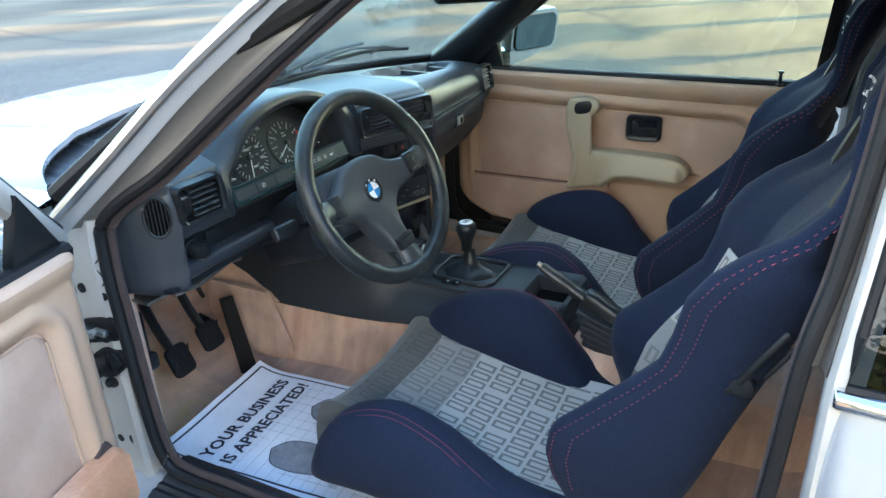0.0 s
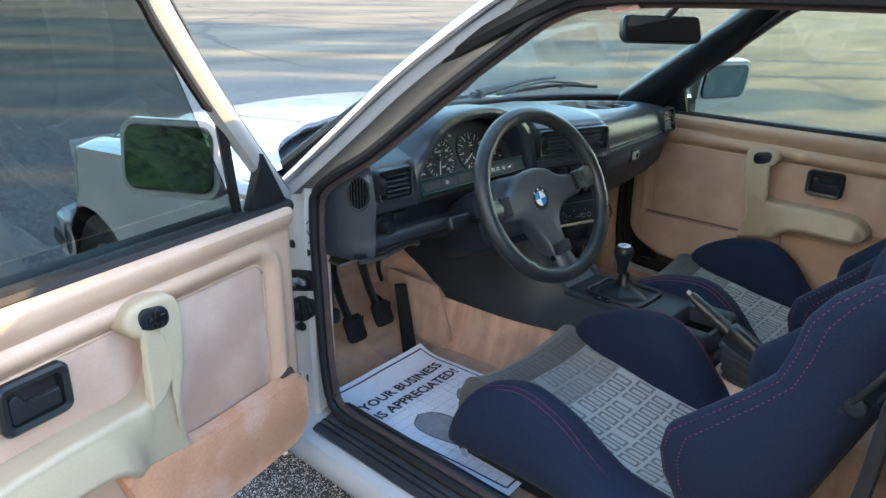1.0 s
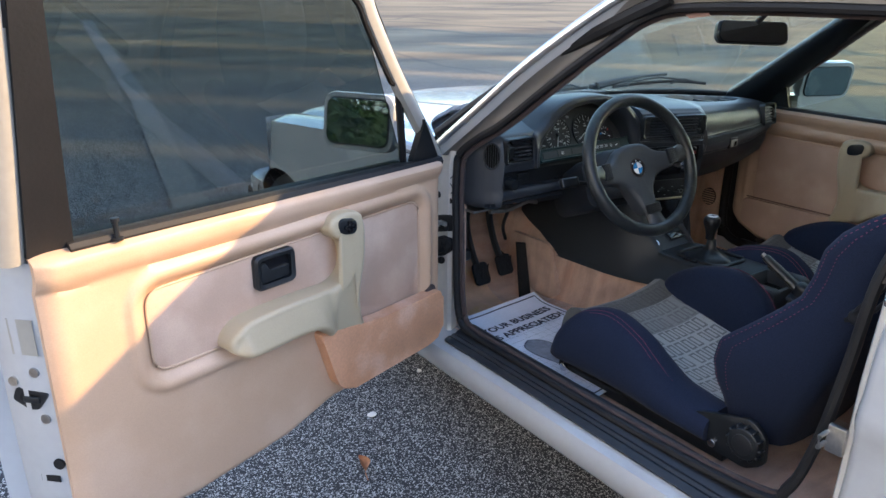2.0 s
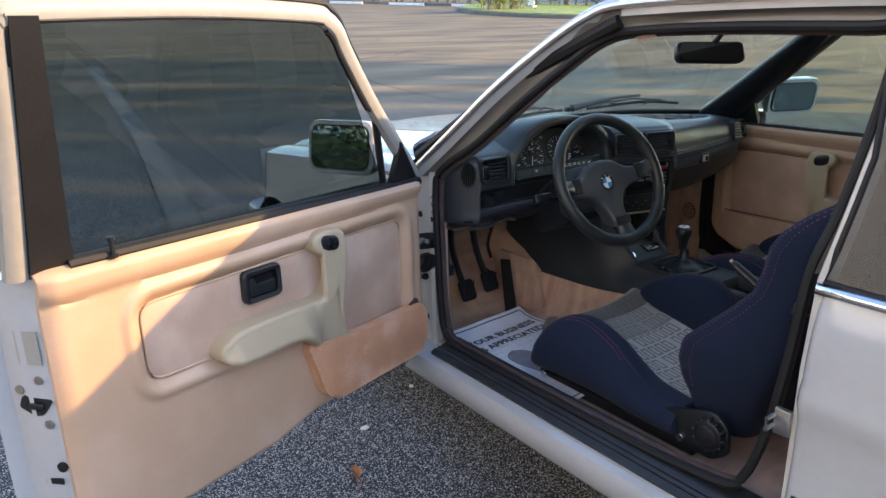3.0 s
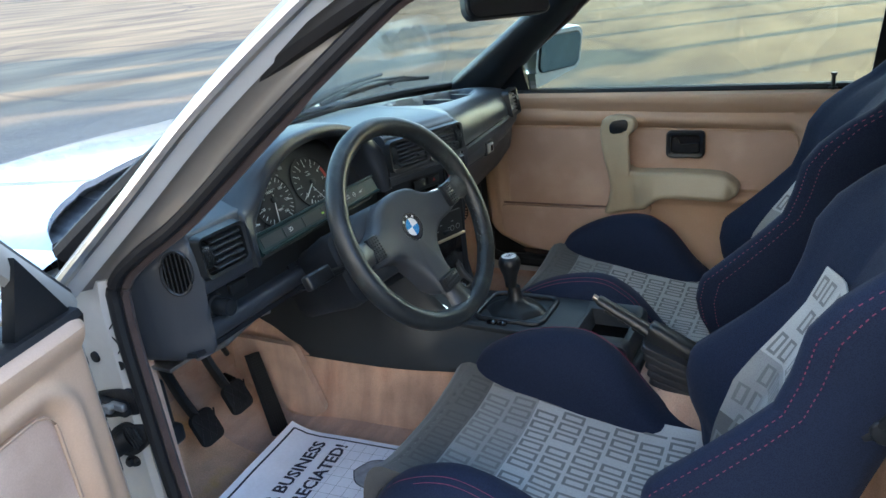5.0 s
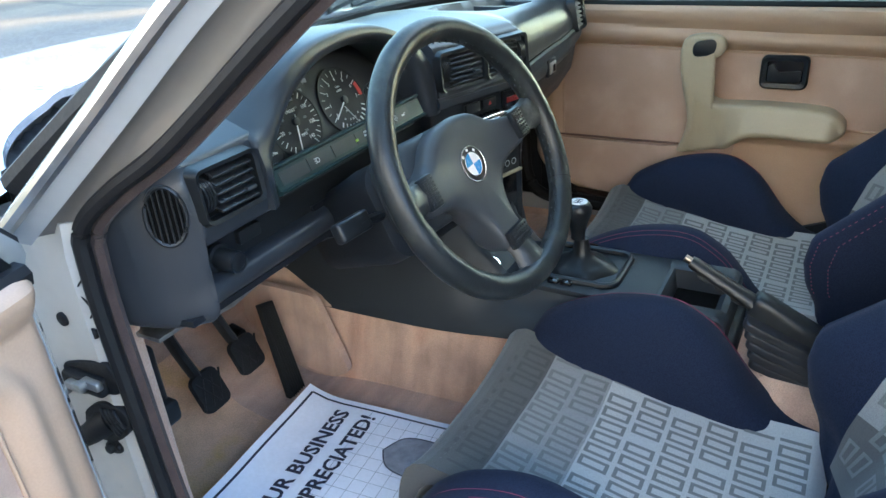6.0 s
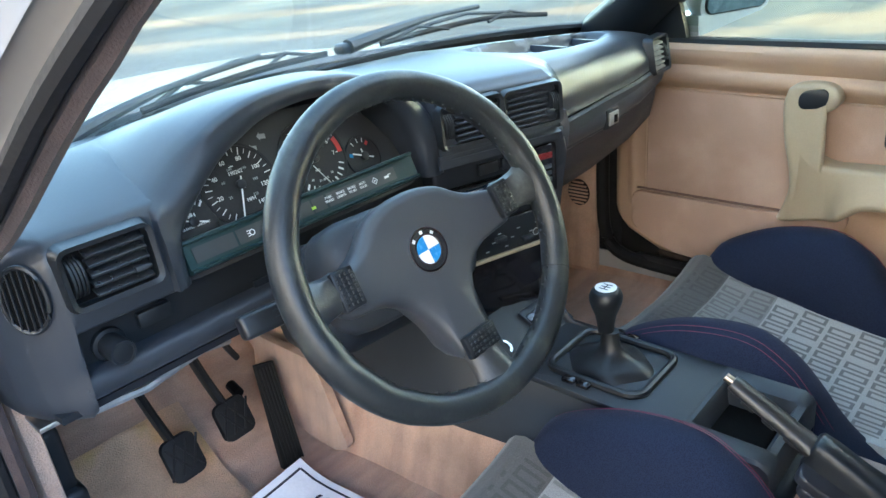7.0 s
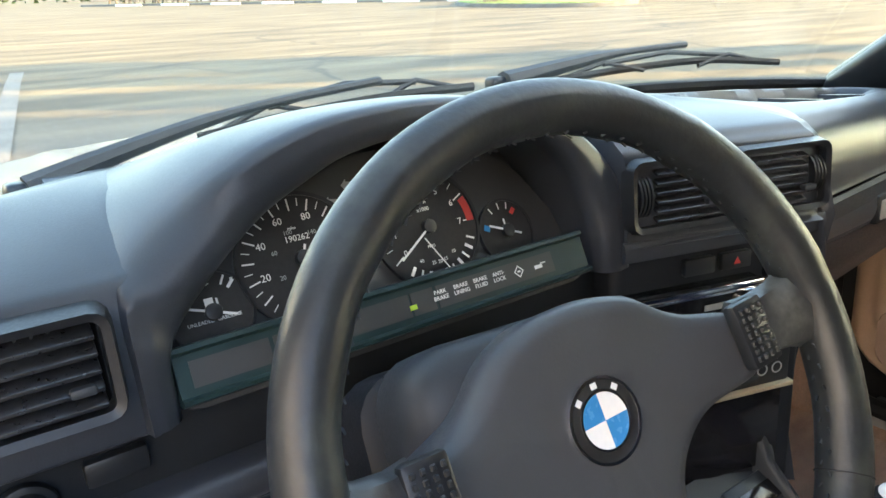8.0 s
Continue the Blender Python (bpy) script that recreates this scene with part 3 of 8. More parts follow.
part("nose_panel", loft(nose, False, False), white_paint, car)


def bumper_at(u, v):
    a = 2 * math.pi * v
    x = 0.80 * math.sin(u * math.pi / 2) if abs(u) < 1.01 else 0
    y = 1.32 + 0.36 * math.cos(u * math.pi / 2) ** 0.35
    return (x, y + 0.04 * math.cos(a), 0.44 + 0.065 * math.sin(a))


part("front_bumper", sheet(bumper_at, span(-0.99, 0.99, 30), span(0, 1, 12)), white_paint, car)
part("bumper_strip", sheet(lambda u, v: (0.806 * math.sin(u * math.pi / 2), 1.364 + 0.36 * math.cos(u * math.pi / 2) ** 0.35, 0.415 + 0.03 * v), span(-0.99, 0.99, 30), span(0, 1, 2), 0.006, (0, 1, 0)), black_plastic, car)
part("tail_panel", box((1.5, 0.05, 0.58), (0, -2.15, 0.50), 0.02), white_paint, car)
part("boot_lid", box((1.36, 0.55, 0.03), (0, -1.90, 0.79), 0.012), white_paint, car)
rear_glass = part("rear_window", sheet(lambda u, v: (u * (0.52 + 0.12 * v), -1.20 - 0.50 * v - 0.03 * (1 - u * u), 1.215 - 0.40 * v + 0.01 * (1 - u * u)), span(-1, 1, 10), span(0, 1, 6), 0.004, (0, -0.7, 0.7)), side_glass, car, "clear rear window")
rear_glass.visible_shadow = False
part("headlining", sheet(lambda u, v: roof_at(u, v) + Vector((0, -0.02, -0.052)), span(0.03, 0.97, 12), range(len(smooth_line(GUTTER[5:])) - 8), 0.006, (0, 0, -1)), headlining, car, "reddish brown cloth headlining")
header = [[screen_top(x * 1.18) + Vector(d) for d in ((0, 0.012, 0.012), (0, -0.002, -0.020), (0, -0.045, -0.046), (0, -0.09, -0.040), (0, -0.06, 0.0))] for x in span(-0.56, 0.56, 12)]
part("header_trim", loft(header), headlining, car, "brown cloth header above the windscreen")

# inner trim of the far windscreen pillar (and this one)
trim_rows = []
for rear, front in (((0.657, 0.285, 0.800), (0.628, 0.430, 0.812)), ((0.643, 0.243, 0.840), (0.612, 0.398, 0.848)), ((0.607, 0.090, 0.965), (0.576, 0.220, 0.968)), ((0.570, -0.056, 1.085), (0.540, 0.048, 1.088)), ((0.548, -0.133, 1.148), (0.520, -0.048, 1.162))):
    a, b = Vector(rear), Vector(front)
    trim_rows.append(smooth_line([a + Vector((0.012, 0, 0)), a + Vector((-0.012, 0.014, -0.002)), a.lerp(b, 0.5) + Vector((-0.022, 0, -0.010)), b + Vector((-0.012, -0.016, -0.006)), b + Vector((0.004, 0, 0.004)), b + Vector((0.04, 0.004, 0.010)), a + Vector((0.035, 0.010, 0.006)), a + Vector((0.012, 0, 0))], 3)[:-1])
part("pillar_trim", loft(trim_rows), black_plastic, car, "black windscreen pillar trim", angle=50)
near = [(-0.653, 0.32, 0.840), (-0.618, 0.185, 0.950), (-0.568, 0.05, 1.060), (-0.518, -0.08, 1.145)]
part("pillar_trim", tube(smooth_line(near, 4), 0.012, 10, 0.8), black_plastic, car, "black windscreen pillar trim")


# wheels
def road_wheel(side, y):
    hub = new("wheel")
    hub.parent = car
    hub.location = (CAR @ Vector((side * 0.66, y, 0.275))) - car.location
    hub["label"] = "light alloy wheel with a black tyre"
    m = axes((side * 0.66, y, 0.275), (0, 1, 0), (0, 0, 1)) @ Matrix.Rotation(0.0, 4, "Z")
    turn = [(0.186, -0.09), (0.20, -0.095), (0.25, -0.098), (0.272, -0.088), (0.282, -0.06), (0.284, 0.0), (0.282, 0.06), (0.272, 0.088), (0.25, 0.098), (0.20, 0.095), (0.186, 0.09)]
    rings = [[m @ Vector((r * math.cos(a), r * math.sin(a), z)) for a in [2 * math.pi * k / 36 for k in range(36)]] for r, z in turn]
    part("tyre", loft(rings, True, False), tyre_rubber, hub)
    out = m @ Matrix.Translation((0, 0, 0.06 if side > 0 else -0.06))
    spokes = [box((0.15, 0.03, 0.02), (0.1, 0, 0), 0.005, m=out @ Matrix.Rotation(2 * math.pi * k / 10, 4, "Z")) for k in range(10)]
    part("rim", joined(ring_band(0.165, 0.190, 0.18, m @ Matrix.Translation((0, 0, -0.09))), disc(0.05, 0.03, out @ Matrix.Translation((0, 0, -0.015))), *spokes), alloy, hub)


for side in (-1, 1):
    for y in (AXLE, -1.33):
        road_wheel(side, y)

part("door_gap_seal", tube(smooth_line([(0.648, 0.36, 0.74), (0.652, 0.372, 0.60), (0.654, 0.376, 0.45), (0.654, 0.368, 0.345), (0.652, 0.325, 0.295), (0.650, 0.21, 0.283), (0.650, -0.10, 0.280), (0.650, -0.50, 0.285)], 6), 0.016, 8), black_rubber, car, "black rubber seal round the shut door")

# black plate added to close the gap, in place of its shade
part("gap_filler", box((0.012, 0.10, 0.56), (0.672, 0.385, 0.53), 0.003), black_rubber, car, "black filler plate standing for the shaded shut gap")

# floor, tunnel and bulkhead
floor_line = [(0.86, 0.52), (0.74, 0.40), (0.62, 0.28), (0.54, 0.222), (0.46, 0.208), (0.38, 0.216), (0.0, 0.222), (-0.6, 0.224), (-0.78, 0.25), (-0.86, 0.33), (-1.5, 0.36)]
floor_rows = smooth_line([(0, y, z) for y, z in floor_line], 4)


def floor_at(u, v):
    p = floor_rows[v]
    bumpy = 0.004 * noise.noise(Vector((u * 9, p.y * 9, 3.1)))
    edge = 0.07 * max(0.0, (abs(u) - 0.63) / 0.055) ** 2
    return (u, p.y, p.z + bumpy + edge)


part("floor_carpet", sheet(floor_at, span(-0.685, 0.685, 40), range(len(floor_rows)), 0.01, (0, 0, -1)), carpet, car, "worn beige carpet, stained at the edges")
tunnel = []
for y, top, wide in ((0.80, 0.52, 0.19), (0.62, 0.45, 0.175), (0.45, 0.40, 0.160), (0.2, 0.40, 0.145), (-0.1, 0.385, 0.135), (-0.4, 0.375, 0.125), (-0.85, 0.37, 0.12)):
    tunnel.append([(-wide - 0.035, y, 0.20), (-wide - 0.012, y, 0.28), (-wide, y, 0.34), (-wide * 0.85, y, top - 0.02), (-wide * 0.5, y, top), (wide * 0.5, y, top), (wide * 0.85, y, top - 0.02), (wide, y, 0.34), (wide + 0.012, y, 0.28), (wide + 0.035, y, 0.20)])
tun = loft([smooth_line(r, 3) for r in tunnel], True, True)
bmesh.ops.subdivide_edges(tun, edges=[e for e in tun.edges if abs(e.verts[0].co.y - e.verts[1].co.y) > 0.1], cuts=12)
for v in tun.verts:
    v.co.x += 0.004 * noise.noise(Vector((v.co.y * 16, v.co.z * 6 + v.co.y * 5, 0.5))) * (1 if v.co.z > 0.22 else 0)
part("tunnel_carpet", tun, carpet, car, "rumpled beige tunnel carpet")
part("heel_plate", sheet(lambda u, v: (-0.66 + 0.30 * u, 0.16 + 0.50 * v, between([(0.16, 0.2265), (0.38, 0.2205), (0.46, 0.2125), (0.54, 0.2265), (0.62, 0.2845), (0.74, 0.4045)], 0.16 + 0.50 * v)[0] + 0.006 + 0.003 * noise.noise(Vector((u * 6, v * 7, 1)))), span(0, 1, 10), span(0, 1, 24), 0.006, (0, 0, -1)), carpet_worn, car, "stained threadbare footwell carpet")
for s in (-1, 1):
    part("kick_panel", box((0.02, 0.30, 0.54) if s > 0 else (0.02, 0.36, 0.46), (s * 0.655, 0.54 if s > 0 else 0.50, 0.50 if s > 0 else 0.46), 0.006), carpet, car, "beige footwell side lining")
# loudspeaker slots in the far side lining
slots = part("speaker_grille", prism([(0.030 * math.cos(a), 0.034 * math.sin(a)) for a in [2 * math.pi * n / 24 for n in range(24)]], 0.003, axes((0.6445, 0.437, 0.438), (0, -1, 0), (0, 0, 1)), 0.001), brown_trim, car, "round slotted loudspeaker grille")
for n in range(7):
    half = 0.028 * math.sqrt(1 - ((n - 3) / 3.6) ** 2)
    part("slat", box((0.004, 2 * half, 0.0042), (0.6410, 0.437, 0.438 + 0.0088 * (n - 3)), 0.001, 1), carpet, slots)
part("bulkhead", box((1.34, 0.02, 0.34), (0, 0.86, 0.56)), black_rubber, car, "black felt bulkhead")
part("rear_bulkhead", box((1.3, 0.02, 0.75), (0, -1.52, 0.65)), navy_cloth, car)
rear_seat = thing("rear_seat", "dark blue cloth rear bench seat", "car seat", (0, -1.2, 0.4))
part("cushion", box((1.2, 0.46, 0.16), (0, -1.18, 0.43), 0.05, 4), navy_cloth, rear_seat)
part("backrest", box((1.2, 0.14, 0.52), (0, -1.44, 0.68), 0.05, 4, ), navy_cloth, rear_seat)

# ---- doors ----
def build_door(name, label, m, driver):
    """A door in its own axes: x back from the front of the pocket, y into the car, z up, laid by m."""
    base = CAR @ (m @ Vector((0.0, -0.05, 0.25)))
    door = thing(name, label, "car door", base, kind="")

    def put(part_name, bm, material, parent=door, text="", angle=35.0):
        bm.transform(m)
        return part(part_name, bm, material, parent, text, angle=angle)

    # steel door: plan outline lofted from the bottom to the belt
    def plan(z, grow):
        o = -0.125 + 0.03 * max(0, (z - 0.60) / 0.2) ** 2 + 0.012 * max(0, (0.40 - z) / 0.15)
        return [(-0.070, -0.020, z), (-0.060, -0.012, z), (0.86, -0.012, z), (0.880, -0.016, z), (0.902, -0.045, z), (0.914, -0.060, z), (0.925, o + 0.012, z), (0.953, o, z), (0.948, o - 0.008, z), (0.5, o - 0.014, z), (0.0, o - 0.012, z), (-0.085, o - 0.004, z), (-0.092, o + 0.004, z), (-0.080, -0.045, z)]

    def low(s):
        return between([(-0.15, 0.42), (-0.10, 0.365), (-0.06, 0.345), (-0.02, 0.326), (0.1, 0.318), (0.33, 0.302), (0.45, 0.268), (0.67, 0.250), (0.84, 0.262), (0.885, 0.30)], s)[0]

    def trimmed(z):
        return [(s, n, max(z, low(min(max(s, -0.06), 0.885)) + 0.004) if n > -0.05 and s < 0.89 else z) for s, n, z in plan(z, 0)]

    shell = put("shell", loft([trimmed(z) for z in (0.225, 0.235, 0.30, 0.42, 0.55, 0.66, 0.72, 0.765, 0.785)]), white_paint, text="white painted steel door shell")
    put("rubbing_strip", box((1.0, 0.012, 0.045), (0.44, -0.142, 0.36), 0.004), black_plastic)

    # inner lining: padded top, recessed cloth field, lower vinyl
    s0, c0 = (-0.058, 0.012) if driver else (-0.138, -0.070)

    def recess(s, z):
        """Depth of the moulded frame round the cloth field."""
        ds, dz = max(c0 - s, s - 0.735, -9), max((0.522 if s > 0.33 else 0.430) - z, z - (0.722 - 0.026 * s), -9)
        d = math.hypot(max(ds + 0.04, 0), max(dz + 0.04, 0)) - 0.04 if max(ds, dz) > -0.04 else max(ds, dz)
        return d

    def rise(s):
        """The far door's belt line climbs a little towards the front."""
        return 0.0 if driver else 0.010 * (1 - (s + 0.06) / 0.86)

    def lining_at(u, v):
        s = s0 + (0.887 - s0) * u
        z = low(s) + (0.800 - low(s)) * v
        n = 0.004
        d = recess(s, z)
        if d < 0.0:
            n -= 0.012 * min(1, -d / 0.010)
        elif d < 0.030:
            n += 0.008 * math.sin(d / 0.030 * math.pi)
        fold = 0.752 - 0.018 * s
        if z > fold:
            n += 0.014 * math.sin(min(1, (z - fold) / 0.030) * math.pi / 2)
            n -= 0.030 * max(0, (z - 0.783) / 0.017) ** 2
        else:
            n -= 0.003 * max(0, 1 - (fold - z) / 0.005)
        if s > 0.855:
            n -= 0.016 * ((s - 0.855) / 0.032) ** 2
        if s < s0 + 0.023:
            n -= 0.016 * ((s0 + 0.023 - s) / 0.023) ** 2
        if z < low(s) + 0.015:
            n -= 0.010 * ((low(s) + 0.015 - z) / 0.015) ** 2
        return (s, n, z + rise(s) * max(0, min(1, (z - 0.725) / 0.03)))

    lining = put("lining", sheet(lining_at, span(0, 1, 160), span(0, 1, 90), 0.012, (0, -1, 0)), tan_vinyl, text="tan vinyl door lining, faded")
    cloth = [p for p in soft_outline([(c0 + 0.012, 0.440), (c0 + 0.012, 0.709), (0.723, 0.691), (0.723, 0.535), (0.330, 0.535), (0.300, 0.440)], 0.035, 5)]
    flip = Matrix(((1, 0, 0, 0), (0, 0, 1, 0), (0, 1, 0, 0), (0, 0, 0, 1)))
    put("cloth_field", prism(cloth, 0.003, Matrix.Translation((0, -0.0072, 0)) @ flip, 0.001), tan_cloth, lining, "dusty pink velour inset")
    put("inset_seam", tube([(x, -0.003, z) for x, z in cloth], 0.0022, 6, closed=True), tan_vinyl, lining)

    # armrest and door pull in one moulding: a loop at the top, a stem that sweeps into the bar, a flared foot
    stem = [(0.240, 0.728), (0.256, 0.739), (0.290, 0.743), (0.322, 0.736), (0.333, 0.716), (0.323, 0.696), (0.300, 0.682), (0.290, 0.665), (0.287, 0.640), (0.293, 0.616), (0.311, 0.598), (0.336, 0.590), (0.371, 0.591), (0.44, 0.592), (0.54, 0.588), (0.576, 0.574), (0.593, 0.552), (0.586, 0.532), (0.55, 0.522), (0.45, 0.525), (0.400, 0.521), (0.378, 0.506), (0.352, 0.484), (0.30, 0.471), (0.242, 0.462), (0.252, 0.50), (0.261, 0.54), (0.256, 0.58), (0.246, 0.62), (0.238, 0.66), (0.234, 0.70)]
    loop = [Vector((q.x, q.y)) for q in smooth_line([(x, z, 0) for x, z in stem + stem[:1]], 4)[:-1]]
    count = len(loop)
    inward = []
    for i in range(count):
        run = (loop[(i + 1) % count] - loop[i - 1]).normalized()
        inward.append(Vector((run.y, -run.x)))
    if sum(loop[i - 1].x * loop[i].y - loop[i].x * loop[i - 1].y for i in range(count)) > 0:
        inward = [-q for q in inward]

    def stands(s, z):
        """How far the moulding stands off the lining: the bar slopes out from its upper edge."""
        if s > 0.34:
            t = min(1, (s - 0.34) / 0.05) * min(1, max(0.25, (0.597 - s) / 0.03))
            return 0.040 + t * (0.022 - 0.36 * (z - 0.545))
        return 0.034 + 0.010 * max(0, min(1, (0.72 - z) / 0.10)) - 0.012 * max(0, min(1, (0.54 - z) / 0.07))

    rows = [[(q.x, -0.010, q.y) for q in loop]]
    for step, drop in ((0.0, 0.012), (0.001, 0.007), (0.003, 0.0035), (0.006, 0.0012), (0.010, 0.0), (0.015, -0.0005)):
        rows.append([(q.x + w.x * step, stands(q.x, q.y) - drop, q.y + w.y * step) for q, w in zip(loop, inward)])
    bar = loft(rows)
    bmesh.ops.triangulate(bar, faces=[f for f in bar.faces if len(f.verts) > 4])
    arm = put("armrest", bar, armrest_plastic, text="yellowed beige plastic armrest and door pull", angle=50)
    put("winder_cap", prism([(x, y + 0.16 * x) for x, y in soft_rect(0.052, 0.036, 0.015)], 0.006, Matrix.Translation((0.287, 0.032, 0.713)) @ flip, 0.004), black_plastic, arm, "black cap on the armrest top")
    if driver:
        put("cap_knob", joined(prism(soft_rect(0.030, 0.010, 0.004), 0.007, Matrix.Translation((0.285, 0.037, 0.713)) @ flip, 0.002), prism(soft_rect(0.010, 0.028, 0.004), 0.007, Matrix.Translation((0.285, 0.037, 0.713)) @ flip, 0.002)), gloss_black, arm)

    # inside handle in its black cup
    hx, hz = 0.455, 0.659
    outer_c, mid_c, inner_c = soft_rect(0.098, 0.074, 0.014), soft_rect(0.090, 0.066, 0.011), soft_rect(0.074, 0.050, 0.007)
    cup = put("handle_cup", loft([[(hx + x, n, hz + z) for x, z in pts] for pts, n in ((outer_c, -0.006), (outer_c, 0.006), (mid_c, 0.011), (inner_c, 0.008), (inner_c, -0.004))], True, False), black_plastic, text="black recessed inside door handle")
    put("cup_floor", prism(soft_rect(0.076, 0.052, 0.006), 0.0015, Matrix.Translation((hx, -0.0030, hz)) @ flip), gloss_black, cup)
    k = 1 if driver else -1
    put("lever", prism(soft_outline([(hx + k * 0.034, hz - 0.023), (hx + k * 0.034, hz + 0.014), (hx + k * 0.022, hz + 0.018), (hx + k * 0.013, hz - 0.001), (hx - k * 0.034, hz + 0.003), (hx - k * 0.034, hz - 0.022)][::k], 0.005, 3), 0.007, Matrix.Translation((0, -0.0015, 0)) @ flip, 0.002), black_plastic, cup)

    # map pocket
    pocket = soft_outline([(-0.030 if driver else -0.085, 0.470), (0.20, 0.468), (0.300, 0.482), (0.372, 0.490), (0.330, 0.352), (0.300, 0.322), (0.02, 0.334), (-0.030 if driver else -0.085, 0.350 if driver else 0.382)], 0.02, 4)
    put("map_pocket", prism(pocket, 0.034 if driver else 0.014, Matrix.Translation((0, 0.0, 0)) @ flip, 0.012 if driver else 0.004, 3), pocket_vinyl if driver else tan_cloth, text="scuffed brown vinyl map pocket" if driver else "pink velour map pocket")
    # solid dark pieces paint the shade at the pocket's mouth and edge
    if driver:
        put("pocket_mouth_shade", prism([(-0.024, 0.466), (0.012, 0.469), (0.004, 0.478), (-0.004, 0.486), (-0.018, 0.480)], 0.012, Matrix.Translation((0, 0.002, 0)) @ flip, 0.002), brown_trim, lining, "dark wedge standing for the shade in the pocket's mouth")
    else:
        put("pocket_mouth_shade", tube([(-0.080, 0.006, 0.476), (0.10, 0.006, 0.4755), (0.245, 0.006, 0.476)], 0.0026, 6), pocket_shade_brown, lining, "painted shadow line along the map pocket's slot")
        put("pocket_edge_shade", tube([(-0.087, 0.004, 0.472), (-0.087, 0.004, 0.43), (-0.086, 0.004, 0.40)], 0.0018, 6), pocket_shade_brown, lining)

    # window frame and glass; they lean inwards towards the roof
    def fr(s, z, off=0.0):
        return Vector((s, -0.030 + 0.30 * (z - 0.8) + off, z))

    ahead = [(-0.072, 0.795), (0.03, 0.900), (0.14, 1.015), (0.235, 1.125), (0.268, 1.168), (0.300, 1.190), (0.345, 1.202)] if driver else [(-0.137, 0.795), (-0.009, 0.900), (0.132, 1.015), (0.262, 1.125), (0.300, 1.168), (0.328, 1.190), (0.365, 1.202)]
    frame_line = [fr(s, z) for s, z in ahead] + [ fr(0.60, 1.212), fr(0.86, 1.208), fr(0.898, 1.200), fr(0.905, 1.170), fr(0.900, 1.0), fr(0.905, 0.79)]
    bend = smooth_line(frame_line, 5)
    put("window_frame", tube(bend, 0.021, 10, 0.75, around=(0, 1, 0.3)), cream_paint if driver else black_plastic, text="cream painted window frame" if driver else "black window frame")
    put("outer_seal", tube([p + Vector((-0.010 if p.x < 0.32 else 0, -0.006, 0.022 if p.x > 0.2 else 0.012)) for p in bend[:45]], 0.011, 8), black_rubber, text="black rubber seal along the window frame")
    put("glass_run", tube([p + Vector((0.016 if p.x < 0.3 else (-0.016 if p.x > 0.86 else 0), 0.006, -0.014 if p.z > 1.0 else 0)) for p in bend[4:52]], 0.006, 6), black_rubber)
    pane = [fr(0.02 if driver else -0.13, 0.765, -0.006), fr(ahead[4][0], 1.160, -0.006), fr(ahead[6][0], 1.198, -0.006), fr(0.60, 1.208, -0.006), fr(0.89, 1.202, -0.006), fr(0.89, 0.765, -0.006)]
    glassbm = bmesh.new()
    front, back = [[glassbm.verts.new(p + Vector((0, d, 0))) for p in pane] for d in (0, -0.004)]
    glassbm.faces.new(front)
    glassbm.faces.new(back[::-1])
    for i in range(len(pane)):
        j = (i + 1) % len(pane)
        glassbm.faces.new((front[i], front[j], back[j], back[i]))
    glass = put("window_pane", glassbm, door_glass if driver else side_glass, text="tinted side window, wound up")
    glass.visible_shadow = False
    if driver:
        put("divider", tube([fr(0.045, 0.795), fr(0.085, 0.90), fr(0.118, 0.985)], 0.009, 6), black_rubber, text="black divider bar")
    sail = bmesh.new()
    tri = [(-0.055, 0.800), (0.028, 0.905), (0.036, 0.800)] if driver else [(-0.125, 0.806), (0.010, 0.912), (0.024, 0.806)]
    f1, b1 = [[sail.verts.new(fr(s, z, d)) for s, z in tri] for d in (0.022, 0.004)]
    sail.faces.new(f1)
    sail.faces.new(b1[::-1])
    for i in range(3):
        j = (i + 1) % 3
        sail.faces.new((f1[i], f1[j], b1[j], b1[i]))
    put("sail_panel", sail, black_plastic, text="black triangular mirror base cover")
    put("belt_seal", loft([[(s, -0.040, z - 0.016), (s, -0.040, z - 0.001), (s, -0.034, z + 0.004), (s, -0.012, z + 0.006), (s, 0.000, z + 0.004), (s, 0.005, z - 0.004), (s, 0.002, z - 0.016)] for s, z in [(s, z + rise(s)) for s, z in ((-0.06, 0.797), (0.2, 0.799), (0.5, 0.801), (0.83, 0.803))]]), black_rubber, text="black rubber strip at the glass")
    put("outer_belt_seal", loft([[(s, -0.046, z - 0.016), (s, -0.046, z + 0.001), (s, -0.060, z + 0.003), (s, -0.098, z - 0.004), (s, -0.104, z - 0.016)] for s, z in [(s, z + rise(s)) for s, z in ((-0.07, 0.795), (0.3, 0.797), (0.88, 0.799))]]), black_rubber, text="black rubber strip outside the glass")
    put("rear_post_trim", sheet(lambda u, v: fr((0.818 if driver else 0.862) + 0.032 * v + (0.070 - 0.030 * v) * u * (1 if driver else 0.35), 0.795 + 0.405 * v, 0.020), span(0, 1, 3), span(0, 1, 8), 0.02, (0, -1, 0)), black_rubber, text="black plastic rear window-post trim")
    px = 0.757 if driver else 0.788
    put("lock_pin", joined(tube([(px, 0.006, 0.795), (px, 0.006, 0.832)], 0.0045, 8), disc(0.007, 0.006, Matrix.Translation((px, 0.006, 0.828)), 12), disc(0.010, 0.004, Matrix.Translation((px, 0.006, 0.797)), 12)), black_plastic, text="black locking pin")

    # rear edge: latch, screws, sticker, stop
    if driver:
        edge = axes((0.906, -0.048, 0.0), (0.5, -0.86, 0), (0, 0, 1))
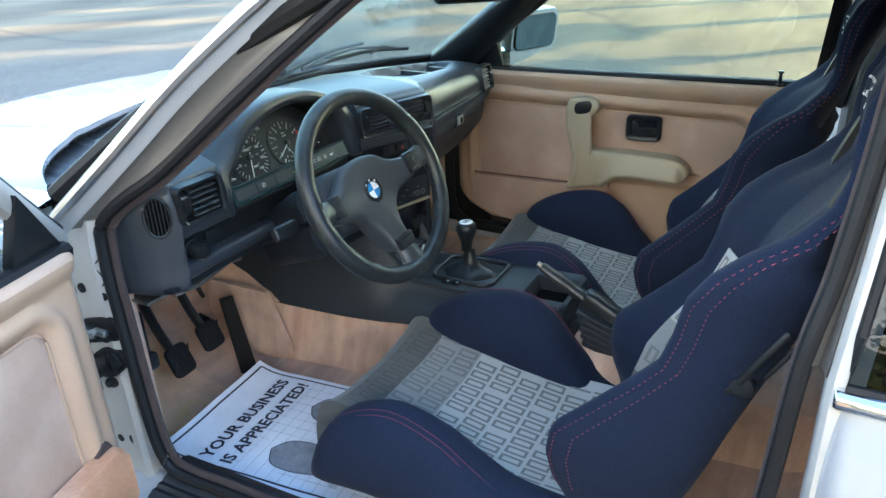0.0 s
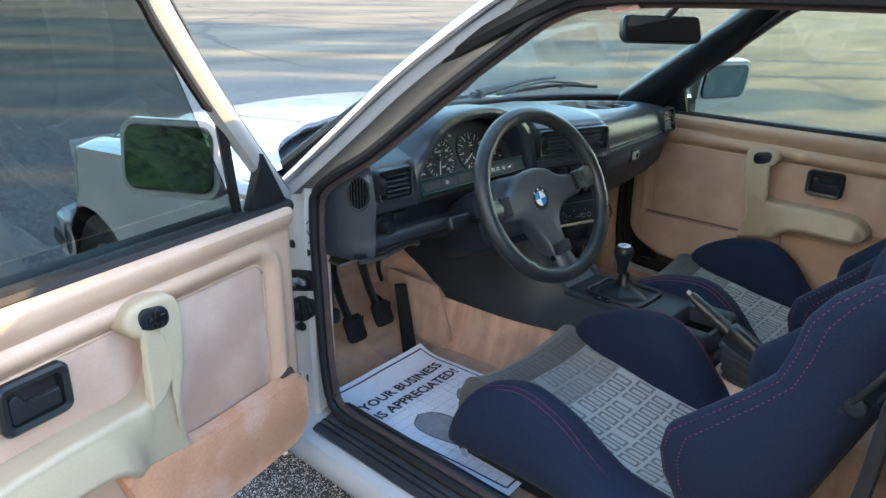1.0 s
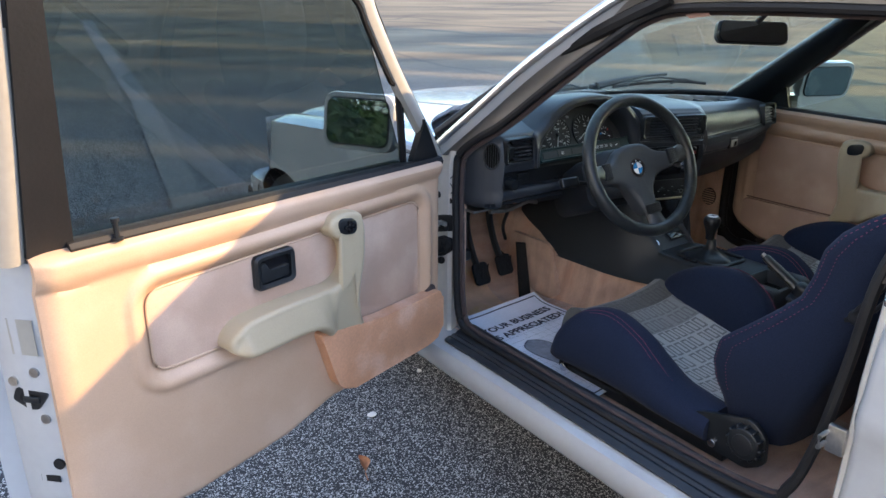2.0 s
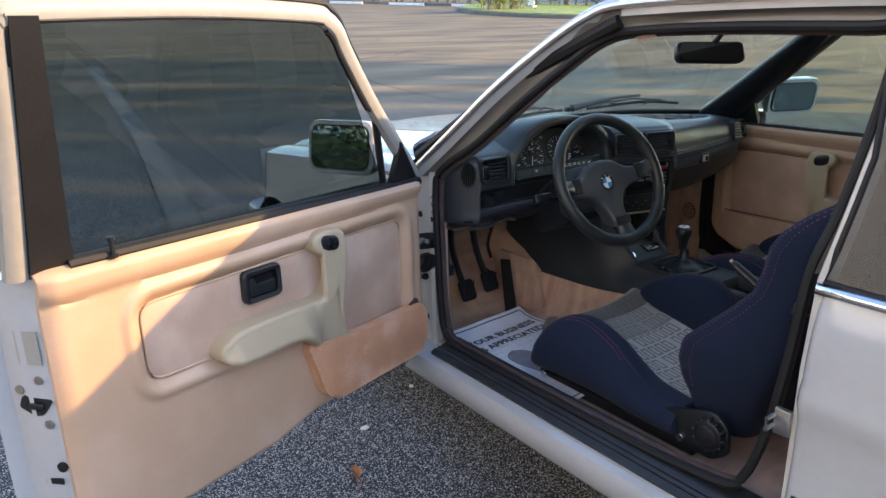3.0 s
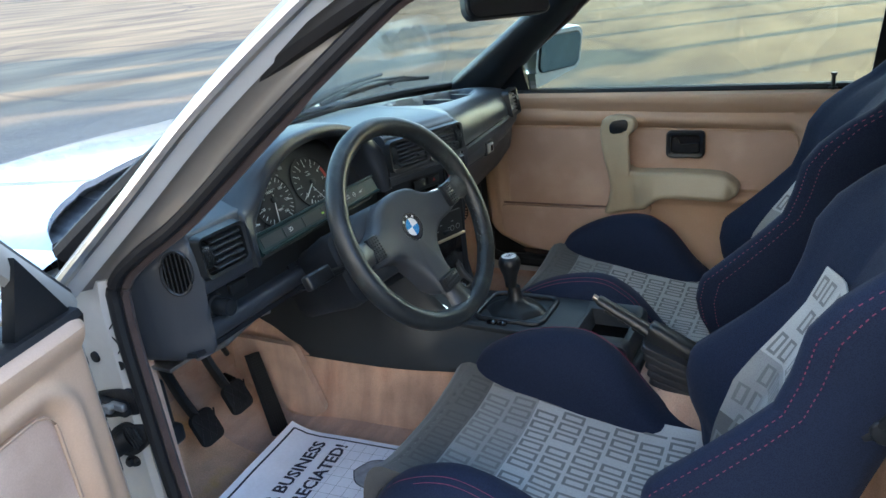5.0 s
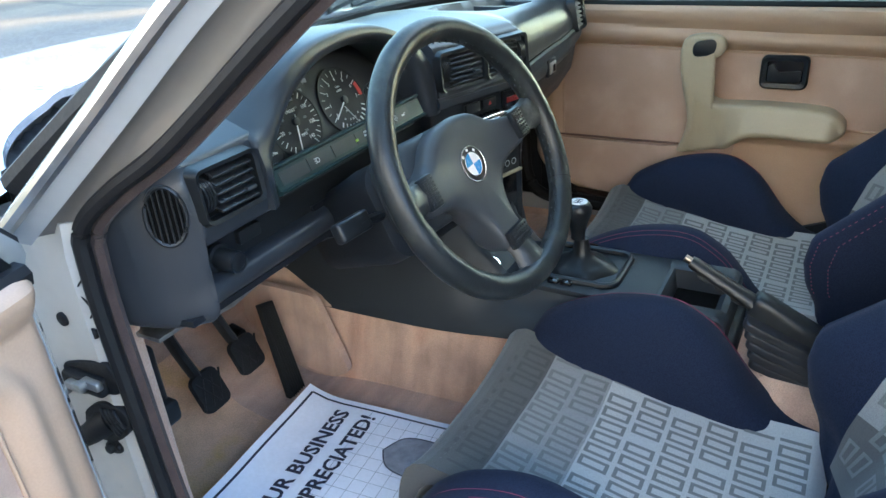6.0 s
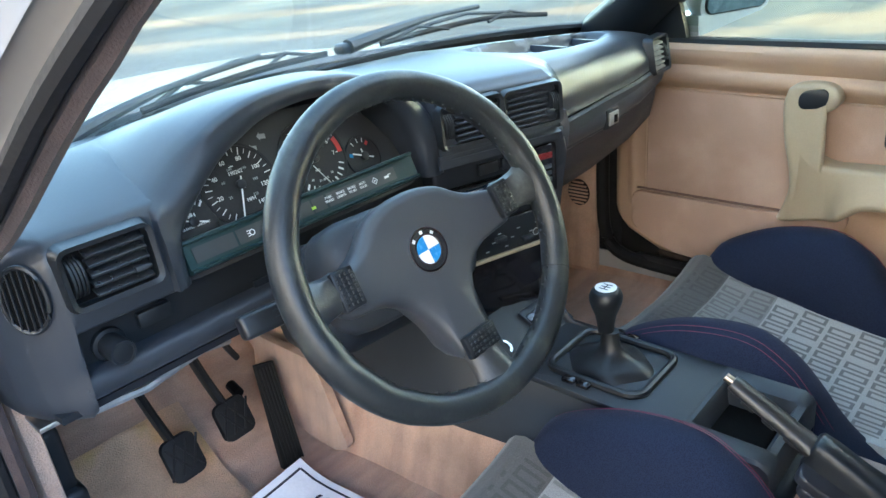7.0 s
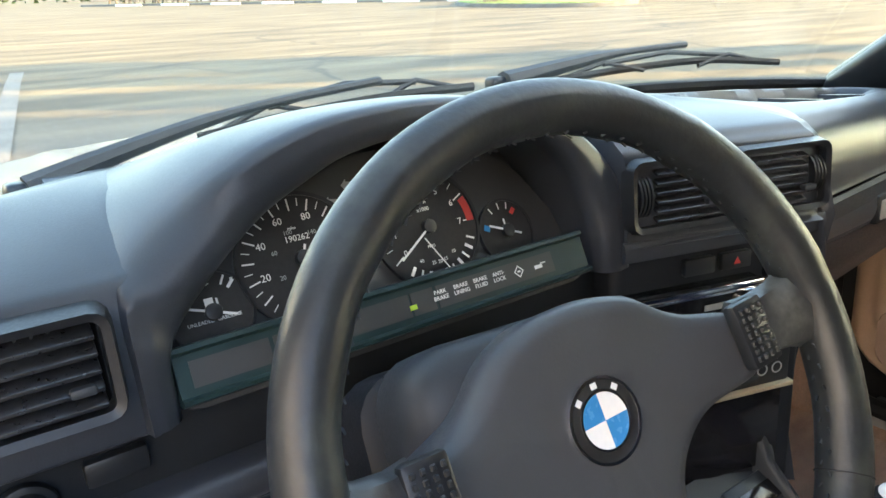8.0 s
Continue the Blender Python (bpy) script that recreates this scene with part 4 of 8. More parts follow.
        put("latch", joined(prism(soft_outline([(-0.028, 0.560), (0.030, 0.568), (0.040, 0.545), (0.012, 0.528), (-0.006, 0.530)], 0.006), 0.004, edge, 0.001), box((0.03, 0.012, 0.02), (0.004, 0.548, 0.006), 0.003, m=edge)), black_plastic, text="black door latch")
        put("latch_mouth", prism(soft_outline([(-0.020, 0.556), (0.022, 0.560), (0.028, 0.546), (0.0, 0.535)], 0.005), 0.0052, edge), black_rubber)
        for x, z in ((-0.008, 0.598), (-0.012, 0.512), (0.034, 0.578)):
            put("screw", disc(0.0085, 0.004, edge @ Matrix.Translation((x, z, 0)), 14, 0.001), steel, shell)
        put("label_plate", box((0.045, 0.062, 0.0012), (0.0, 0.660, 0.001), m=edge), cream_paint, text="worn silver sticker")
        put("stop_buffer", disc(0.010, 0.014, edge @ Matrix.Translation((-0.02, 0.425, 0)), 14, 0.003), black_rubber)
        put("drain_slot", box((0.035, 0.012, 0.002), (0.0, 0.395, 0.001), m=edge), black_rubber)
    return door, put, fr


# the driver's door stands open on its hinges
door_back, door_in = Vector((-0.9704, -0.2417, 0)), Vector((0.2417, -0.9704, 0))
OPEN = Matrix.Translation((-0.8414, 0.2330, 0)) @ Matrix((door_back, door_in, (0, 0, 1))).transposed().to_4x4()
driver_door, put_driver, fr = build_door("driver_door", "open white car door with tan vinyl lining and tinted glass", OPEN, True)
SHUT = Matrix.Translation((0.650, 0.205, 0)) @ Matrix(((0, -1, 0), (-1, 0, 0), (0, 0, 1))).to_4x4()
passenger_door, put_passenger, _ = build_door("passenger_door", "closed white car door lined in tan vinyl and pink velour", SHUT, False)

put_passenger("lining_backing", prism(soft_outline([(-0.178, 0.76), (-0.030, 0.76), (-0.030, 0.28), (-0.178, 0.28)], 0.02), 0.008, Matrix.Translation((0, -0.030, 0)) @ Matrix(((1, 0, 0, 0), (0, 0, 1, 0), (0, 1, 0, 0), (0, 0, 0, 1))), 0.002), black_rubber, text="black rubber behind the lining")


# exterior mirrors
def side_mirror(put, inner, outer, low, high, tilt=0.0, wedge=False):
    """A white housing whose glass runs from its inner to its outer edge, looking back."""
    a, b = Vector(inner), Vector(outer)
    across = (b - a).normalized()
    face = across.cross(Vector((0, 0, 1)))
    if face.x < 0:
        face = -face
    wide, tall = (b - a).length, high - low
    mid = (a + b) / 2 + Vector((0, 0, (low + high) / 2))
    m = axes(mid, across, Vector((0, 0, 1)) - face * math.tan(radians(tilt)))
    away = -1 if (m.to_3x3() @ Vector((0, 0, 1))).dot(face) > 0 else 1
    rings = []
    for depth, grow in ((0.0, 1.0), (0.006, 1.03), (0.03, 1.02), (0.055, 0.92), (0.075, 0.70), (0.082, 0.4)):
        rings.append([m @ Vector((x * grow, y * grow, away * depth)) for x, y in soft_rect(wide + 0.028, tall + 0.028, 0.030, 5)])
    housing = put("mirror_housing", loft(rings), white_paint, text="white door mirror housing")
    put("mirror_rim", joined(tube([m @ Vector((x, y, -away * 0.002)) for x, y in soft_rect(wide + 0.003, tall + 0.003, 0.022, 5)], 0.0028, 6, closed=True)), black_plastic, housing)
    put("mirror_glass", prism(soft_rect(wide, tall, 0.020, 5), 0.002, m @ Matrix.Translation((0, 0, -away * 0.003 - (0 if away < 0 else 0.002)))), mirror_silver, housing, "mirror glass")
    if wedge:
        # a tapering arm that grows out of the door's corner and carries the housing from below
        put("mirror_foot", loft([[(s0, n, z0), (s1, n, z0 + 0.004), (s1, n, z1), (s0, n, z1 + 0.004)] for s0, s1, n, z0, z1 in ((-0.040, 0.036, -0.030, 0.808, 0.852), (-0.030, 0.049, -0.062, 0.812, 0.850), (-0.005, 0.068, -0.110, 0.822, 0.850), (0.025, 0.092, -0.165, 0.834, 0.850), (0.050, 0.106, -0.196, 0.841, 0.850))]), white_paint, housing, angle=50)
        return
    foot = a + Vector((-0.02, 0, low + 0.02))
    lower = (a * 0.75 + b * 0.25) + Vector((-0.030, 0, low + 0.008))
    put("mirror_foot", tube(smooth_line([Vector((foot.x - 0.02, min(foot.y + 0.060, -0.034), foot.z - 0.024)), Vector((foot.x - 0.01, min(foot.y + 0.025, -0.036), foot.z - 0.018)), foot + Vector((-0.006, 0.0, -0.010)), lower], 4), 0.024, 10, 0.6), white_paint, housing)


side_mirror(put_driver, (0.050, -0.075, 0), (0.090, -0.240, 0), 0.832, 0.938, 9.0)
side_mirror(put_passenger, (0.048, -0.045, 0), (0.113, -0.198, 0), 0.853, 0.950, -10.0, True)

# ---- dashboard ----
dash = thing("dashboard", "dark grey padded dashboard with a hooded instrument cluster", "dashboard", CAR @ Vector((0, 0.3, 0.65)))
# section of the padded body, station by station: x, then y, z from the glass over the top and down the front
STATIONS = [
    (-0.672, 0.42, 0.770, 0.40, 0.785, 0.36, 0.790, 0.335, 0.788, 0.318, 0.780, 0.310, 0.760, 0.312, 0.700, 0.322, 0.664, 0.36, 0.655),
    (-0.662, 0.42, 0.805, 0.39, 0.812, 0.33, 0.812, 0.295, 0.808, 0.280, 0.798, 0.272, 0.775, 0.272, 0.700, 0.282, 0.654, 0.36, 0.645),
    (-0.648, 0.42, 0.830, 0.38, 0.832, 0.31, 0.828, 0.274, 0.822, 0.258, 0.811, 0.249, 0.785, 0.248, 0.700, 0.258, 0.648, 0.36, 0.640),
    (-0.633, 0.42, 0.846, 0.38, 0.846, 0.30, 0.839, 0.258, 0.831, 0.242, 0.819, 0.233, 0.790, 0.231, 0.700, 0.241, 0.646, 0.36, 0.638),
    (-0.617, 0.42, 0.856, 0.38, 0.855, 0.30, 0.846, 0.247, 0.837, 0.230, 0.825, 0.221, 0.795, 0.218, 0.700, 0.228, 0.645, 0.36, 0.637),
    (-0.6125, 0.42, 0.859, 0.38, 0.862, 0.30, 0.848, 0.244, 0.838, 0.227, 0.827, 0.219, 0.798, 0.216, 0.700, 0.228, 0.648, 0.36, 0.637),
    (-0.6095, 0.42, 0.860, 0.38, 0.863, 0.30, 0.849, 0.243, 0.839, 0.226, 0.828, 0.218, 0.799, 0.214, 0.750, 0.228, 0.740, 0.30, 0.738),
    (-0.495, 0.43, 0.873, 0.38, 0.872, 0.31, 0.862, 0.242, 0.843, 0.224, 0.832, 0.215, 0.800, 0.212, 0.750, 0.228, 0.740, 0.30, 0.738),
    (-0.480, 0.44, 0.874, 0.39, 0.874, 0.33, 0.868, 0.300, 0.852, 0.296, 0.840, 0.292, 0.810, 0.290, 0.760, 0.290, 0.740, 0.32, 0.738),
    (-0.100, 0.47, 0.872, 0.42, 0.880, 0.36, 0.878, 0.330, 0.866, 0.320, 0.850, 0.300, 0.810, 0.290, 0.760, 0.290, 0.740, 0.36, 0.700),
    (-0.092, 0.47, 0.872, 0.41, 0.878, 0.30, 0.874, 0.235, 0.864, 0.217, 0.855, 0.207, 0.838, 0.204, 0.775, 0.214, 0.759, 0.36, 0.720),
    (0.104, 0.46, 0.868, 0.38, 0.874, 0.24, 0.868, 0.176, 0.860, 0.158, 0.852, 0.144, 0.836, 0.140, 0.775, 0.150, 0.759, 0.36, 0.720),
    (0.120, 0.46, 0.868, 0.38, 0.874, 0.24, 0.868, 0.178, 0.859, 0.160, 0.850, 0.147, 0.832, 0.143, 0.775, 0.152, 0.700, 0.36, 0.680),
    (0.136, 0.46, 0.867, 0.38, 0.873, 0.25, 0.867, 0.190, 0.858, 0.172, 0.848, 0.158, 0.828, 0.153, 0.775, 0.162, 0.700, 0.36, 0.660),
    (0.156, 0.45, 0.866, 0.37, 0.871, 0.26, 0.865, 0.208, 0.857, 0.190, 0.847, 0.174, 0.826, 0.168, 0.775, 0.178, 0.700, 0.36, 0.650),
    (0.185, 0.44, 0.864, 0.36, 0.868, 0.27, 0.863, 0.222, 0.855, 0.203, 0.844, 0.186, 0.822, 0.179, 0.775, 0.186, 0.700, 0.36, 0.650),
    (0.330, 0.42, 0.854, 0.35, 0.860, 0.27, 0.857, 0.230, 0.850, 0.211, 0.840, 0.193, 0.818, 0.185, 0.775, 0.190, 0.702, 0.36, 0.650),
    (0.460, 0.39, 0.842, 0.33, 0.850, 0.27, 0.848, 0.232, 0.844, 0.213, 0.835, 0.195, 0.815, 0.187, 0.780, 0.192, 0.716, 0.36, 0.660),
    (0.555, 0.36, 0.832, 0.32, 0.840, 0.27, 0.840, 0.234, 0.836, 0.216, 0.828, 0.199, 0.810, 0.192, 0.785, 0.198, 0.736, 0.36, 0.680),
    (0.595, 0.35, 0.822, 0.31, 0.831, 0.27, 0.831, 0.240, 0.827, 0.224, 0.820, 0.210, 0.804, 0.204, 0.785, 0.210, 0.748, 0.36, 0.700),
    (0.620, 0.34, 0.808, 0.31, 0.816, 0.28, 0.816, 0.256, 0.812, 0.244, 0.806, 0.236, 0.795, 0.232, 0.782, 0.236, 0.760, 0.34, 0.720),
    (0.638, 0.34, 0.790, 0.31, 0.796, 0.30, 0.796, 0.290, 0.794, 0.284, 0.790, 0.280, 0.785, 0.278, 0.780, 0.280, 0.770, 0.34, 0.740),
]


def dash_ring(x):
    r = between(STATIONS, x)
    line = smooth_line([(x, r[2 * i], r[2 * i + 1]) for i in range(9)], 12)
    out = []
    for q in line:
        # shallow tray in the top ahead of the passenger, deepest at its back
        if 0.10 < q.x < 0.52 and q.z > 0.82 and q.y > 0.20:
            front = between([(0.10, 0.335), (0.14, 0.318), (0.18, 0.268), (0.22, 0.242), (0.30, 0.232), (0.40, 0.234), (0.47, 0.250), (0.52, 0.285)], q.x)[0]
            rear = between([(0.10, 0.340), (0.14, 0.350), (0.22, 0.378), (0.36, 0.372), (0.49, 0.335), (0.52, 0.32)], q.x)[0]
            t = min(1.0, max(0.0, q.y - front) / 0.055, max(0.0, rear - q.y) / 0.018, max(0.0, q.x - 0.125) / 0.12, max(0.0, 0.505 - q.x) / 0.02)
            q = q + Vector((0, 0, -0.026 * t * t * (3 - 2 * t)))
        # mouths behind the vents
        if -0.605 < q.x < -0.521 and 0.767 < q.z < 0.824 and q.y < 0.23:
            q = q + Vector((0, 0.030, 0))
        out.append(q)
    return out + [Vector((x, 0.42, 0.66)), Vector((x, 0.46, 0.80))]


xs = sorted(set(span(-0.672, 0.638, 150) + span(0.10, 0.53, 120) + [-0.606, -0.5205] + [s[0] for s in STATIONS]))
part("padded_body", loft([dash_ring(x) for x in xs]), dash_vinyl, dash, angle=50)
for x0, y0, x1, y1, z in ((0.358, 0.360, 0.296, 0.240, 0.850), (0.462, 0.332, 0.398, 0.242, 0.845)):
    part("tray_rib", loft([[(x0 - 0.004, y0, z - 0.020), (x0 + 0.004, y0, z - 0.020), (x0 + 0.003, y0, z - 0.006), (x0 - 0.003, y0, z - 0.006)], [(x1 - 0.004, y1, z - 0.02), (x1 + 0.004, y1, z - 0.02), (x1 + 0.003, y1, z + 0.004), (x1 - 0.003, y1, z + 0.004)]]), dash_vinyl, dash)

# cluster hood
ARCH_OUT = [(-0.508, 0.745), (-0.509, 0.790), (-0.508, 0.828), (-0.494, 0.846), (-0.466, 0.866), (-0.436, 0.886), (-0.400, 0.902), (-0.35, 0.913), (-0.28, 0.916), (-0.215, 0.910), (-0.160, 0.892), (-0.118, 0.866), (-0.090, 0.832), (-0.080, 0.790), (-0.080, 0.745)]
ARCH_IN = [(-0.486, 0.745), (-0.486, 0.786), (-0.476, 0.802), (-0.456, 0.822), (-0.434, 0.840), (-0.408, 0.858), (-0.380, 0.871), (-0.34, 0.886), (-0.28, 0.893), (-0.215, 0.887), (-0.172, 0.872), (-0.142, 0.846), (-0.124, 0.806), (-0.116, 0.770), (-0.114, 0.745)]
aout = smooth_line([(x, 0, z) for x, z in ARCH_OUT], 5)
ain = smooth_line([(x, 0, z) for x, z in ARCH_IN], 5)


def lip_y(z):
    return 0.209 + 0.020 * max(0, (z - 0.80) / 0.1)


def hood_ring(i):
    o, n = aout[i], ain[i]
    top = max(0, min(1, (o.z - 0.83) / 0.06))
    rise = 0.872 if o.x < -0.12 else 0.868
    back = Vector((-0.29 + (o.x + 0.29) * 1.02, 0.45, rise if o.z > 0.83 else min(o.z, rise)))
    y0 = lip_y(o.z)
    yo = y0 + 0.010
    if o.x < -0.43:
        flush = between([(0.745, 0.2115), (0.80, 0.2145), (0.832, 0.2235), (0.843, 0.240), (0.870, 0.256)], o.z)[0]
        t = min(1.0, max(0.0, (o.x + 0.480) / 0.05))
        yo = flush + (yo - flush) * t
    third = Vector((o.x, y0 + 0.012, o.z)) * 0.65 + back * 0.35 + Vector((0, 0, 0.012 * top))
    mid = Vector((o.x, y0 + 0.006, o.z)) * 0.35 + back * 0.65 + Vector((0, 0, 0.009 * top))
    return [back, mid, third, Vector((o.x, yo, o.z)), Vector(((o.x * 2 + n.x) / 3, min(y0 - 0.001 + 0.35 * (yo - y0 - 0.010), yo), (o.z * 2 + n.z) / 3)), Vector(((o.x + n.x * 2) / 3, y0 - 0.001, (o.z + n.z * 2) / 3)), Vector((n.x, y0 + 0.008, n.z)), Vector((n.x * 0.99 - 0.003, 0.250, n.z - 0.003)), Vector((n.x * 0.98 - 0.006, 0.300, n.z - 0.006))]


part("cluster_hood", loft([smooth_line(hood_ring(i), 3) for i in range(len(aout))], False, False), dash_vinyl, dash, "padded hood over the instruments", angle=60)

# instruments on a face tilted back
FACE = axes((-0.295, 0.258, 0.775), (1, 0, 0), (0, 0.403, 0.915))
cluster = part("instrument_panel", prism(soft_outline([(-0.19, -0.045), (-0.186, 0.01), (-0.14, 0.065), (-0.07, 0.10), (0.0, 0.108), (0.08, 0.104), (0.14, 0.075), (0.185, 0.0), (0.192, -0.045)], 0.02), 0.004, FACE @ Matrix.Translation((0, 0, -0.004)), 0.001), cluster_grey, dash, "grey instrument panel with white-marked dials")


def at_face(x, y, z=0.0, turn=0.0):
    return FACE @ Matrix.Translation((x, y, z)) @ Matrix.Rotation(radians(turn), 4, "Z")


def dial(name, x, y, r, ticks, numbers, needle, label, extra=(), size=0.010, number_r=0.66):
    """A round gauge: face, rim, marks at angles, figures, needle."""
    face = part(name, disc(r, 0.0025, at_face(x, y, 0.0005), 40, 0.0005), dial_face, cluster, label)
    marks = []
    for a, long, wide in ticks:
        t = radians(a)
        marks.append(box((long, wide, 0.0004), (r * 0.94 - long / 2, 0, 0.0034), m=at_face(x, y) @ Matrix.Rotation(t, 4, "Z")))
    for text, a in numbers:
        t = radians(a)
        marks.append(lettering(text, size, at_face(x + number_r * r * math.cos(t), y + number_r * r * math.sin(t), 0.0034), 0.0004))
    for text, dx, dy, s in extra:
        marks.append(lettering(text, s, at_face(x + dx, y + dy, 0.0034), 0.0004))
    rim = part("rim", ring_band(r * 0.99, r * 1.05, 0.004, at_face(x, y), 40), black_plastic, cluster)
    tagged(part("dial_print", joined(*marks), white_print, cluster), "white printed scale", kind="stuff")
    a, back, tip = needle
    part("needle", joined(box((tip + back, 0.0016, 0.0008), ((tip - back) / 2, 0, 0.0062), m=at_face(x, y) @ Matrix.Rotation(radians(a), 4, "Z"))), white_print, cluster)
    part("needle_hub", disc(0.006, 0.006, at_face(x, y, 0.002), 16, 0.001), black_plastic, cluster)
    return face


speed_ticks = [(236 - 292 * k / 28, 0.006 if k % 2 else 0.009, 0.0006 if k % 2 else 0.0011) for k in range(29)]
dial("speedometer", -0.077, 0.036, 0.0485, speed_ticks, [(str(v), 236 - 292 * v / 140) for v in range(20, 160, 20)], (250, 0.010, 0.040), "black speedometer dial", [("MPH", 0.006, -0.020, 0.006), ("miles", -0.002, 0.0235, 0.0032), ("190262", 0.0, 0.0155, 0.0066)], 0.0076)
part("inner_scale", joined(*[lettering(str(v), 0.0048, at_face(-0.077 + 0.0215 * math.cos(radians(236 - 292 * v / 225)), 0.036 + 0.0215 * math.sin(radians(236 - 292 * v / 225)), 0.0034), 0.0003) for v in range(20, 240, 40)]), dim_print, cluster)
rev_ticks = [(212 - 215 * k / 14, 0.006 if k % 2 else 0.010, 0.0006 if k % 2 else 0.0011) for k in range(15)]
dial("rev_counter", 0.035, 0.036, 0.0485, rev_ticks, [(str(v), 212 - 215 * v / 7) for v in range(0, 8)], (213, 0.006, 0.040), "black rev counter with a red sector", [("1/min", 0.0, 0.021, 0.0042), ("x1000", 0.0, 0.015, 0.0048), ("MPG", -0.002, -0.016, 0.0036)], 0.0076)
part("red_sector", ring_band(0.039, 0.046, 0.0006, at_face(0.035, 0.036, 0.0034), 60, -4, 24), red_print, cluster)
part("economy_scale", joined(*[box((0.008, 0.0016 if k % 2 else 0.0026, 0.0004), (0.041, 0, 0.0036), m=at_face(0.035, 0.036) @ Matrix.Rotation(radians(232 + 11.5 * k), 4, "Z")) for k in range(10)], *[lettering(t, 0.0042, at_face(0.035 + 0.030 * math.cos(radians(a)), 0.036 + 0.030 * math.sin(radians(a)), 0.0034), 0.0003) for t, a in (("40", 240), ("25", 262), ("20", 274), ("15", 285), ("10", 305))]), white_print, cluster)
part("economy_needle", box((0.045, 0.0008, 0.0006), (0.012, 0, 0.0066), m=at_face(0.032, 0.018) @ Matrix.Rotation(radians(-62), 4, "Z")), white_print, cluster)
dial("fuel_gauge", -0.150, 0.015, 0.0285, [(118, 0.007, 0.0014), (90, 0.008, 0.0016), (60, 0.007, 0.0014), (45, 0.007, 0.0022), (150, 0.006, 0.0012)], [], (160, 0.016, 0.020), "black fuel gauge", [("1/2", -0.002, 0.0215, 0.0070), ("F", 0.018, 0.018, 0.0060), ("UNLEADED  GASOLINE", 0.0, -0.0055, 0.0036), ("ONLY", 0.004, -0.018, 0.0050)])
part("fuel_symbol", joined(box((0.006, 0.008, 0.0004), (0, 0, 0), m=at_face(-0.151, 0.021, 0.0035)), box((0.0014, 0.008, 0.0004), (0, 0, 0), m=at_face(-0.1455, 0.020, 0.0035))), white_print, cluster)
part("red_mark", box((0.006, 0.002, 0.0004), (0, 0, 0), m=at_face(-0.1715, 0.025, 0.0036, 145)), red_print, cluster)
dial("temperature_gauge", 0.112, 0.016, 0.0275, [(120, 0.006, 0.0010), (95, 0.006, 0.0010), (72, 0.006, 0.0010)], [], (158, 0.014, 0.020), "black temperature gauge", [])
part("cold_mark", box((0.006, 0.005, 0.0004), (0, 0, 0), m=at_face(0.092, 0.022, 0.0036, -25)), blue_print, cluster)
part("hot_mark", box((0.006, 0.004, 0.0004), (0, 0, 0), m=at_face(0.124, 0.032, 0.0036, 45)), red_print, cluster)
part("thermometer_symbol", joined(box((0.0016, 0.010, 0.0004), (0, 0, 0), m=at_face(0.112, 0.022, 0.0035)), *[box((0.008, 0.0010, 0.0004), (0, 0, 0), m=at_face(0.112, 0.015 - 0.003 * k, 0.0035)) for k in range(2)]), white_print, cluster)
part("clock_display", box((0.018, 0.014, 0.002), (0, 0, 0.001), 0.0006, m=at_face(-0.012, -0.012)), strip_teal, cluster)
part("reset_knob", disc(0.006, 0.008, at_face(-0.107, -0.018), 16, 0.001), black_plastic, cluster)
for x, y in ((-0.040, 0.072), (-0.022, 0.083)):
    part("indicator", prism([(-0.005, -0.003), (0.003, -0.003), (0.003, -0.005), (0.007, 0.0), (0.003, 0.005), (0.003, 0.003), (-0.005, 0.003)], 0.0006, at_face(x, y, 0.0005, 170)), dim_print, cluster)
# row of warning lamps along the foot of the cluster
STRIP = axes((-0.311, 0.2145, 0.7715), (1, 0, 0), (0, 0.40, 0.92))
strip_line = [(-0.017, -0.012), (-0.0185, -0.001), (-0.0175, 0.0035), (-0.0150, 0.0045), (-0.0130, 0.0), (0.0130, 0.0), (0.0150, 0.0035), (0.0180, 0.0030), (0.0190, -0.002), (0.0185, -0.052), (0.0165, -0.052), (0.0160, -0.008)]
lamp_row = part("lamp_strip", loft([[STRIP @ Vector((x, y, z)) for y, z in strip_line] for x in span(-0.175, 0.175, 10)]), strip_teal, dash, "grey-green warning lamp strip")
words = [("PARK\nBRAKE", 0.0215), ("BRAKE\nLINING", 0.041), ("BRAKE\nFLUID", 0.060), ("ANTI-\nLOCK", 0.0785)]
for t, x in words:
    part("lamp_word", lettering(t, 0.0046, STRIP @ Matrix.Translation((x, 0.001, 0.0012)), 0.0003), white_print, lamp_row)
part("battery_symbol", joined(ring_band(0.0040, 0.0050, 0.0004, STRIP @ Matrix.Translation((0.099, 0, 0.0010)), 4), box((0.003, 0.0014, 0.0004), (0.099, 0, 0.0012), m=STRIP)), white_print, lamp_row)
part("oil_symbol", joined(box((0.008, 0.0030, 0.0004), (0.120, -0.001, 0.0012), m=STRIP), box((0.005, 0.0010, 0.0004), (0.1255, 0.0012, 0.0012), m=STRIP)), white_print, lamp_row)
part("fog_symbol", joined(*[box((0.0035, 0.0009, 0.0004), (-0.097, -0.003 + 0.003 * k, 0.0012), m=STRIP) for k in range(3)], ring_band(0.0026, 0.0036, 0.0004, STRIP @ Matrix.Translation((-0.0925, 0, 0.0010)), 14)), white_print, lamp_row)
part("lit_lamp", box((0.006, 0.0036, 0.0006), (-0.004, -0.002, 0.0012), m=STRIP), green_lamp, lamp_row, "small lit green lamp")
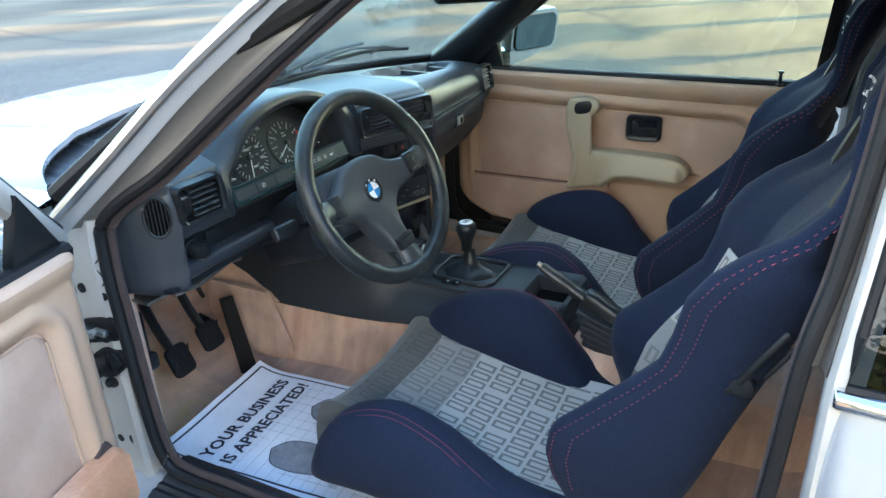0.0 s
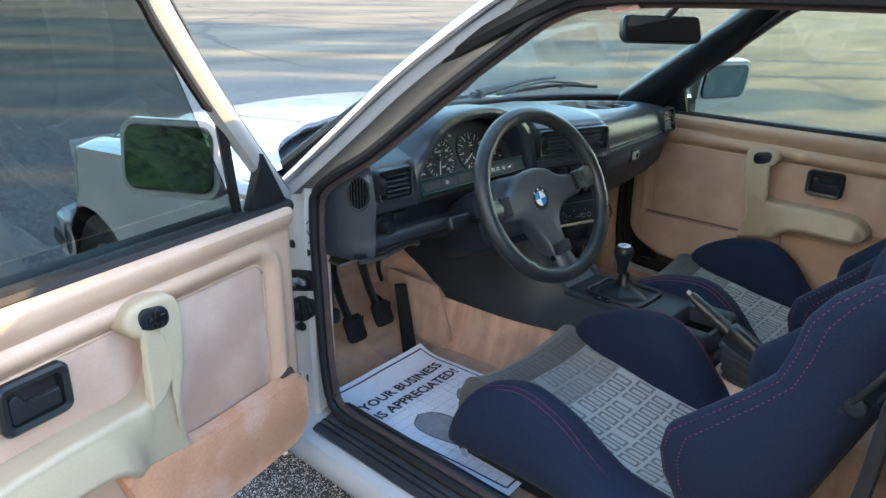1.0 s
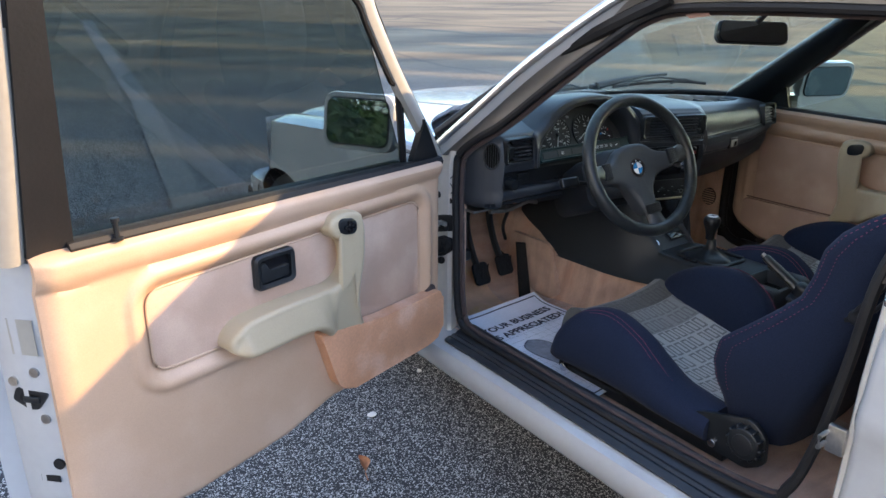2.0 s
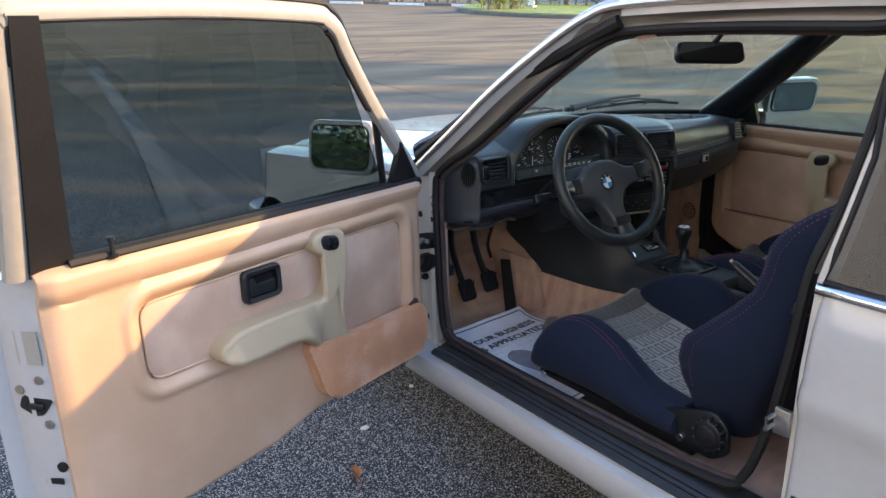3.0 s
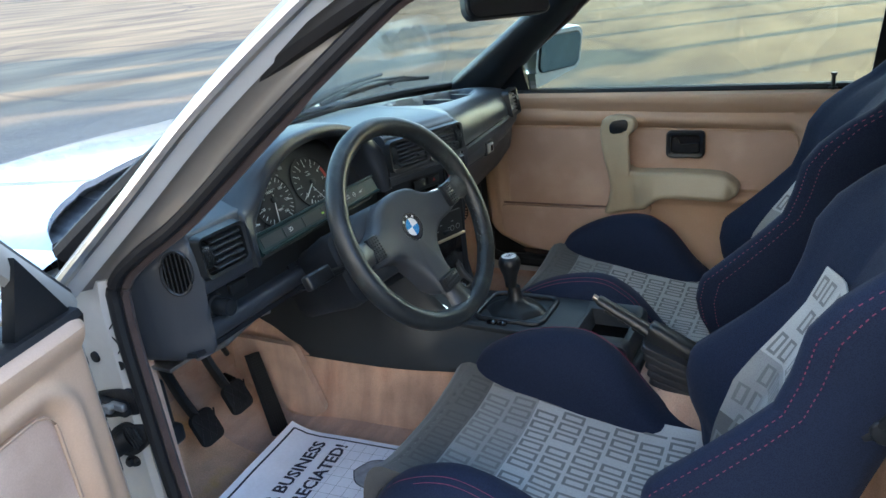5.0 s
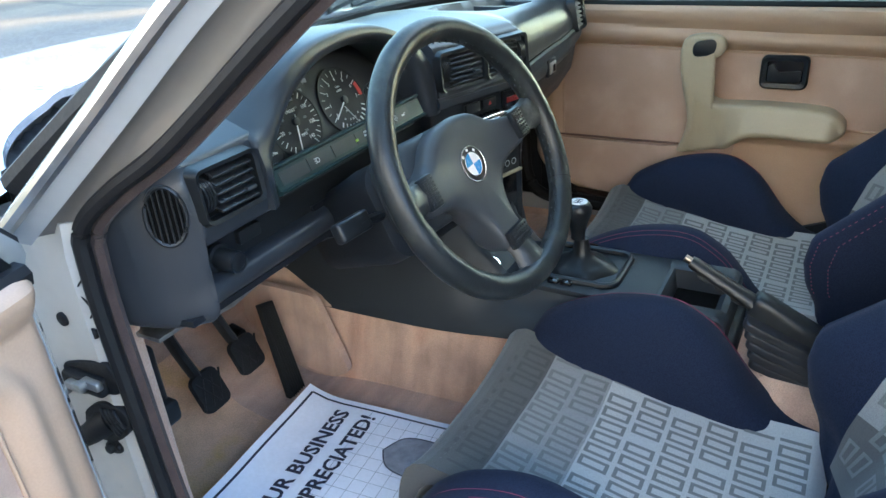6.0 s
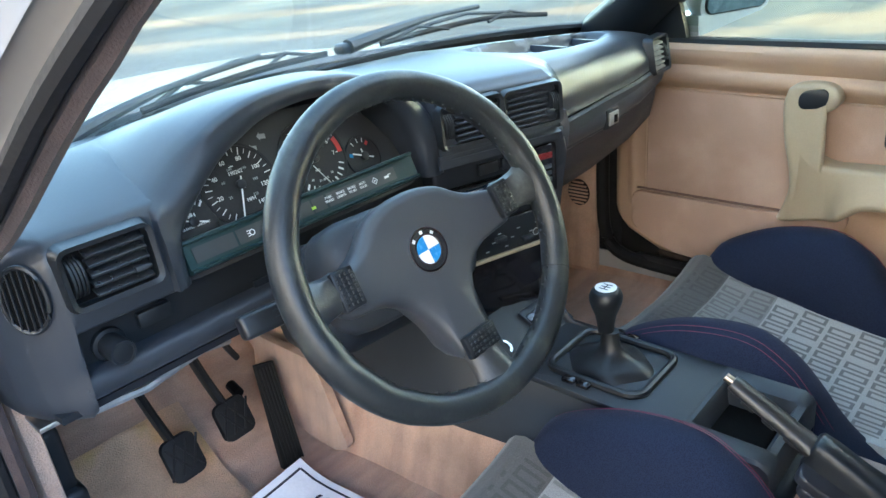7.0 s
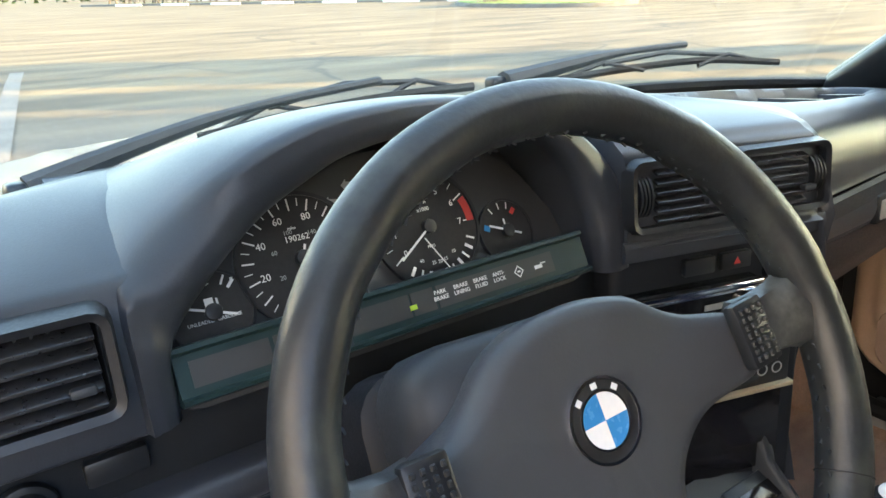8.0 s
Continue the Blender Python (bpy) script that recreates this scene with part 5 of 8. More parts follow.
for x, w in ((-0.140, 0.052), (-0.086, 0.050), (-0.032, 0.052), (0.006, 0.020), (0.078, 0.118)):
    part("lamp_cell", box((w, 0.017, 0.0006), (x, 0, 0.0004), m=STRIP), cluster_grey, lamp_row)

# smooth black panel below the cluster, with the padded ledge
part("lower_panel", sheet(lambda u, v: (-0.616 + 0.536 * u, 0.241 + 0.004 * v, 0.752 - 0.090 * v), span(0, 1, 8), span(0, 1, 3), 0.006, (0, 1, 0)), black_plastic, dash, "smooth black lower panel")
ledge = [[(x, 0.27, 0.692), (x, 0.236, 0.693), (x, 0.222, 0.690), (x, 0.216, 0.682), (x, 0.217, 0.672), (x, 0.226, 0.663), (x, 0.27, 0.655)] for x in span(-0.616, -0.378, 8)]
part("knee_ledge", loft([smooth_line(r, 2) for r in ledge]), dash_vinyl, dash, "padded ledge under the switches", angle=60)
knob_m = axes((-0.577, 0.241, 0.708), (1, 0, 0), (0, 0, 1))
knob = part("light_switch", joined(disc(0.018, 0.006, knob_m, 24, 0.002), disc(0.0135, 0.034, knob_m, 24, 0.003)), black_plastic, dash, "round black light switch")
part("knob_ring", ring_band(0.0105, 0.0128, 0.002, knob_m @ Matrix.Translation((0, 0, 0.033)), 24), dash_lower, knob)
for x, z in ((-0.580, 0.739), (-0.530, 0.736)):
    part("slot", box((0.030, 0.004, 0.005), (x, 0.2395, z), 0.001), console_grey, dash)
part("rocker_switch", joined(box((0.038, 0.010, 0.018), (-0.525, 0.238, 0.718), 0.003)), black_plastic, dash)


# air vents: louvred boxes
def air_vent(at, right, up, wide, tall, slats, wheel_side, label, blades=None):
    m = axes(at, right, up)
    frame_out, frame_mid, frame_in = soft_rect(wide + 0.008, tall + 0.008, 0.012, 3), soft_rect(wide, tall, 0.010, 3), soft_rect(wide - 0.010, tall - 0.010, 0.006, 3)
    bm = bmesh.new()
    a, b, c, d = [[bm.verts.new((x, y, z)) for x, y in pts] for pts, z in ((frame_out, -0.008), (frame_mid, 0.011), (frame_in, 0.009), (frame_in, -0.006))]
    n = len(a)
    for p, q in ((a, b), (b, c), (c, d)):
        for i in range(n):
            j = (i + 1) % n
            bm.faces.new((p[i], p[j], q[j], q[i]))
    bm.faces.new(d)
    bm.transform(m)
    vent = part("air_vent", bm, black_plastic, dash, label)
    # near-black plate stands in for the unlit depth of the duct
    part("duct_shade", prism(soft_rect(wide - 0.012, tall - 0.012, 0.004, 2), 0.0008, m @ Matrix.Translation((0, 0, -0.0055))), recess_shade_black, vent)
    inner = tall - 0.014
    for k in range(slats):
        y = -inner / 2 + inner * (k + 0.5) / slats
        part("slat", box((wide - 0.034, 0.0034, 0.014), (0, 0, 0), 0.0012, m=m @ Matrix.Translation((wheel_side * -0.008, y, 0.0022)) @ Matrix.Rotation(radians(24), 4, "X")), blades or vent_black, vent)
    for k in range(5):
        part("vane", box((0.0016, inner, 0.004), (-wide / 2 + 0.03 + (wide - 0.06) * k / 4, 0, -0.003), m=m), black_plastic, vent)
    part("thumb_wheel", joined(*[disc(0.022, 0.0022, m @ Matrix.Translation((wheel_side * (wide / 2 - 0.013) + 0.0036 * (q - 1.5), 0, -0.011)) @ Matrix.Rotation(radians(90), 4, "Y"), 24) for q in range(4)]), black_plastic, vent)
    part("tab", box((0.014, 0.006, 0.008), (wide * 0.28, -inner * 0.22, 0.008), 0.002, m=m), console_grey, vent)
    return vent


air_vent((-0.562, 0.2155, 0.796), (1, -0.03, 0), (0.0, 0.09, 1), 0.092, 0.064, 5, -1, "black louvred air vent")
STACK_RIGHT = Vector((0.953, -0.304, 0))
air_vent((-0.0405, 0.1895, 0.8105), STACK_RIGHT, (0, 0.06, 1), 0.106, 0.064, 6, -1, "black louvred centre air vent")
air_vent((0.0615, 0.1570, 0.8095), STACK_RIGHT, (0, 0.06, 1), 0.106, 0.064, 6, 1, "black louvred centre air vent")
# the far vent's slats have their reflected light painted on
air_vent((0.549, 0.195, 0.797), (0.97, 0.10, 0), (0, 0.16, 1), 0.084, 0.070, 6, 1, "louvred air vent at the passenger's end, reflected light painted on its slats", lit_slat)
# slotted oval outlet in the dashboard's end
END = axes((-0.6365, 0.2335, 0.787), (0.74, -0.67, 0), (0, 0.10, 1))
oval = [(0.0185 * math.cos(t), 0.031 * math.sin(t)) for t in [2 * math.pi * k / 28 for k in range(28)]]
outlet = part("end_outlet", tube([END @ Vector((x * 1.10, y * 1.06, 0.0005)) for x, y in oval], 0.0026, 6, closed=True), black_plastic, dash, "oval slotted demister outlet")
# near-black disc paints the shade inside the shallow outlet
part("outlet_floor", prism([(x * 1.06, y * 1.03) for x, y in oval], 0.002, END @ Matrix.Translation((0, 0, -0.001))), recess_shade_black, outlet)
for k in range(6):
    x = -0.0145 + 0.0058 * k
    h = 0.031 * math.sqrt(max(0.05, 1 - (x / 0.0195) ** 2))
    part("bar", box((0.0017, 2 * h, 0.0030), (x, 0, 0.0022), 0.0005, 1, m=END), black_plastic, outlet)

# centre stack
part("centre_panel", prism(soft_outline([(-0.095, 0.220), (-0.086, 0.214), (0.116, 0.150), (0.124, 0.42), (-0.095, 0.42)], 0.006), 0.312, Matrix.Translation((0, 0, 0.455)), 0.004), dash_lower, dash, "dark centre stack turned towards the driver")
rib = [[(0.110, 0.40, z), (0.110, 0.150 + d, z), (0.113, 0.141 + d, z), (0.124, 0.139 + d, z), (0.136, 0.150 + d, z), (0.142, 0.40, z)] for z, d in ((0.45, 0.02), (0.52, 0.034), (0.60, 0.030), (0.70, 0.016), (0.765, 0.006), (0.790, 0.012), (0.800, 0.05))]
part("stack_rib", loft([smooth_line(r, 3) for r in rib]), dash_vinyl, dash, "curved grey rib beside the centre stack", angle=60)
part("vent_sill", loft([[Vector((-0.096, 0.206, 0.762)) + STACK_RIGHT * u + Vector((0.3, 0.95, 0)) * d + Vector((0, 0, h)) for d, h in ((0.02, 0.010), (-0.003, 0.008), (-0.006, 0.0), (-0.004, -0.010), (0.01, -0.014), (0.03, -0.012))] for u in span(0, 0.222, 6)]), dash_vinyl, dash, "padded sill under the vents", angle=60)


def at_stack(u, z, out=0.0):
    """A pose on the stack's front, u metres along it from its left end."""
    q = Vector((-0.086, 0.2145, z)) + STACK_RIGHT * u
    return axes(q, STACK_RIGHT, (0, 0, 1)) @ Matrix.Translation((0, 0, out))


for u in (0.080, 0.121):
    part("stack_switch", box((0.034, 0.017, 0.008), (0, 0, 0.003), 0.002, m=at_stack(u, 0.733)), black_plastic, dash)
part("hazard_mark", prism([(-0.004, -0.003), (0.004, -0.003), (0, 0.004)], 0.0005, at_stack(0.121, 0.733, 0.0072)), red_print, dash)
part("check_panel", box((0.052, 0.080, 0.006), (0, 0, 0.003), 0.003, m=at_stack(0.182, 0.705)), gloss_black, dash, "black switch and display panel")
part("red_display", box((0.032, 0.010, 0.002), (0, 0.022, 0.0068), 0.0006, m=at_stack(0.182, 0.705)), display_red, dash, "dark red display window")
for k in range(4):
    part("display_key", box((0.022, 0.007, 0.002), (0.004, 0.004 - 0.011 * k, 0.0065), 0.0006, m=at_stack(0.182, 0.705)), console_grey, dash)
radio = part("radio", joined(box((0.172, 0.052, 0.020), (0, 0, 0.006), 0.003, m=at_stack(0.058, 0.690))), gloss_black, dash, "car radio with a chrome trim bar")
part("trim_bar", box((0.174, 0.010, 0.024), (0, 0.021, 0.009), 0.003, m=at_stack(0.058, 0.690)), chrome, radio)
part("side_bar", box((0.006, 0.048, 0.024), (-0.083, -0.002, 0.009), 0.002, m=at_stack(0.058, 0.690)), chrome, radio)
for u in (-0.066, 0.076):
    part("radio_knob", disc(0.010, 0.020, at_stack(0.064 + u, 0.692, 0.014), 18, 0.003), chrome, radio)
part("display_bars", joined(*[box((0.010, 0.003, 0.0006), (-0.03 + 0.014 * k, 0.0, 0.0164), m=at_stack(0.058, 0.690)) for k in range(3)], box((0.028, 0.006, 0.0006), (0.035, 0.004, 0.0164), m=at_stack(0.058, 0.690))), dim_print, radio)
heater = part("heater_panel", box((0.190, 0.056, 0.008), (0, 0, 0.003), 0.003, m=at_stack(0.100, 0.618)), black_plastic, dash, "black heater control panel")
for k in range(3):
    part("slider", box((0.020, 0.008, 0.010), (-0.06 + 0.05 * k, 0.010 - 0.012 * k, 0.010), 0.002, m=at_stack(0.100, 0.618)), console_grey, heater)
tagged(part("heater_marks", joined(*[box((0.006, 0.0018, 0.0004), (-0.07 + 0.012 * k, -0.018 + 0.012 * (k % 3), 0.0076), m=at_stack(0.100, 0.618)) for k in range(12)], ring_band(0.005, 0.0065, 0.0004, at_stack(0.160, 0.608, 0.0074), 14), ring_band(0.005, 0.0065, 0.0004, at_stack(0.178, 0.608, 0.0074), 14)), dim_print, heater), "small pale heater symbols", kind="stuff")
part("heater_edge", box((0.195, 0.005, 0.016), (0, -0.030, 0.004), 0.001, m=at_stack(0.100, 0.618)), armrest_plastic, heater)
part("stack_pocket", box((0.170, 0.090, 0.004), (0, 0, 0.001), 0.001, m=at_stack(0.105, 0.535)), gloss_black, dash, "open storage pocket")

# glove box and the black shell under it
LID = ((0.165, 0.174, 0.758, 0.177, 0.732, 0.182, 0.702), (0.33, 0.184, 0.762, 0.184, 0.735, 0.188, 0.705), (0.44, 0.186, 0.766, 0.186, 0.742, 0.190, 0.717), (0.525, 0.190, 0.774, 0.190, 0.754, 0.194, 0.736))
glove = part("glove_box", loft([[(x, y0 - 0.002, z0), (x, y0 - 0.006, z0 - 0.004), (x, y1 - 0.007, z1), (x, y2 - 0.007, z2 + 0.004), (x, y2 - 0.002, z2), (x, y2 + 0.02, z2 + 0.002), (x, y0 + 0.02, z0)] for x, y0, z0, y1, z1, y2, z2 in LID]), console_grey, dash, "grey glove-box lid")
part("lid_gap", tube([(x, y0 - 0.001, z0 + 0.002) for x, y0, z0, y1, z1, y2, z2 in LID], 0.0014, 6), recess_shade_black, glove)
catch = part("glove_catch", box((0.046, 0.010, 0.036), (0.338, 0.178, 0.724), 0.003), black_plastic, glove, "black glove-box catch")
part("catch_plate", box((0.034, 0.006, 0.024), (0.338, 0.1735, 0.724), 0.002), cream_paint, catch, "pale catch plate")
part("keyhole", box((0.010, 0.004, 0.014), (0.341, 0.1705, 0.723), 0.001), gloss_black, catch)
SHELL = ((0.148, 0.184, 0.700, 0.206, 0.672, 0.262, 0.640), (0.33, 0.190, 0.703, 0.212, 0.676, 0.262, 0.648), (0.46, 0.193, 0.716, 0.212, 0.698, 0.250, 0.674), (0.55, 0.200, 0.736, 0.216, 0.720, 0.250, 0.700), (0.612, 0.226, 0.762, 0.240, 0.745, 0.270, 0.725))
part("under_shell", loft([[(x, y0 - 0.003, z0), (x, y1 - 0.016, z1 - 0.010), (x, y2 - 0.042, z2 - 0.026), (x, y2 + 0.02, z2 - 0.045), (x, 0.36, z2 - 0.050), (x, 0.40, z2 - 0.03), (x, 0.40, z0 + 0.01)] for x, y0, z0, y1, z1, y2, z2 in SHELL]), black_plastic, dash, "black shell under the glove box", angle=60)
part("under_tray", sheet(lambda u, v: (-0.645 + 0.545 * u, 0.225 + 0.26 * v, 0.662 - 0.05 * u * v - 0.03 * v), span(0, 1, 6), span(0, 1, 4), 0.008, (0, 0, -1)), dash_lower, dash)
part("bracket", joined(box((0.11, 0.06, 0.006), (-0.600, 0.31, 0.628), 0.001, m=Matrix.Translation((0, 0, 0))), box((0.03, 0.03, 0.02), (-0.520, 0.30, 0.618), 0.004), tube([(-0.60, 0.28, 0.622), (-0.54, 0.28, 0.616), (-0.47, 0.27, 0.634), (-0.43, 0.28, 0.622)], 0.006)), steel, dash, "bare metal bracket under the dashboard")

# console side under the dashboard
side_line = [(0.66, 0.360, 0.56), (0.52, 0.352, 0.60), (0.42, 0.352, 0.655), (0.26, 0.356, 0.68), (0.20, 0.360, 0.60), (0.15, 0.365, 0.50), (0.10, 0.372, 0.452), (0.0, 0.384, 0.448), (-0.10, 0.390, 0.446), (-0.16, 0.370, 0.446), (-0.24, 0.340, 0.444), (-0.268, 0.360, 0.436)]
console = thing("centre_console", "dark grey centre console between the seats", "console", CAR @ Vector((0, 0, 0.36)))
for s, nm in ((-1, "console_side"), (1, "console_side")):
    rows = [[(s * 0.158, y, lo), (s * 0.150, y, lo + 0.02), (s * (0.135 if hi > 0.5 else 0.105), y, lo * 0.4 + hi * 0.6), (s * (0.128 if hi > 0.5 else 0.088), y, hi - 0.008), (s * (0.12 if hi > 0.5 else 0.080), y, hi), (s * 0.07, y, hi - 0.004), (s * 0.07, y, lo)] for y, lo, hi in side_line]
    part(nm, loft([smooth_line(r, 2) for r in rows], False, False), console_grey, console, "dark grey side panel", angle=60)
part("console_top", box((0.176, 0.27, 0.012), (0.0, -0.020, 0.446), 0.004), console_grey, console)
part("front_ramp", sheet(lambda u, v: (-0.088 + 0.180 * u, 0.110 + 0.075 * v, 0.452 + 0.042 * v), span(0, 1, 6), span(0, 1, 4), 0.006, (0, 0.5, -0.8)), console_grey, console)
ramp_m = axes((0.0, 0.140, 0.4715), (1, 0, 0), (0, 0.87, 0.49))
part("ash_tray", box((0.080, 0.036, 0.006), (0.045, 0.006, 0.002), 0.002, m=ramp_m), black_plastic, console, "slim black ashtray lid")
part("ash_slot", box((0.074, 0.020, 0.004), (0.045, 0.002, 0.0045), 0.001, m=ramp_m), gloss_black, console)
lighter = part("cigar_lighter", joined(ring_band(0.009, 0.0135, 0.006, axes((-0.072, 0.132, 0.468), (1, 0, 0), (0, 0.87, 0.49)), 24)), chrome, console, "chrome-ringed lighter socket")
part("lighter_plug", disc(0.009, 0.004, axes((-0.072, 0.132, 0.468), (1, 0, 0), (0, 0.87, 0.49)), 20), black_plastic, lighter)
frame_bm = joined(tube([(x + 0.006, y - 0.010, 0.455) for x, y in soft_rect(0.128, 0.150, 0.022, 5)], 0.006, 8, closed=True))
part("boot_frame", frame_bm, black_plastic, console, "raised black frame round the gear lever")
for x, y in ((-0.066, 0.018), (-0.066, -0.006), (0.078, 0.020), (0.078, -0.004)):
    part("window_switch", box((0.018, 0.020, 0.008), (x, y, 0.454), 0.003), gloss_black, console)
tray = []
for y, d in ((-0.152, 0.4505), (-0.160, 0.4505), (-0.163, 0.4470), (-0.168, 0.412), (-0.240, 0.408), (-0.252, 0.440), (-0.256, 0.446), (-0.266, 0.446), (-0.270, 0.438), (-0.271, 0.40)):
    rim = min(0.452, max(d, 0.452)) if y > -0.266 else d
    tray.append([(-0.088, y, rim - 0.03), (-0.090, y, rim - 0.004), (-0.086, y, rim), (-0.060, y, rim), (-0.056, y, min(rim, max(d, rim - 0.003))), (-0.053, y, d), (0.053, y, d), (0.056, y, min(rim, max(d, rim - 0.003))), (0.060, y, rim), (0.086, y, rim), (0.090, y, rim - 0.004), (0.088, y, rim - 0.03)])
part("tray", loft(tray, False, False), console_grey, console, "open tray behind the gear lever", angle=40)
# black plate added to paint the shade on the tray's floor
part("tray_shade", box((0.102, 0.072, 0.004), (0, -0.205, 0.4135), 0.001), recess_shade_black, console, "black plate standing for the tray's shaded floor")
part("console_rear", box((0.150, 0.040, 0.050), (-0.004, -0.268, 0.372), 0.012, 3), dash_lower, console, "dark rear end of the console")

gear = thing("gear_lever", "black gear lever in a leather boot with a shift-pattern cap", "gear lever", CAR @ Vector((0, 0, 0.45)))
boot = []
for z, r, p in ((0.452, 0.054, 0.2), (0.458, 0.050, 0.12), (0.463, 0.040, 0.3), (0.468, 0.030, 0.25), (0.475, 0.020, 0.15), (0.484, 0.0135, 0.05), (0.508, 0.0110, 0.0)):
    boot.append([Vector((0.004 + r * (1 + p * math.sin(5 * a + z * 60) * 0.4) * math.cos(a), -0.008 + 1.15 * r * (1 + p * math.cos(4 * a) * 0.4) * math.sin(a), z)) for a in [2 * math.pi * k / 28 for k in range(28)]])
part("boot", loft(boot), black_plastic, gear, "creased black leather boot", angle=70)
knob_prof = [(0.508, 0.012), (0.520, 0.0125), (0.535, 0.0155), (0.548, 0.0205), (0.558, 0.0235), (0.566, 0.0235), (0.573, 0.0205), (0.577, 0.0165), (0.5775, 0.005)]
part("knob", loft([[Vector((0.002 + r * 1.05 * math.cos(a), -0.002 + r * math.sin(a), z)) for a in [2 * math.pi * k / 24 for k in range(24)]] for z, r in knob_prof]), black_plastic, gear, "black gear knob", angle=60)
cap_m = Matrix.Translation((0.002, -0.002, 0.5772))
part("cap", disc(0.0155, 0.0012, cap_m, 24, 0.0004), white_print, gear, "pale shift-pattern cap")
part("pattern", joined(*[box((0.0016, 0.014, 0.0006), (-0.007 + 0.007 * k, 0, 0.0014), m=cap_m) for k in range(3)], box((0.014, 0.0016, 0.0006), (0, 0, 0.0014), m=cap_m)), ink, gear)

brake = thing("handbrake", "black handbrake lever with a pleated rubber boot", "handbrake", CAR @ Vector((-0.03, -0.40, 0.38)))
lever_line = smooth_line([(-0.046, -0.330, 0.452), (-0.046, -0.290, 0.474), (-0.046, -0.250, 0.497), (-0.047, -0.204, 0.523)], 5)
part("lever", tube(lever_line, [0.0175] * 3 + [0.0168] * 3 + [0.0155] * 3 + [0.0145] * 3 + [0.0135] * 3 + [0.0115], 14, 0.72), grip_plastic, brake, "worn black plastic grip")
part("finger_rest", joined(*[box((0.014, 0.020, 0.010), (0, 0, 0), 0.004, 2, m=Matrix.Translation((-0.046, -0.226 - 0.026 * k, 0.4975 - 0.0148 * k)) @ Matrix.Rotation(radians(29), 4, "X")) for k in range(3)]), grip_plastic, brake)
part("button", tube([(-0.0465, -0.206, 0.522), (-0.047, -0.195, 0.528)], 0.0058, 12), steel, brake, "chrome release button")
wedge = []
for y, z, w, up, low in ((-0.300, 0.470, 0.030, 0.014, 0.016), (-0.303, 0.468, 0.036, 0.019, 0.022), (-0.318, 0.460, 0.038, 0.021, 0.026), (-0.360, 0.436, 0.042, 0.022, 0.030), (-0.420, 0.405, 0.044, 0.022, 0.034), (-0.470, 0.380, 0.044, 0.018, 0.034)):
    wedge.append([Vector((-0.045 + q * w / 2, y - 0.40 * r * (up if r > 0 else low), z + 0.90 * r * (up if r > 0 else low))) for q, r in ((-0.62, 1), (0.62, 1), (0.86, 0.82), (1, 0.4), (1, -1), (0.9, -1.1), (-0.9, -1.1), (-1, -1), (-1, 0.4), (-0.86, 0.82))])
part("sleeve", loft(wedge), black_plastic, brake, "tapered black lever sleeve", angle=50)
for k in range(7):
    m = Matrix.Translation((-0.042, -0.300 - 0.004 * k, 0.441 - 0.0165 * k)) @ Matrix.Rotation(radians(21 - 1.5 * k), 4, "X")
    outline = soft_outline([(-0.045 - 0.001 * k, 0.008), (0.045 + 0.001 * k, 0.008), (0.046 + 0.001 * k, -0.17), (-0.046 - 0.001 * k, -0.17)], 0.014)
    part("pleat", prism(outline, 0.0125, m, 0.0045, 3), pleat_rubber, brake, angle=60)
part("base", box((0.070, 0.15, 0.11), (-0.042, -0.385, 0.345), 0.01), black_rubber, brake)

# ---- steering wheel and column ----
COLUMN = Matrix.Translation((-0.307, 0.023, 0.763)) @ Matrix.Rotation(radians(-5.8), 4, "Z") @ axes((0, 0, 0), (1, 0, 0), (0, math.sin(radians(25.3)), math.cos(radians(25.3))))
WHEEL = COLUMN @ Matrix.Rotation(radians(5.0), 4, "Z")  # turned a little from straight ahead
wheel = thing("steering_wheel", "black three-spoke leather steering wheel, worn on the rim", "steering wheel", CAR @ Vector((-0.307, 0.03, 0.763)))
R_RIM, r_rim = 0.1715, 0.0165
rim = bmesh.new()
rows = []
for k in range(96):
    a = 2 * math.pi * k / 96
    row = []
    for j in range(20):
        b = 2 * math.pi * j / 20
        grip = r_rim * (1 + 0.05 * (math.cos(2 * a - 1.0) > 0.75)) * (1 - 0.07 * max(0, math.cos(b + math.pi)) * (0.5 + 0.5 * math.cos(18 * a)))
        r = R_RIM + grip * math.cos(b)
        row.append(rim.verts.new((r * math.cos(a), r * math.sin(a), grip * math.sin(b))))
    rows.append(row)
for i in range(96):
    for j in range(20):
        rim.faces.new((rows[i][j], rows[(i + 1) % 96][j], rows[(i + 1) % 96][(j + 1) % 20], rows[i][(j + 1) % 20]))
rim.transform(WHEEL)
part("rim", rim, rim_leather, wheel, "worn black leather rim", angle=80)
stitches = [box((0.0035, 0.0012, 0.0012), (0, 0, 0), m=WHEEL @ Matrix.Rotation(2 * math.pi * k / 150, 4, "Z") @ Matrix.Translation((R_RIM - r_rim * 0.98, 0, 0.003 * (1 if k % 2 else -1))) @ Matrix.Rotation(radians(90 + (28 if k % 2 else -28)), 4, "Z")) for k in range(150)]
part("rim_stitching", joined(*stitches), console_grey, wheel)
for a in (215, 325):
    part("rim_seam", tube([WHEEL @ Vector(((R_RIM + 0.0168 * math.cos(b)) * math.cos(radians(a)), (R_RIM + 0.0168 * math.cos(b)) * math.sin(radians(a)), 0.0166 * math.sin(b))) for b in [2 * math.pi * k / 20 for k in range(20)]], 0.0005, 4, closed=True), black_rubber, wheel)
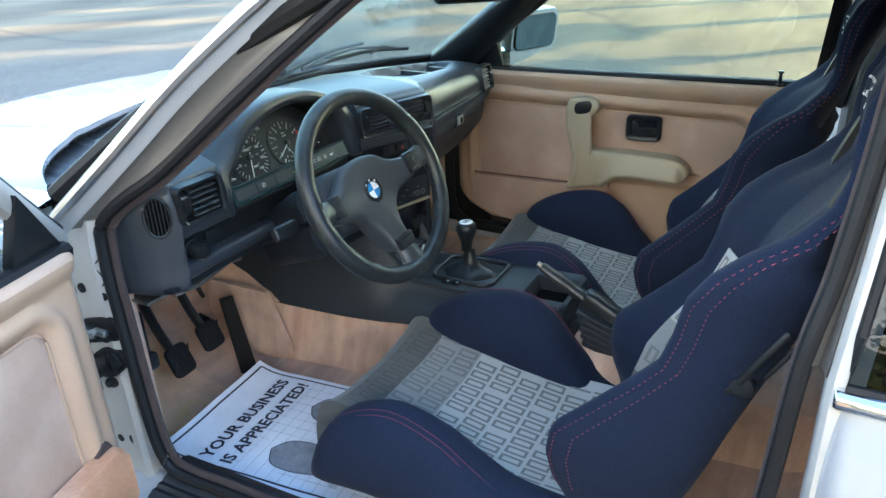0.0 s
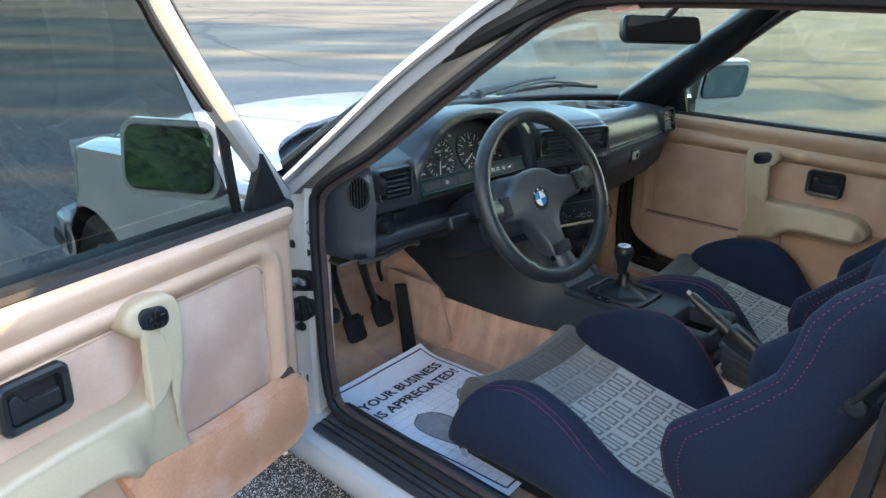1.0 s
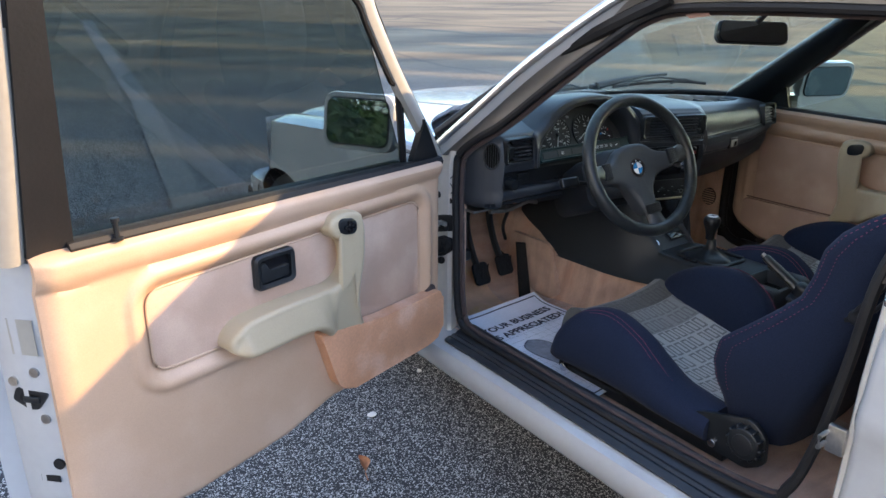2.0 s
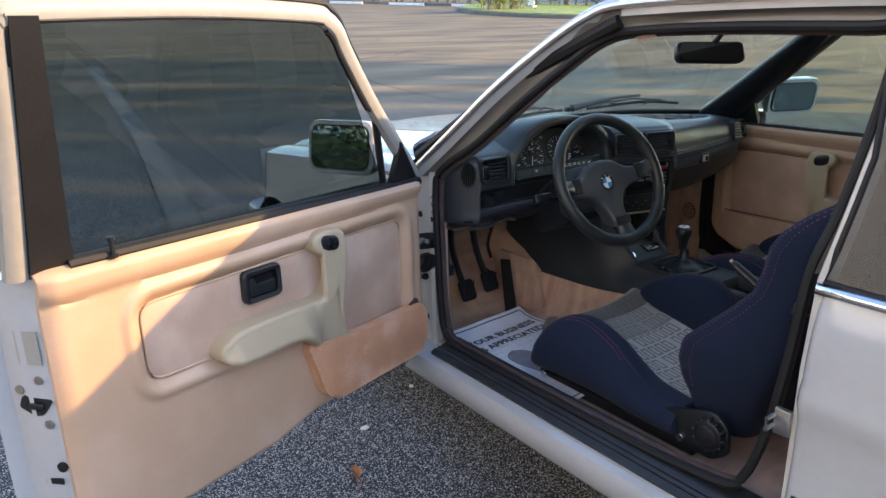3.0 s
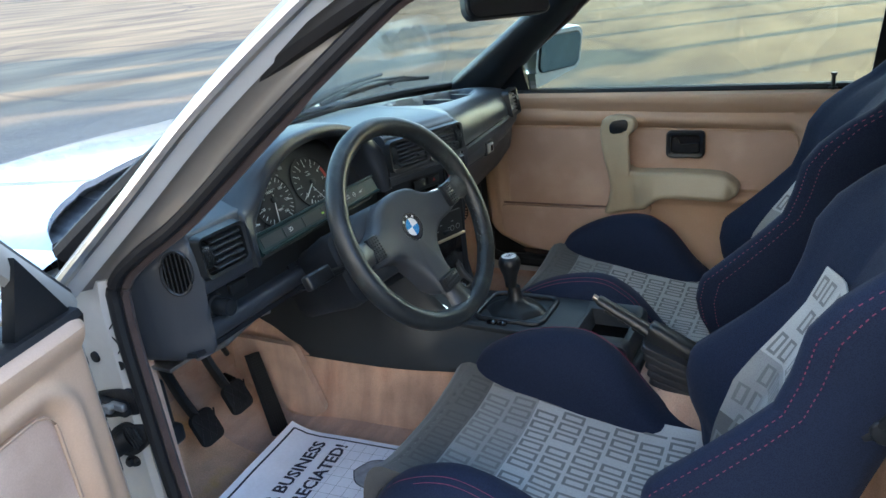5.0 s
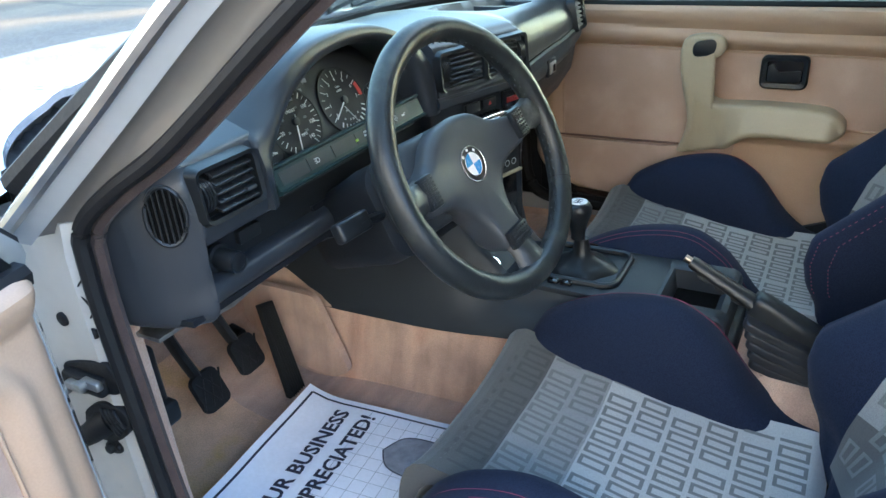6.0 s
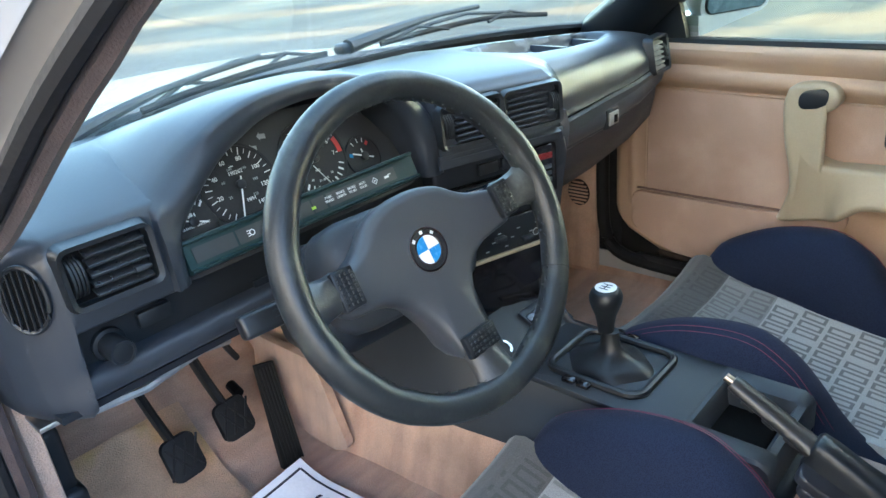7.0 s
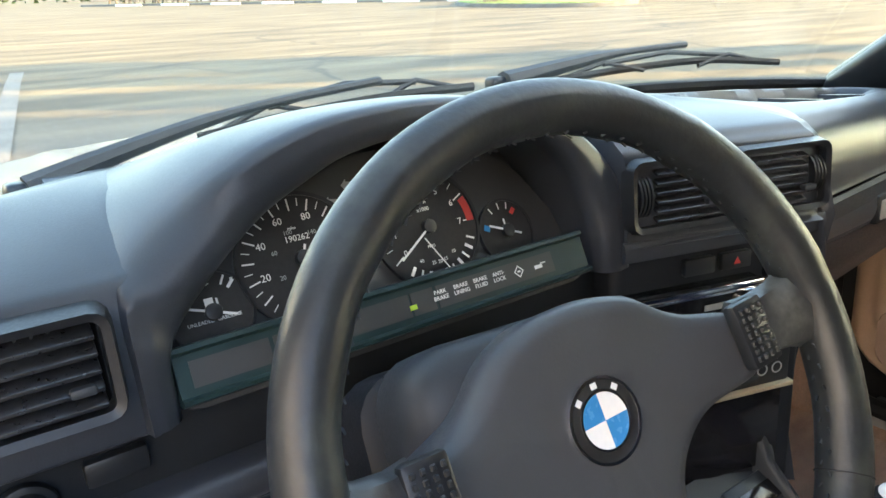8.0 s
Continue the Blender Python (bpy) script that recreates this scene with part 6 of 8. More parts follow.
pad_line = soft_outline([(-0.128, 0.012), (-0.080, 0.026), (-0.052, 0.052), (-0.020, 0.062), (0.020, 0.062), (0.052, 0.054), (0.080, 0.030), (0.128, 0.016), (0.130, -0.022), (0.074, -0.030), (0.046, -0.052), (0.028, -0.090), (0.025, -0.132), (-0.025, -0.132), (-0.028, -0.090), (-0.046, -0.052), (-0.074, -0.034), (-0.128, -0.026)], 0.022, 5)
DISH = -0.032
pad_rings = []
for z, grow in ((-0.040, 0.90), (-0.030, 0.96), (-0.006, 1.0), (0.0, 0.985), (0.007, 0.93), (0.010, 0.82), (0.011, 0.55), (0.012, 0.25), (0.012, 0.05)):
    pad_rings.append([WHEEL @ Vector((x * grow, y * grow, DISH + z + 0.020 * min(1, (math.hypot(x * grow, y * grow) / 0.13) ** 2))) for x, y in pad_line])
part("hub_pad", loft(pad_rings), pad_rubber, wheel, "matt black rubber hub pad", angle=50)
for a, wide in ((178, 0.042), (2, 0.042), (270, 0.046)):
    turn = WHEEL @ Matrix.Rotation(radians(a), 4, "Z")
    rows = []
    for d, w, z in ((0.118, wide, -0.012), (0.132, wide * 0.95, -0.008), (0.148, wide * 1.05, -0.004), (0.162, wide * 1.35, 0.0)):
        rows.append([turn @ Vector((d, y * w, z + h)) for y, h in ((-0.5, -0.006), (-0.42, 0.006), (0.0, 0.010), (0.42, 0.006), (0.5, -0.006), (0.3, -0.014), (-0.3, -0.014))])
    part("spoke", loft(rows), wheel_leather, wheel, angle=60)
    grid_m = turn @ Matrix.Translation((0.116, 0, -0.002))
    part("grip_block", box((0.026, wide, 0.010), (0, 0, -0.002), 0.003, m=grid_m), black_plastic, wheel, "knurled thumb block")
    tagged(part("knurling", joined(*[box((0.0030, 0.0034, 0.002), (-0.0085 + 0.0056 * i, -wide / 2 + 0.006 + (wide - 0.012) * j / 6, 0.0035), 0.0006, 1, m=grid_m) for i in range(4) for j in range(7)]), black_plastic, wheel), "fine knurling", kind="stuff")
emblem_m = WHEEL @ Matrix.Translation((0, -0.005, DISH + 0.012))
emblem = part("emblem", ring_band(0.0165, 0.0235, 0.0026, emblem_m, 48), dial_face, wheel, "round badge with blue and white quarters")
part("badge_rim", joined(ring_band(0.0228, 0.0245, 0.0036, emblem_m, 48), ring_band(0.0157, 0.0170, 0.0034, emblem_m, 48)), chrome, emblem)
for k in range(4):
    part("badge_quarter", ring_band(0.0003, 0.0158, 0.0028, emblem_m, 48, 90 * k, 90 * k + 90), white_print if k % 2 == 0 else blue_print, emblem)
part("badge_marks", joined(*[box((0.004, 0.0035, 0.0005), (0, 0.0198, 0.0028), m=emblem_m @ Matrix.Rotation(radians(a), 4, "Z")) for a in (42, 0, -42)]), white_print, emblem)
column = thing("steering_column", "black steering column shroud with two stalks", "steering column", CAR @ Vector((-0.307, 0.2, 0.68)))
shroud = []
for d, w, h, drop in ((-0.046, 0.070, 0.040, 0.0), (-0.050, 0.086, 0.052, 0.0), (-0.058, 0.095, 0.059, -0.001), (-0.074, 0.099, 0.062, -0.003), (-0.110, 0.099, 0.062, -0.006)):
    shroud.append([COLUMN @ Vector((x, y + drop, d)) for x, y in soft_rect(2 * w, 2 * h, 0.036, 5)])
part("shroud", loft(shroud), console_grey, column, "dark plastic column shroud", angle=50)
rear = []
for d, w, h, drop in ((-0.100, 0.094, 0.056, -0.014), (-0.108, 0.108, 0.066, -0.016), (-0.14, 0.112, 0.068, -0.018), (-0.20, 0.100, 0.062, -0.020), (-0.30, 0.070, 0.058, -0.022)):
    rear.append([COLUMN @ Vector((x, y + drop, d)) for x, y in soft_rect(2 * w, 2 * h, 0.030, 4)])
part("switch_housing", loft(rear), dash_lower, column, "dark housing of the column switches", angle=50)
part("indicator_stalk", joined(tube([COLUMN @ Vector(p) for p in ((-0.05, -0.020, -0.12), (-0.10, -0.014, -0.110), (-0.150, -0.008, -0.100))], 0.007, 8), box((0.056, 0.026, 0.018), (-0.166, -0.006, -0.098), 0.005, 3, m=COLUMN)), black_plastic, column, "black indicator stalk")
part("stalk_marks", joined(box((0.007, 0.0014, 0.0006), (-0.154, -0.001, -0.0888), m=COLUMN), box((0.007, 0.0014, 0.0006), (-0.154, -0.008, -0.0888), m=COLUMN)), console_grey, column)
part("wiper_stalk", joined(tube([COLUMN @ Vector(p) for p in ((0.05, -0.02, -0.12), (0.09, -0.018, -0.10))], 0.007, 8), box((0.055, 0.022, 0.014), (0.108, -0.014, -0.092), 0.005, 3, m=COLUMN @ Matrix.Rotation(radians(8), 4, "Z"))), black_plastic, column, "black wiper stalk")
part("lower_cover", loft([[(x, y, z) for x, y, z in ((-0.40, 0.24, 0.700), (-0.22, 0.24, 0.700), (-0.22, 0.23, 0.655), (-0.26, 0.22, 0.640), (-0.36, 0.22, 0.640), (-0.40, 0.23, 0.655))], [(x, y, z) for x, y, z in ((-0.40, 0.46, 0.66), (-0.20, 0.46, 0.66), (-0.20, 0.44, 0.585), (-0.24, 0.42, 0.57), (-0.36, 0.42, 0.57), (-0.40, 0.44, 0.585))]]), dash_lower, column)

# ---- pedals ----
def pedal(name, label, x, y, z, wide, tall, arm_x):
    p = thing(name, label, "pedal", CAR @ Vector((x, y, z - tall / 2)), "hanging pedals")
    m = axes((x, y, z), (1, 0.03, 0), (0, 0.42, 0.9))
    part("pad", prism(soft_rect(wide, tall, 0.014), 0.012, m, 0.003), black_rubber, p, "black ribbed rubber pad")
    part("tread", joined(*[box((0.004, tall * 0.80, 0.003), (0, 0, 0.012), 0.001, 1, m=m @ Matrix.Translation(((k - 2) * wide / 6, 0, 0)) @ Matrix.Rotation(radians(28 if k % 2 else -28), 4, "Z")) for k in range(5)]), black_rubber, p)
    part("arm", tube(smooth_line([(x, y + 0.012, z + 0.01), ((x + arm_x) / 2, y + 0.035, z + 0.10), (arm_x, y + 0.03, z + 0.20), (arm_x, y - 0.02, z + 0.34)], 5), 0.0165, 8, 0.45, around=(1, 0, 0)), black_plastic, p)


pedal("clutch_pedal", "black clutch pedal with a rubber pad", -0.438, 0.512, 0.330, 0.058, 0.072, -0.475)
pedal("brake_pedal", "black brake pedal with a rubber pad", -0.334, 0.522, 0.336, 0.060, 0.068, -0.375)
gas = thing("accelerator_pedal", "long black ribbed accelerator pedal", "pedal", CAR @ Vector((-0.245, 0.50, 0.23)))
gas_m = axes((-0.256, 0.515, 0.292), (1, 0.05, -0.06), (0.06, 0.26, 0.96))
part("plate", prism([(-0.026, -0.105), (0.020, -0.118), (0.024, 0.10), (-0.014, 0.108)], 0.010, gas_m, 0.003), black_rubber, gas)
for k in range(6):
    part("ridge", box((0.0034, 0.205, 0.004), (-0.0165 + 0.0066 * k + 0.002, -0.004, 0.011), 0.001, 1, m=gas_m), black_rubber, gas)
part("foot", box((0.056, 0.03, 0.03), (-0.004, -0.118, -0.002), 0.008, m=gas_m), black_rubber, gas)
part("stop_knob", tube([(-0.285, 0.60, 0.345), (-0.288, 0.57, 0.340)], 0.010, 10), black_rubber, gas)
part("rod", tube(smooth_line([(-0.26, 0.60, 0.39), (-0.29, 0.58, 0.45), (-0.33, 0.50, 0.55)], 5), 0.006, 8), black_plastic, gas)
rest = thing("side_board", "beige carpeted panel beside the accelerator", "trim panel", CAR @ Vector((-0.19, 0.5, 0.24)))
part("board", prism(soft_outline([(0.40, 0.215), (0.36, 0.24), (0.42, 0.40), (0.60, 0.40), (0.62, 0.30), (0.52, 0.225)], 0.012), 0.016, Matrix.Translation((-0.200, 0.035, 0)) @ Matrix(((0, 0, 1, 0), (1, 0, 0, 0), (0, 1, 0, 0), (0, 0, 0, 1))), 0.004), carpet, rest)


# ---- seats ----
def word_blocks(width, height):
    """A woven mark as six alike hollow blocks in a row: corners x0, y0, x1, y1 of their bars."""
    out = []
    cell = width / 6
    for k in range(6):
        x0, x1 = -width / 2 + cell * k + cell * 0.12, -width / 2 + cell * (k + 1) - cell * 0.12
        y0, y1, t = -height / 2, height / 2, height * 0.13
        out += [(x0, y0, x0 + t, y1), (x1 - t, y0, x1, y1), (x0 + t, y1 - t, x1 - t, y1), (x0 + t, y0, x1 - t, y0 + t)]
    return out


def cushion_z(x, y, half=0.165):
    """Height of the seat's centre panel, x from its middle."""
    z = between([(-0.42, 0.322), (-0.34, 0.326), (-0.22, 0.342), (-0.08, 0.366), (0.0, 0.384), (0.030, 0.388), (0.048, 0.381), (0.060, 0.368), (0.070, 0.346), (0.077, 0.318), (0.080, 0.280)], y)[0]
    return z + 0.018 * (abs(x) / half) ** 3 + 0.004 * noise.noise(Vector((x * 9, y * 9, 2)))


def back_axis(z):
    return -0.470 - 0.36 * (z - 0.36) - 0.05 * (z - 0.36) ** 2


BACK = [(0.300, 0.170, 0.030, 0.01), (0.340, 0.188, 0.042, 0.01), (0.370, 0.196, 0.058, 0.01), (0.410, 0.205, 0.092, 0.005), (0.455, 0.210, 0.117, 0.0), (0.500, 0.210, 0.126, 0.0), (0.550, 0.206, 0.092, 0.0), (0.600, 0.203, 0.060, -0.005), (0.645, 0.201, 0.036, -0.008), (0.690, 0.201, 0.038, -0.010), (0.745, 0.205, 0.048, -0.014), (0.785, 0.209, 0.038, -0.018), (0.820, 0.208, 0.014, -0.030), (0.850, 0.205, -0.020, -0.042), (0.885, 0.190, -0.040, -0.055), (0.915, 0.162, -0.040, -0.048), (0.950, 0.140, -0.026, -0.026), (0.990, 0.128, -0.014, -0.010), (1.030, 0.116, -0.014, -0.012), (1.055, 0.095, -0.026, -0.022), (1.066, 0.060, -0.045, -0.04)]


def back_ring(z):
    """One level cut through the backrest, x from the seat's middle: forward edge, then round the back."""
    w, wing, core = between(BACK, z)
    y = back_axis(z)
    lip = min(0.075, w * 0.36)
    thick = 0.108 if z < 0.80 else 0.085
    front = [(-w + 0.004, wing - 0.022), (-w + 0.012, wing - 0.004), (-w + lip * 0.45, wing), (-w + lip * 0.85, wing - 0.022), (-w + lip * 1.25, (wing + core) / 2 - 0.008), (-w + lip * 1.9, core - 0.004), (-w * 0.25, core - 0.008), (0, core - 0.010)]
    back = [(w * 0.3, -thick), (w * 0.75, -thick + 0.006), (w * 0.97, -thick + 0.035)]
    half = front + [(-x, q) for x, q in front[-2::-1]]
    ring = half + [(x, q) for x, q in reversed(back)] + [(0, -thick - 0.006)] + [(-x, q) for x, q in back]
    return [Vector((x, y + q, z)) for x, q in ring]


ROLL_OUTER = [(-0.43, 0.350), (-0.33, 0.366), (-0.27, 0.402), (-0.215, 0.440), (-0.13, 0.466), (-0.05, 0.444), (0.0, 0.405), (0.030, 0.362), (0.036, 0.340)]
ROLL_INNER = [(-0.43, 0.318), (-0.38, 0.330), (-0.33, 0.372), (-0.285, 0.432), (-0.25, 0.468), (-0.19, 0.495), (-0.09, 0.480), (0.0, 0.434), (0.030, 0.392), (0.042, 0.345)]


ROLL_OUTER, ROLL_INNER = [[(q.x, q.y) for q in smooth_line([(y, z, 0) for y, z in roll], 5)] for roll in (ROLL_OUTER, ROLL_INNER)]


def bolster(side, profile):
    """A side roll of the cushion: its crest's height along the seat."""
    rings = []
    y1, y0 = profile[0][0], profile[-1][0]
    for k in range(33):
        t = k / 32
        y = y0 + (y1 - y0) * t
        end = math.sin(min(1, 0.15 + t / 0.10) * math.pi / 2) ** 0.5
        top = between(profile, y)[0]
        low = 0.284 + 0.0 * t
        mid = (top + low) / 2
        hh, w = (top - low) / 2, 0.060 * (0.45 + 0.55 * end)
        cx = side * (0.205 - 0.006 * t)
        ring = []
        for j in range(22):
            a = 2 * math.pi * j / 22
            c, s = math.cos(a), math.sin(a)
            px = w * math.copysign(abs(c) ** 0.8, c)
            pz = hh * math.copysign(abs(s) ** 0.8, s)
            ring.append(Vector((cx + side * px * (1.0 - 0.25 * s), y, mid + pz)))
        rings.append(ring)
    return loft(rings)


def bucket_seat(name, label, cx, dy, driver):
    seat = thing(name, label, "car seat", CAR @ Vector((cx, -0.2 + dy, 0.23)), "front bucket seats")
    move = Matrix.Translation((cx, dy, 0))

    def put(part_name, bm, material, parent=seat, text="", angle=60):
        bm.transform(move)
        return part(part_name, bm, material, parent, text, angle=angle)

    # centre panel in bands of dark, middle and light grey
    bands = [(0.080, -0.032, grey_dark), (-0.032, -0.128, grey_middle), (-0.128, -0.200, grey_light), (-0.200, -0.42, grey_light)]
    for y0, y1, cloth in bands:
        put("cushion_band", sheet(lambda u, v: (u, y0 + (y1 - y0) * v, cushion_z(u, y0 + (y1 - y0) * v)), span(-0.172, 0.172, 22), span(0, 1, 14 if y0 < 0.07 else 44), 0.03, (0, -0.6, -1)), cloth, text="grey woven seat cloth")
    for rows, thread in ((range(-1, 1), word_dark), (range(1, 3), word_faint), (range(3, 9), word_middle)):
        bm = bmesh.new()
        for row in rows:
            y = -0.008 - 0.048 * row
            for w in (-1, 0, 1):
                shift = (0.040 if row % 2 else -0.040) + w * 0.178
                for x0, y0, x1, y1 in word_blocks(0.165, 0.041):
                    if abs(shift - x0) > 0.150 or abs(shift - x1) > 0.150:
                        continue
                    quad = [(shift - x0, y - y0), (shift - x1, y - y0), (shift - x1, y - y1), (shift - x0, y - y1)]
                    bm.faces.new([bm.verts.new((px, py, cushion_z(px, py) + 0.0012)) for px, py in quad])
        tagged(put("woven_pattern", bm, thread), "rows of darker woven blocks in the cloth", kind="stuff")
    put("cushion_base", box((0.38, 0.46, 0.05), (0, -0.19, 0.292), 0.02, 3), navy_cloth)
    outer, inner = (ROLL_OUTER, ROLL_INNER) if driver else (ROLL_INNER, ROLL_INNER)
    for s, profile in ((-1, outer), (1, inner)):
        roll = put("side_bolster", bolster(s, profile), navy_cloth, text="dark blue padded side bolster", angle=80)
        for off in (0.0, 0.009):
            line = []
            for t in span(0.02, 0.80, 30):
                y = 0.030 - 0.44 * t
                line.append((s * (0.219 + off), y, between(profile, y)[0] - 0.0028 - 0.55 * off))
            put("red_stitching", tube(line, 0.0005, 4), red_thread, roll, "red double stitching")

    # backrest
    levels = span(0.300, 1.066, 60)
    rings = [smooth_line(back_ring(z) + back_ring(z)[:1], 2)[:-1] for z in levels]
    put("backrest", loft(rings), navy_cloth, text="dark blue winged backrest")

    def front_y(x, z):
        """The backrest's front at x from the middle."""
        ring = back_ring(z)[:15]
        for p, q in zip(ring, ring[1:]):
            if p.x <= x <= q.x:
                return p.y + (q.y - p.y) * (x - p.x) / max(1e-6, q.x - p.x)
        return ring[7].y

    for z0, z1, cloth in ((0.345, 0.44, grey_dark), (0.44, 0.56, grey_middle), (0.56, 0.705, grey_light)):
        put("back_band", sheet(lambda u, v: (u, front_y(u, z0 + (z1 - z0) * v) + 0.0075, z0 + (z1 - z0) * v), span(-0.104, 0.104, 16), span(0, 1, 10), 0.002, (0, 1, 0)), cloth, text="grey woven seat cloth")
    bm = bmesh.new()
    for row in range(7):
        z = 0.39 + 0.048 * row
        for w in (-1, 0, 1):
            shift = (0.020 if row % 2 else -0.020) + w * 0.14
            for x0, y0, x1, y1 in word_blocks(0.125, 0.034):
                if abs(shift + x0) > 0.098 or abs(shift + x1) > 0.098:
                    continue
                quad = [(shift + x0, z + y0), (shift + x1, z + y0), (shift + x1, z + y1), (shift + x0, z + y1)]
                bm.faces.new([bm.verts.new((px, front_y(px, pz) + 0.0105, pz)) for px, pz in quad])
    tagged(put("woven_pattern", bm, word_middle), "rows of darker woven blocks in the cloth", kind="stuff")
    for s in (-1, 1):
        # two rows of stitches along the wing's outer edge
        for row in range(2):
            line = []
            for z in span(0.40, 1.04, 170):
                ring = back_ring(z)
                edge, ahead, behind = (ring[0], ring[1], ring[-1]) if s < 0 else (ring[14], ring[13], ring[15])
                at = edge.lerp(behind, 0.10) if row == 0 else edge.lerp(ahead, 0.55)
                line.append(at + Vector((s * 0.0016, 0.0010 * row, 0)))
            tagged(put("red_stitching", joined(*[tube([line[k], line[k].lerp(line[k + 1], 0.85)], 0.0007, 4) for k in range(0, len(line) - 1, 2)]), red_thread, seat), "row of red stitches", kind="stuff")
        z = 0.885
        m = axes((s * 0.105, front_y(s * 0.105, z) + 0.004, z), (1, 0, 0), (0, -0.36, 0.93))
        put("belt_slot", joined(prism(soft_outline([(-0.018, -0.050), (0.014, -0.040), (0.022, 0.050), (-0.010, 0.046)], 0.012), 0.006, m @ Matrix.Translation((0, 0, 0)), 0.002), prism(soft_outline([(-0.018, -0.050), (0.014, -0.040), (0.022, 0.050), (-0.010, 0.046)], 0.012), 0.006, m @ Matrix.Translation((0, 0, -0.006)))), black_plastic, seat, "black belt guide")
    head = bmesh.new()
    for x0, y0, x1, y1 in word_blocks(0.095, 0.026):
        quad = [(x0, 0.985 + y0), (x1, 0.985 + y0), (x1, 0.985 + y1), (x0, 0.985 + y1)]
        head.faces.new([head.verts.new((px, front_y(px, pz) + 0.0012, pz)) for px, pz in quad])
    put("head_badge", head, white_print, seat, "white embroidered badge shapes")

    # recliner, tilt lever and rails
    for s in ((-1, 1) if driver else (-1, 1)):
        m = axes((s * 0.232, 0, 0), (0, -1 if s < 0 else 1, 0), (0, 0, 1))
        fl = 1 if s < 0 else -1
        plate = soft_outline([(fl * 0.335, 0.318), (fl * 0.42, 0.352), (fl * 0.52, 0.385), (fl * 0.555, 0.36), (fl * 0.560, 0.30), (fl * 0.52, 0.272), (fl * 0.44, 0.276), (fl * 0.35, 0.296)], 0.014)
        hinge = put("recliner_plate", prism(plate, 0.010, m, 0.003), black_plastic, seat, "black recliner cover")
        km = axes((s * 0.240, -0.518, 0.335), (0, -1 if s < 0 else 1, 0), (0, 0, 1))
        knob_wheel = put("recliner_wheel", disc(0.034, 0.020, km, 32, 0.004), black_plastic, seat, "ridged black recliner wheel")
        for k in range(12):
            put("ridge", box((0.010, 0.006, 0.018), (0.034, 0, 0.010), 0.002, 1, m=km @ Matrix.Rotation(2 * math.pi * k / 12, 4, "Z")), black_plastic, knob_wheel)
        put("wheel_cap", disc(0.022, 0.003, km @ Matrix.Translation((0, 0, 0.020)), 24, 0.001), sill_black, hinge)
        put("bolt", disc(0.009, 0.006, axes((s * 0.243, -0.445, 0.292), (0, -1 if s < 0 else 1, 0), (0, 0, 1)), 12, 0.001), chrome, hinge)
        put("tilt_lever", joined(disc(0.016, 0.014, axes((s * 0.186, -0.650, 0.645), (0, -1 if s < 0 else 1, 0), (0, 0, 1)), 16, 0.004), box((0.010, 0.011, 0.100), (0, 0, 0), 0.004, m=Matrix.Translation((s * 0.196, -0.668, 0.692)) @ Matrix.Rotation(radians(30), 4, "X")), box((0.008, 0.007, 0.072), (0, 0, 0), 0.003, m=Matrix.Translation((s * 0.194, -0.690, 0.694)) @ Matrix.Rotation(radians(30), 4, "X")), box((0.008, 0.012, 0.030), (0, 0, 0), 0.003, m=Matrix.Translation((s * 0.193, -0.640, 0.640)) @ Matrix.Rotation(radians(55), 4, "X"))), black_plastic, seat, "black backrest release lever")
        put("rail", box((0.034, 0.50, 0.030), (s * 0.185, -0.20, 0.242), 0.004), black_plastic, seat, "black steel seat rail")
    put("rail_end", disc(0.011, 0.01, axes((-0.208, 0.02, 0.252), (0, -1, 0), (0, 0, 1)), 14, 0.002), chrome, seat)
    return seat


bucket_seat("driver_seat", "dark blue bucket seat with grey woven centre and red stitching", -0.335, 0.0, True)
bucket_seat("passenger_seat", "matching dark blue bucket seat with grey woven centre", 0.335, 0.03, False)

# ---- paper mat ----
mat_pose = Matrix.Translation((-0.432, 0.150, 0.2365)) @ Matrix.Rotation(radians(4.5), 4, "Z")
paper_mat = thing("paper_mat", "white printed paper floor mat lying in the footwell", "floor mat", CAR @ Vector((-0.432, 0.150, 0.236)))


def mat_z(x, y):
    return 0.0055 + 0.003 * noise.noise(Vector((x * 8, y * 8, 7))) + 0.012 * max(0, (y - 0.19) / 0.06) ** 2


def on_mat(bm, lift):
    for v in bm.verts:
        v.co.z = mat_z(v.co.x, v.co.y) + lift + v.co.z
    bm.transform(mat_pose)
    return bm


def flat_strip(points, width, closed=False):
    bm = bmesh.new()
    pts = [Vector((x, y, 0)) for x, y in points]
    count = len(pts)
    rows = []
    for i, q in enumerate(pts):
        a = pts[i - 1] if closed or i else pts[0]
        b = pts[(i + 1) % count] if closed or i < count - 1 else pts[-1]
        side = (b - a).normalized().cross(Vector((0, 0, 1))) * width / 2
        rows.append((bm.verts.new(q + side), bm.verts.new(q - side)))
    for i in range(count if closed else count - 1):
        a, b = rows[i], rows[(i + 1) % count]
        bm.faces.new((a[0], a[1], b[1], b[0]))
    return bm


part("sheet", on_mat(sheet(lambda u, v: (u, v, 0), span(-0.172, 0.172, 24), span(-0.262, 0.262, 34), 0.0008, (0, 0, -1)), 0.0), paper, paper_mat)
edge = []
for (x0, y0), (x1, y1) in zip([(-0.158, -0.248), (0.158, -0.248), (0.158, 0.248), (-0.158, 0.248)], [(0.158, -0.248), (0.158, 0.248), (-0.158, 0.248), (-0.158, -0.248)]):
    edge.append(flat_strip([(x0 + (x1 - x0) * k / 16, y0 + (y1 - y0) * k / 16) for k in range(17)], 0.004))
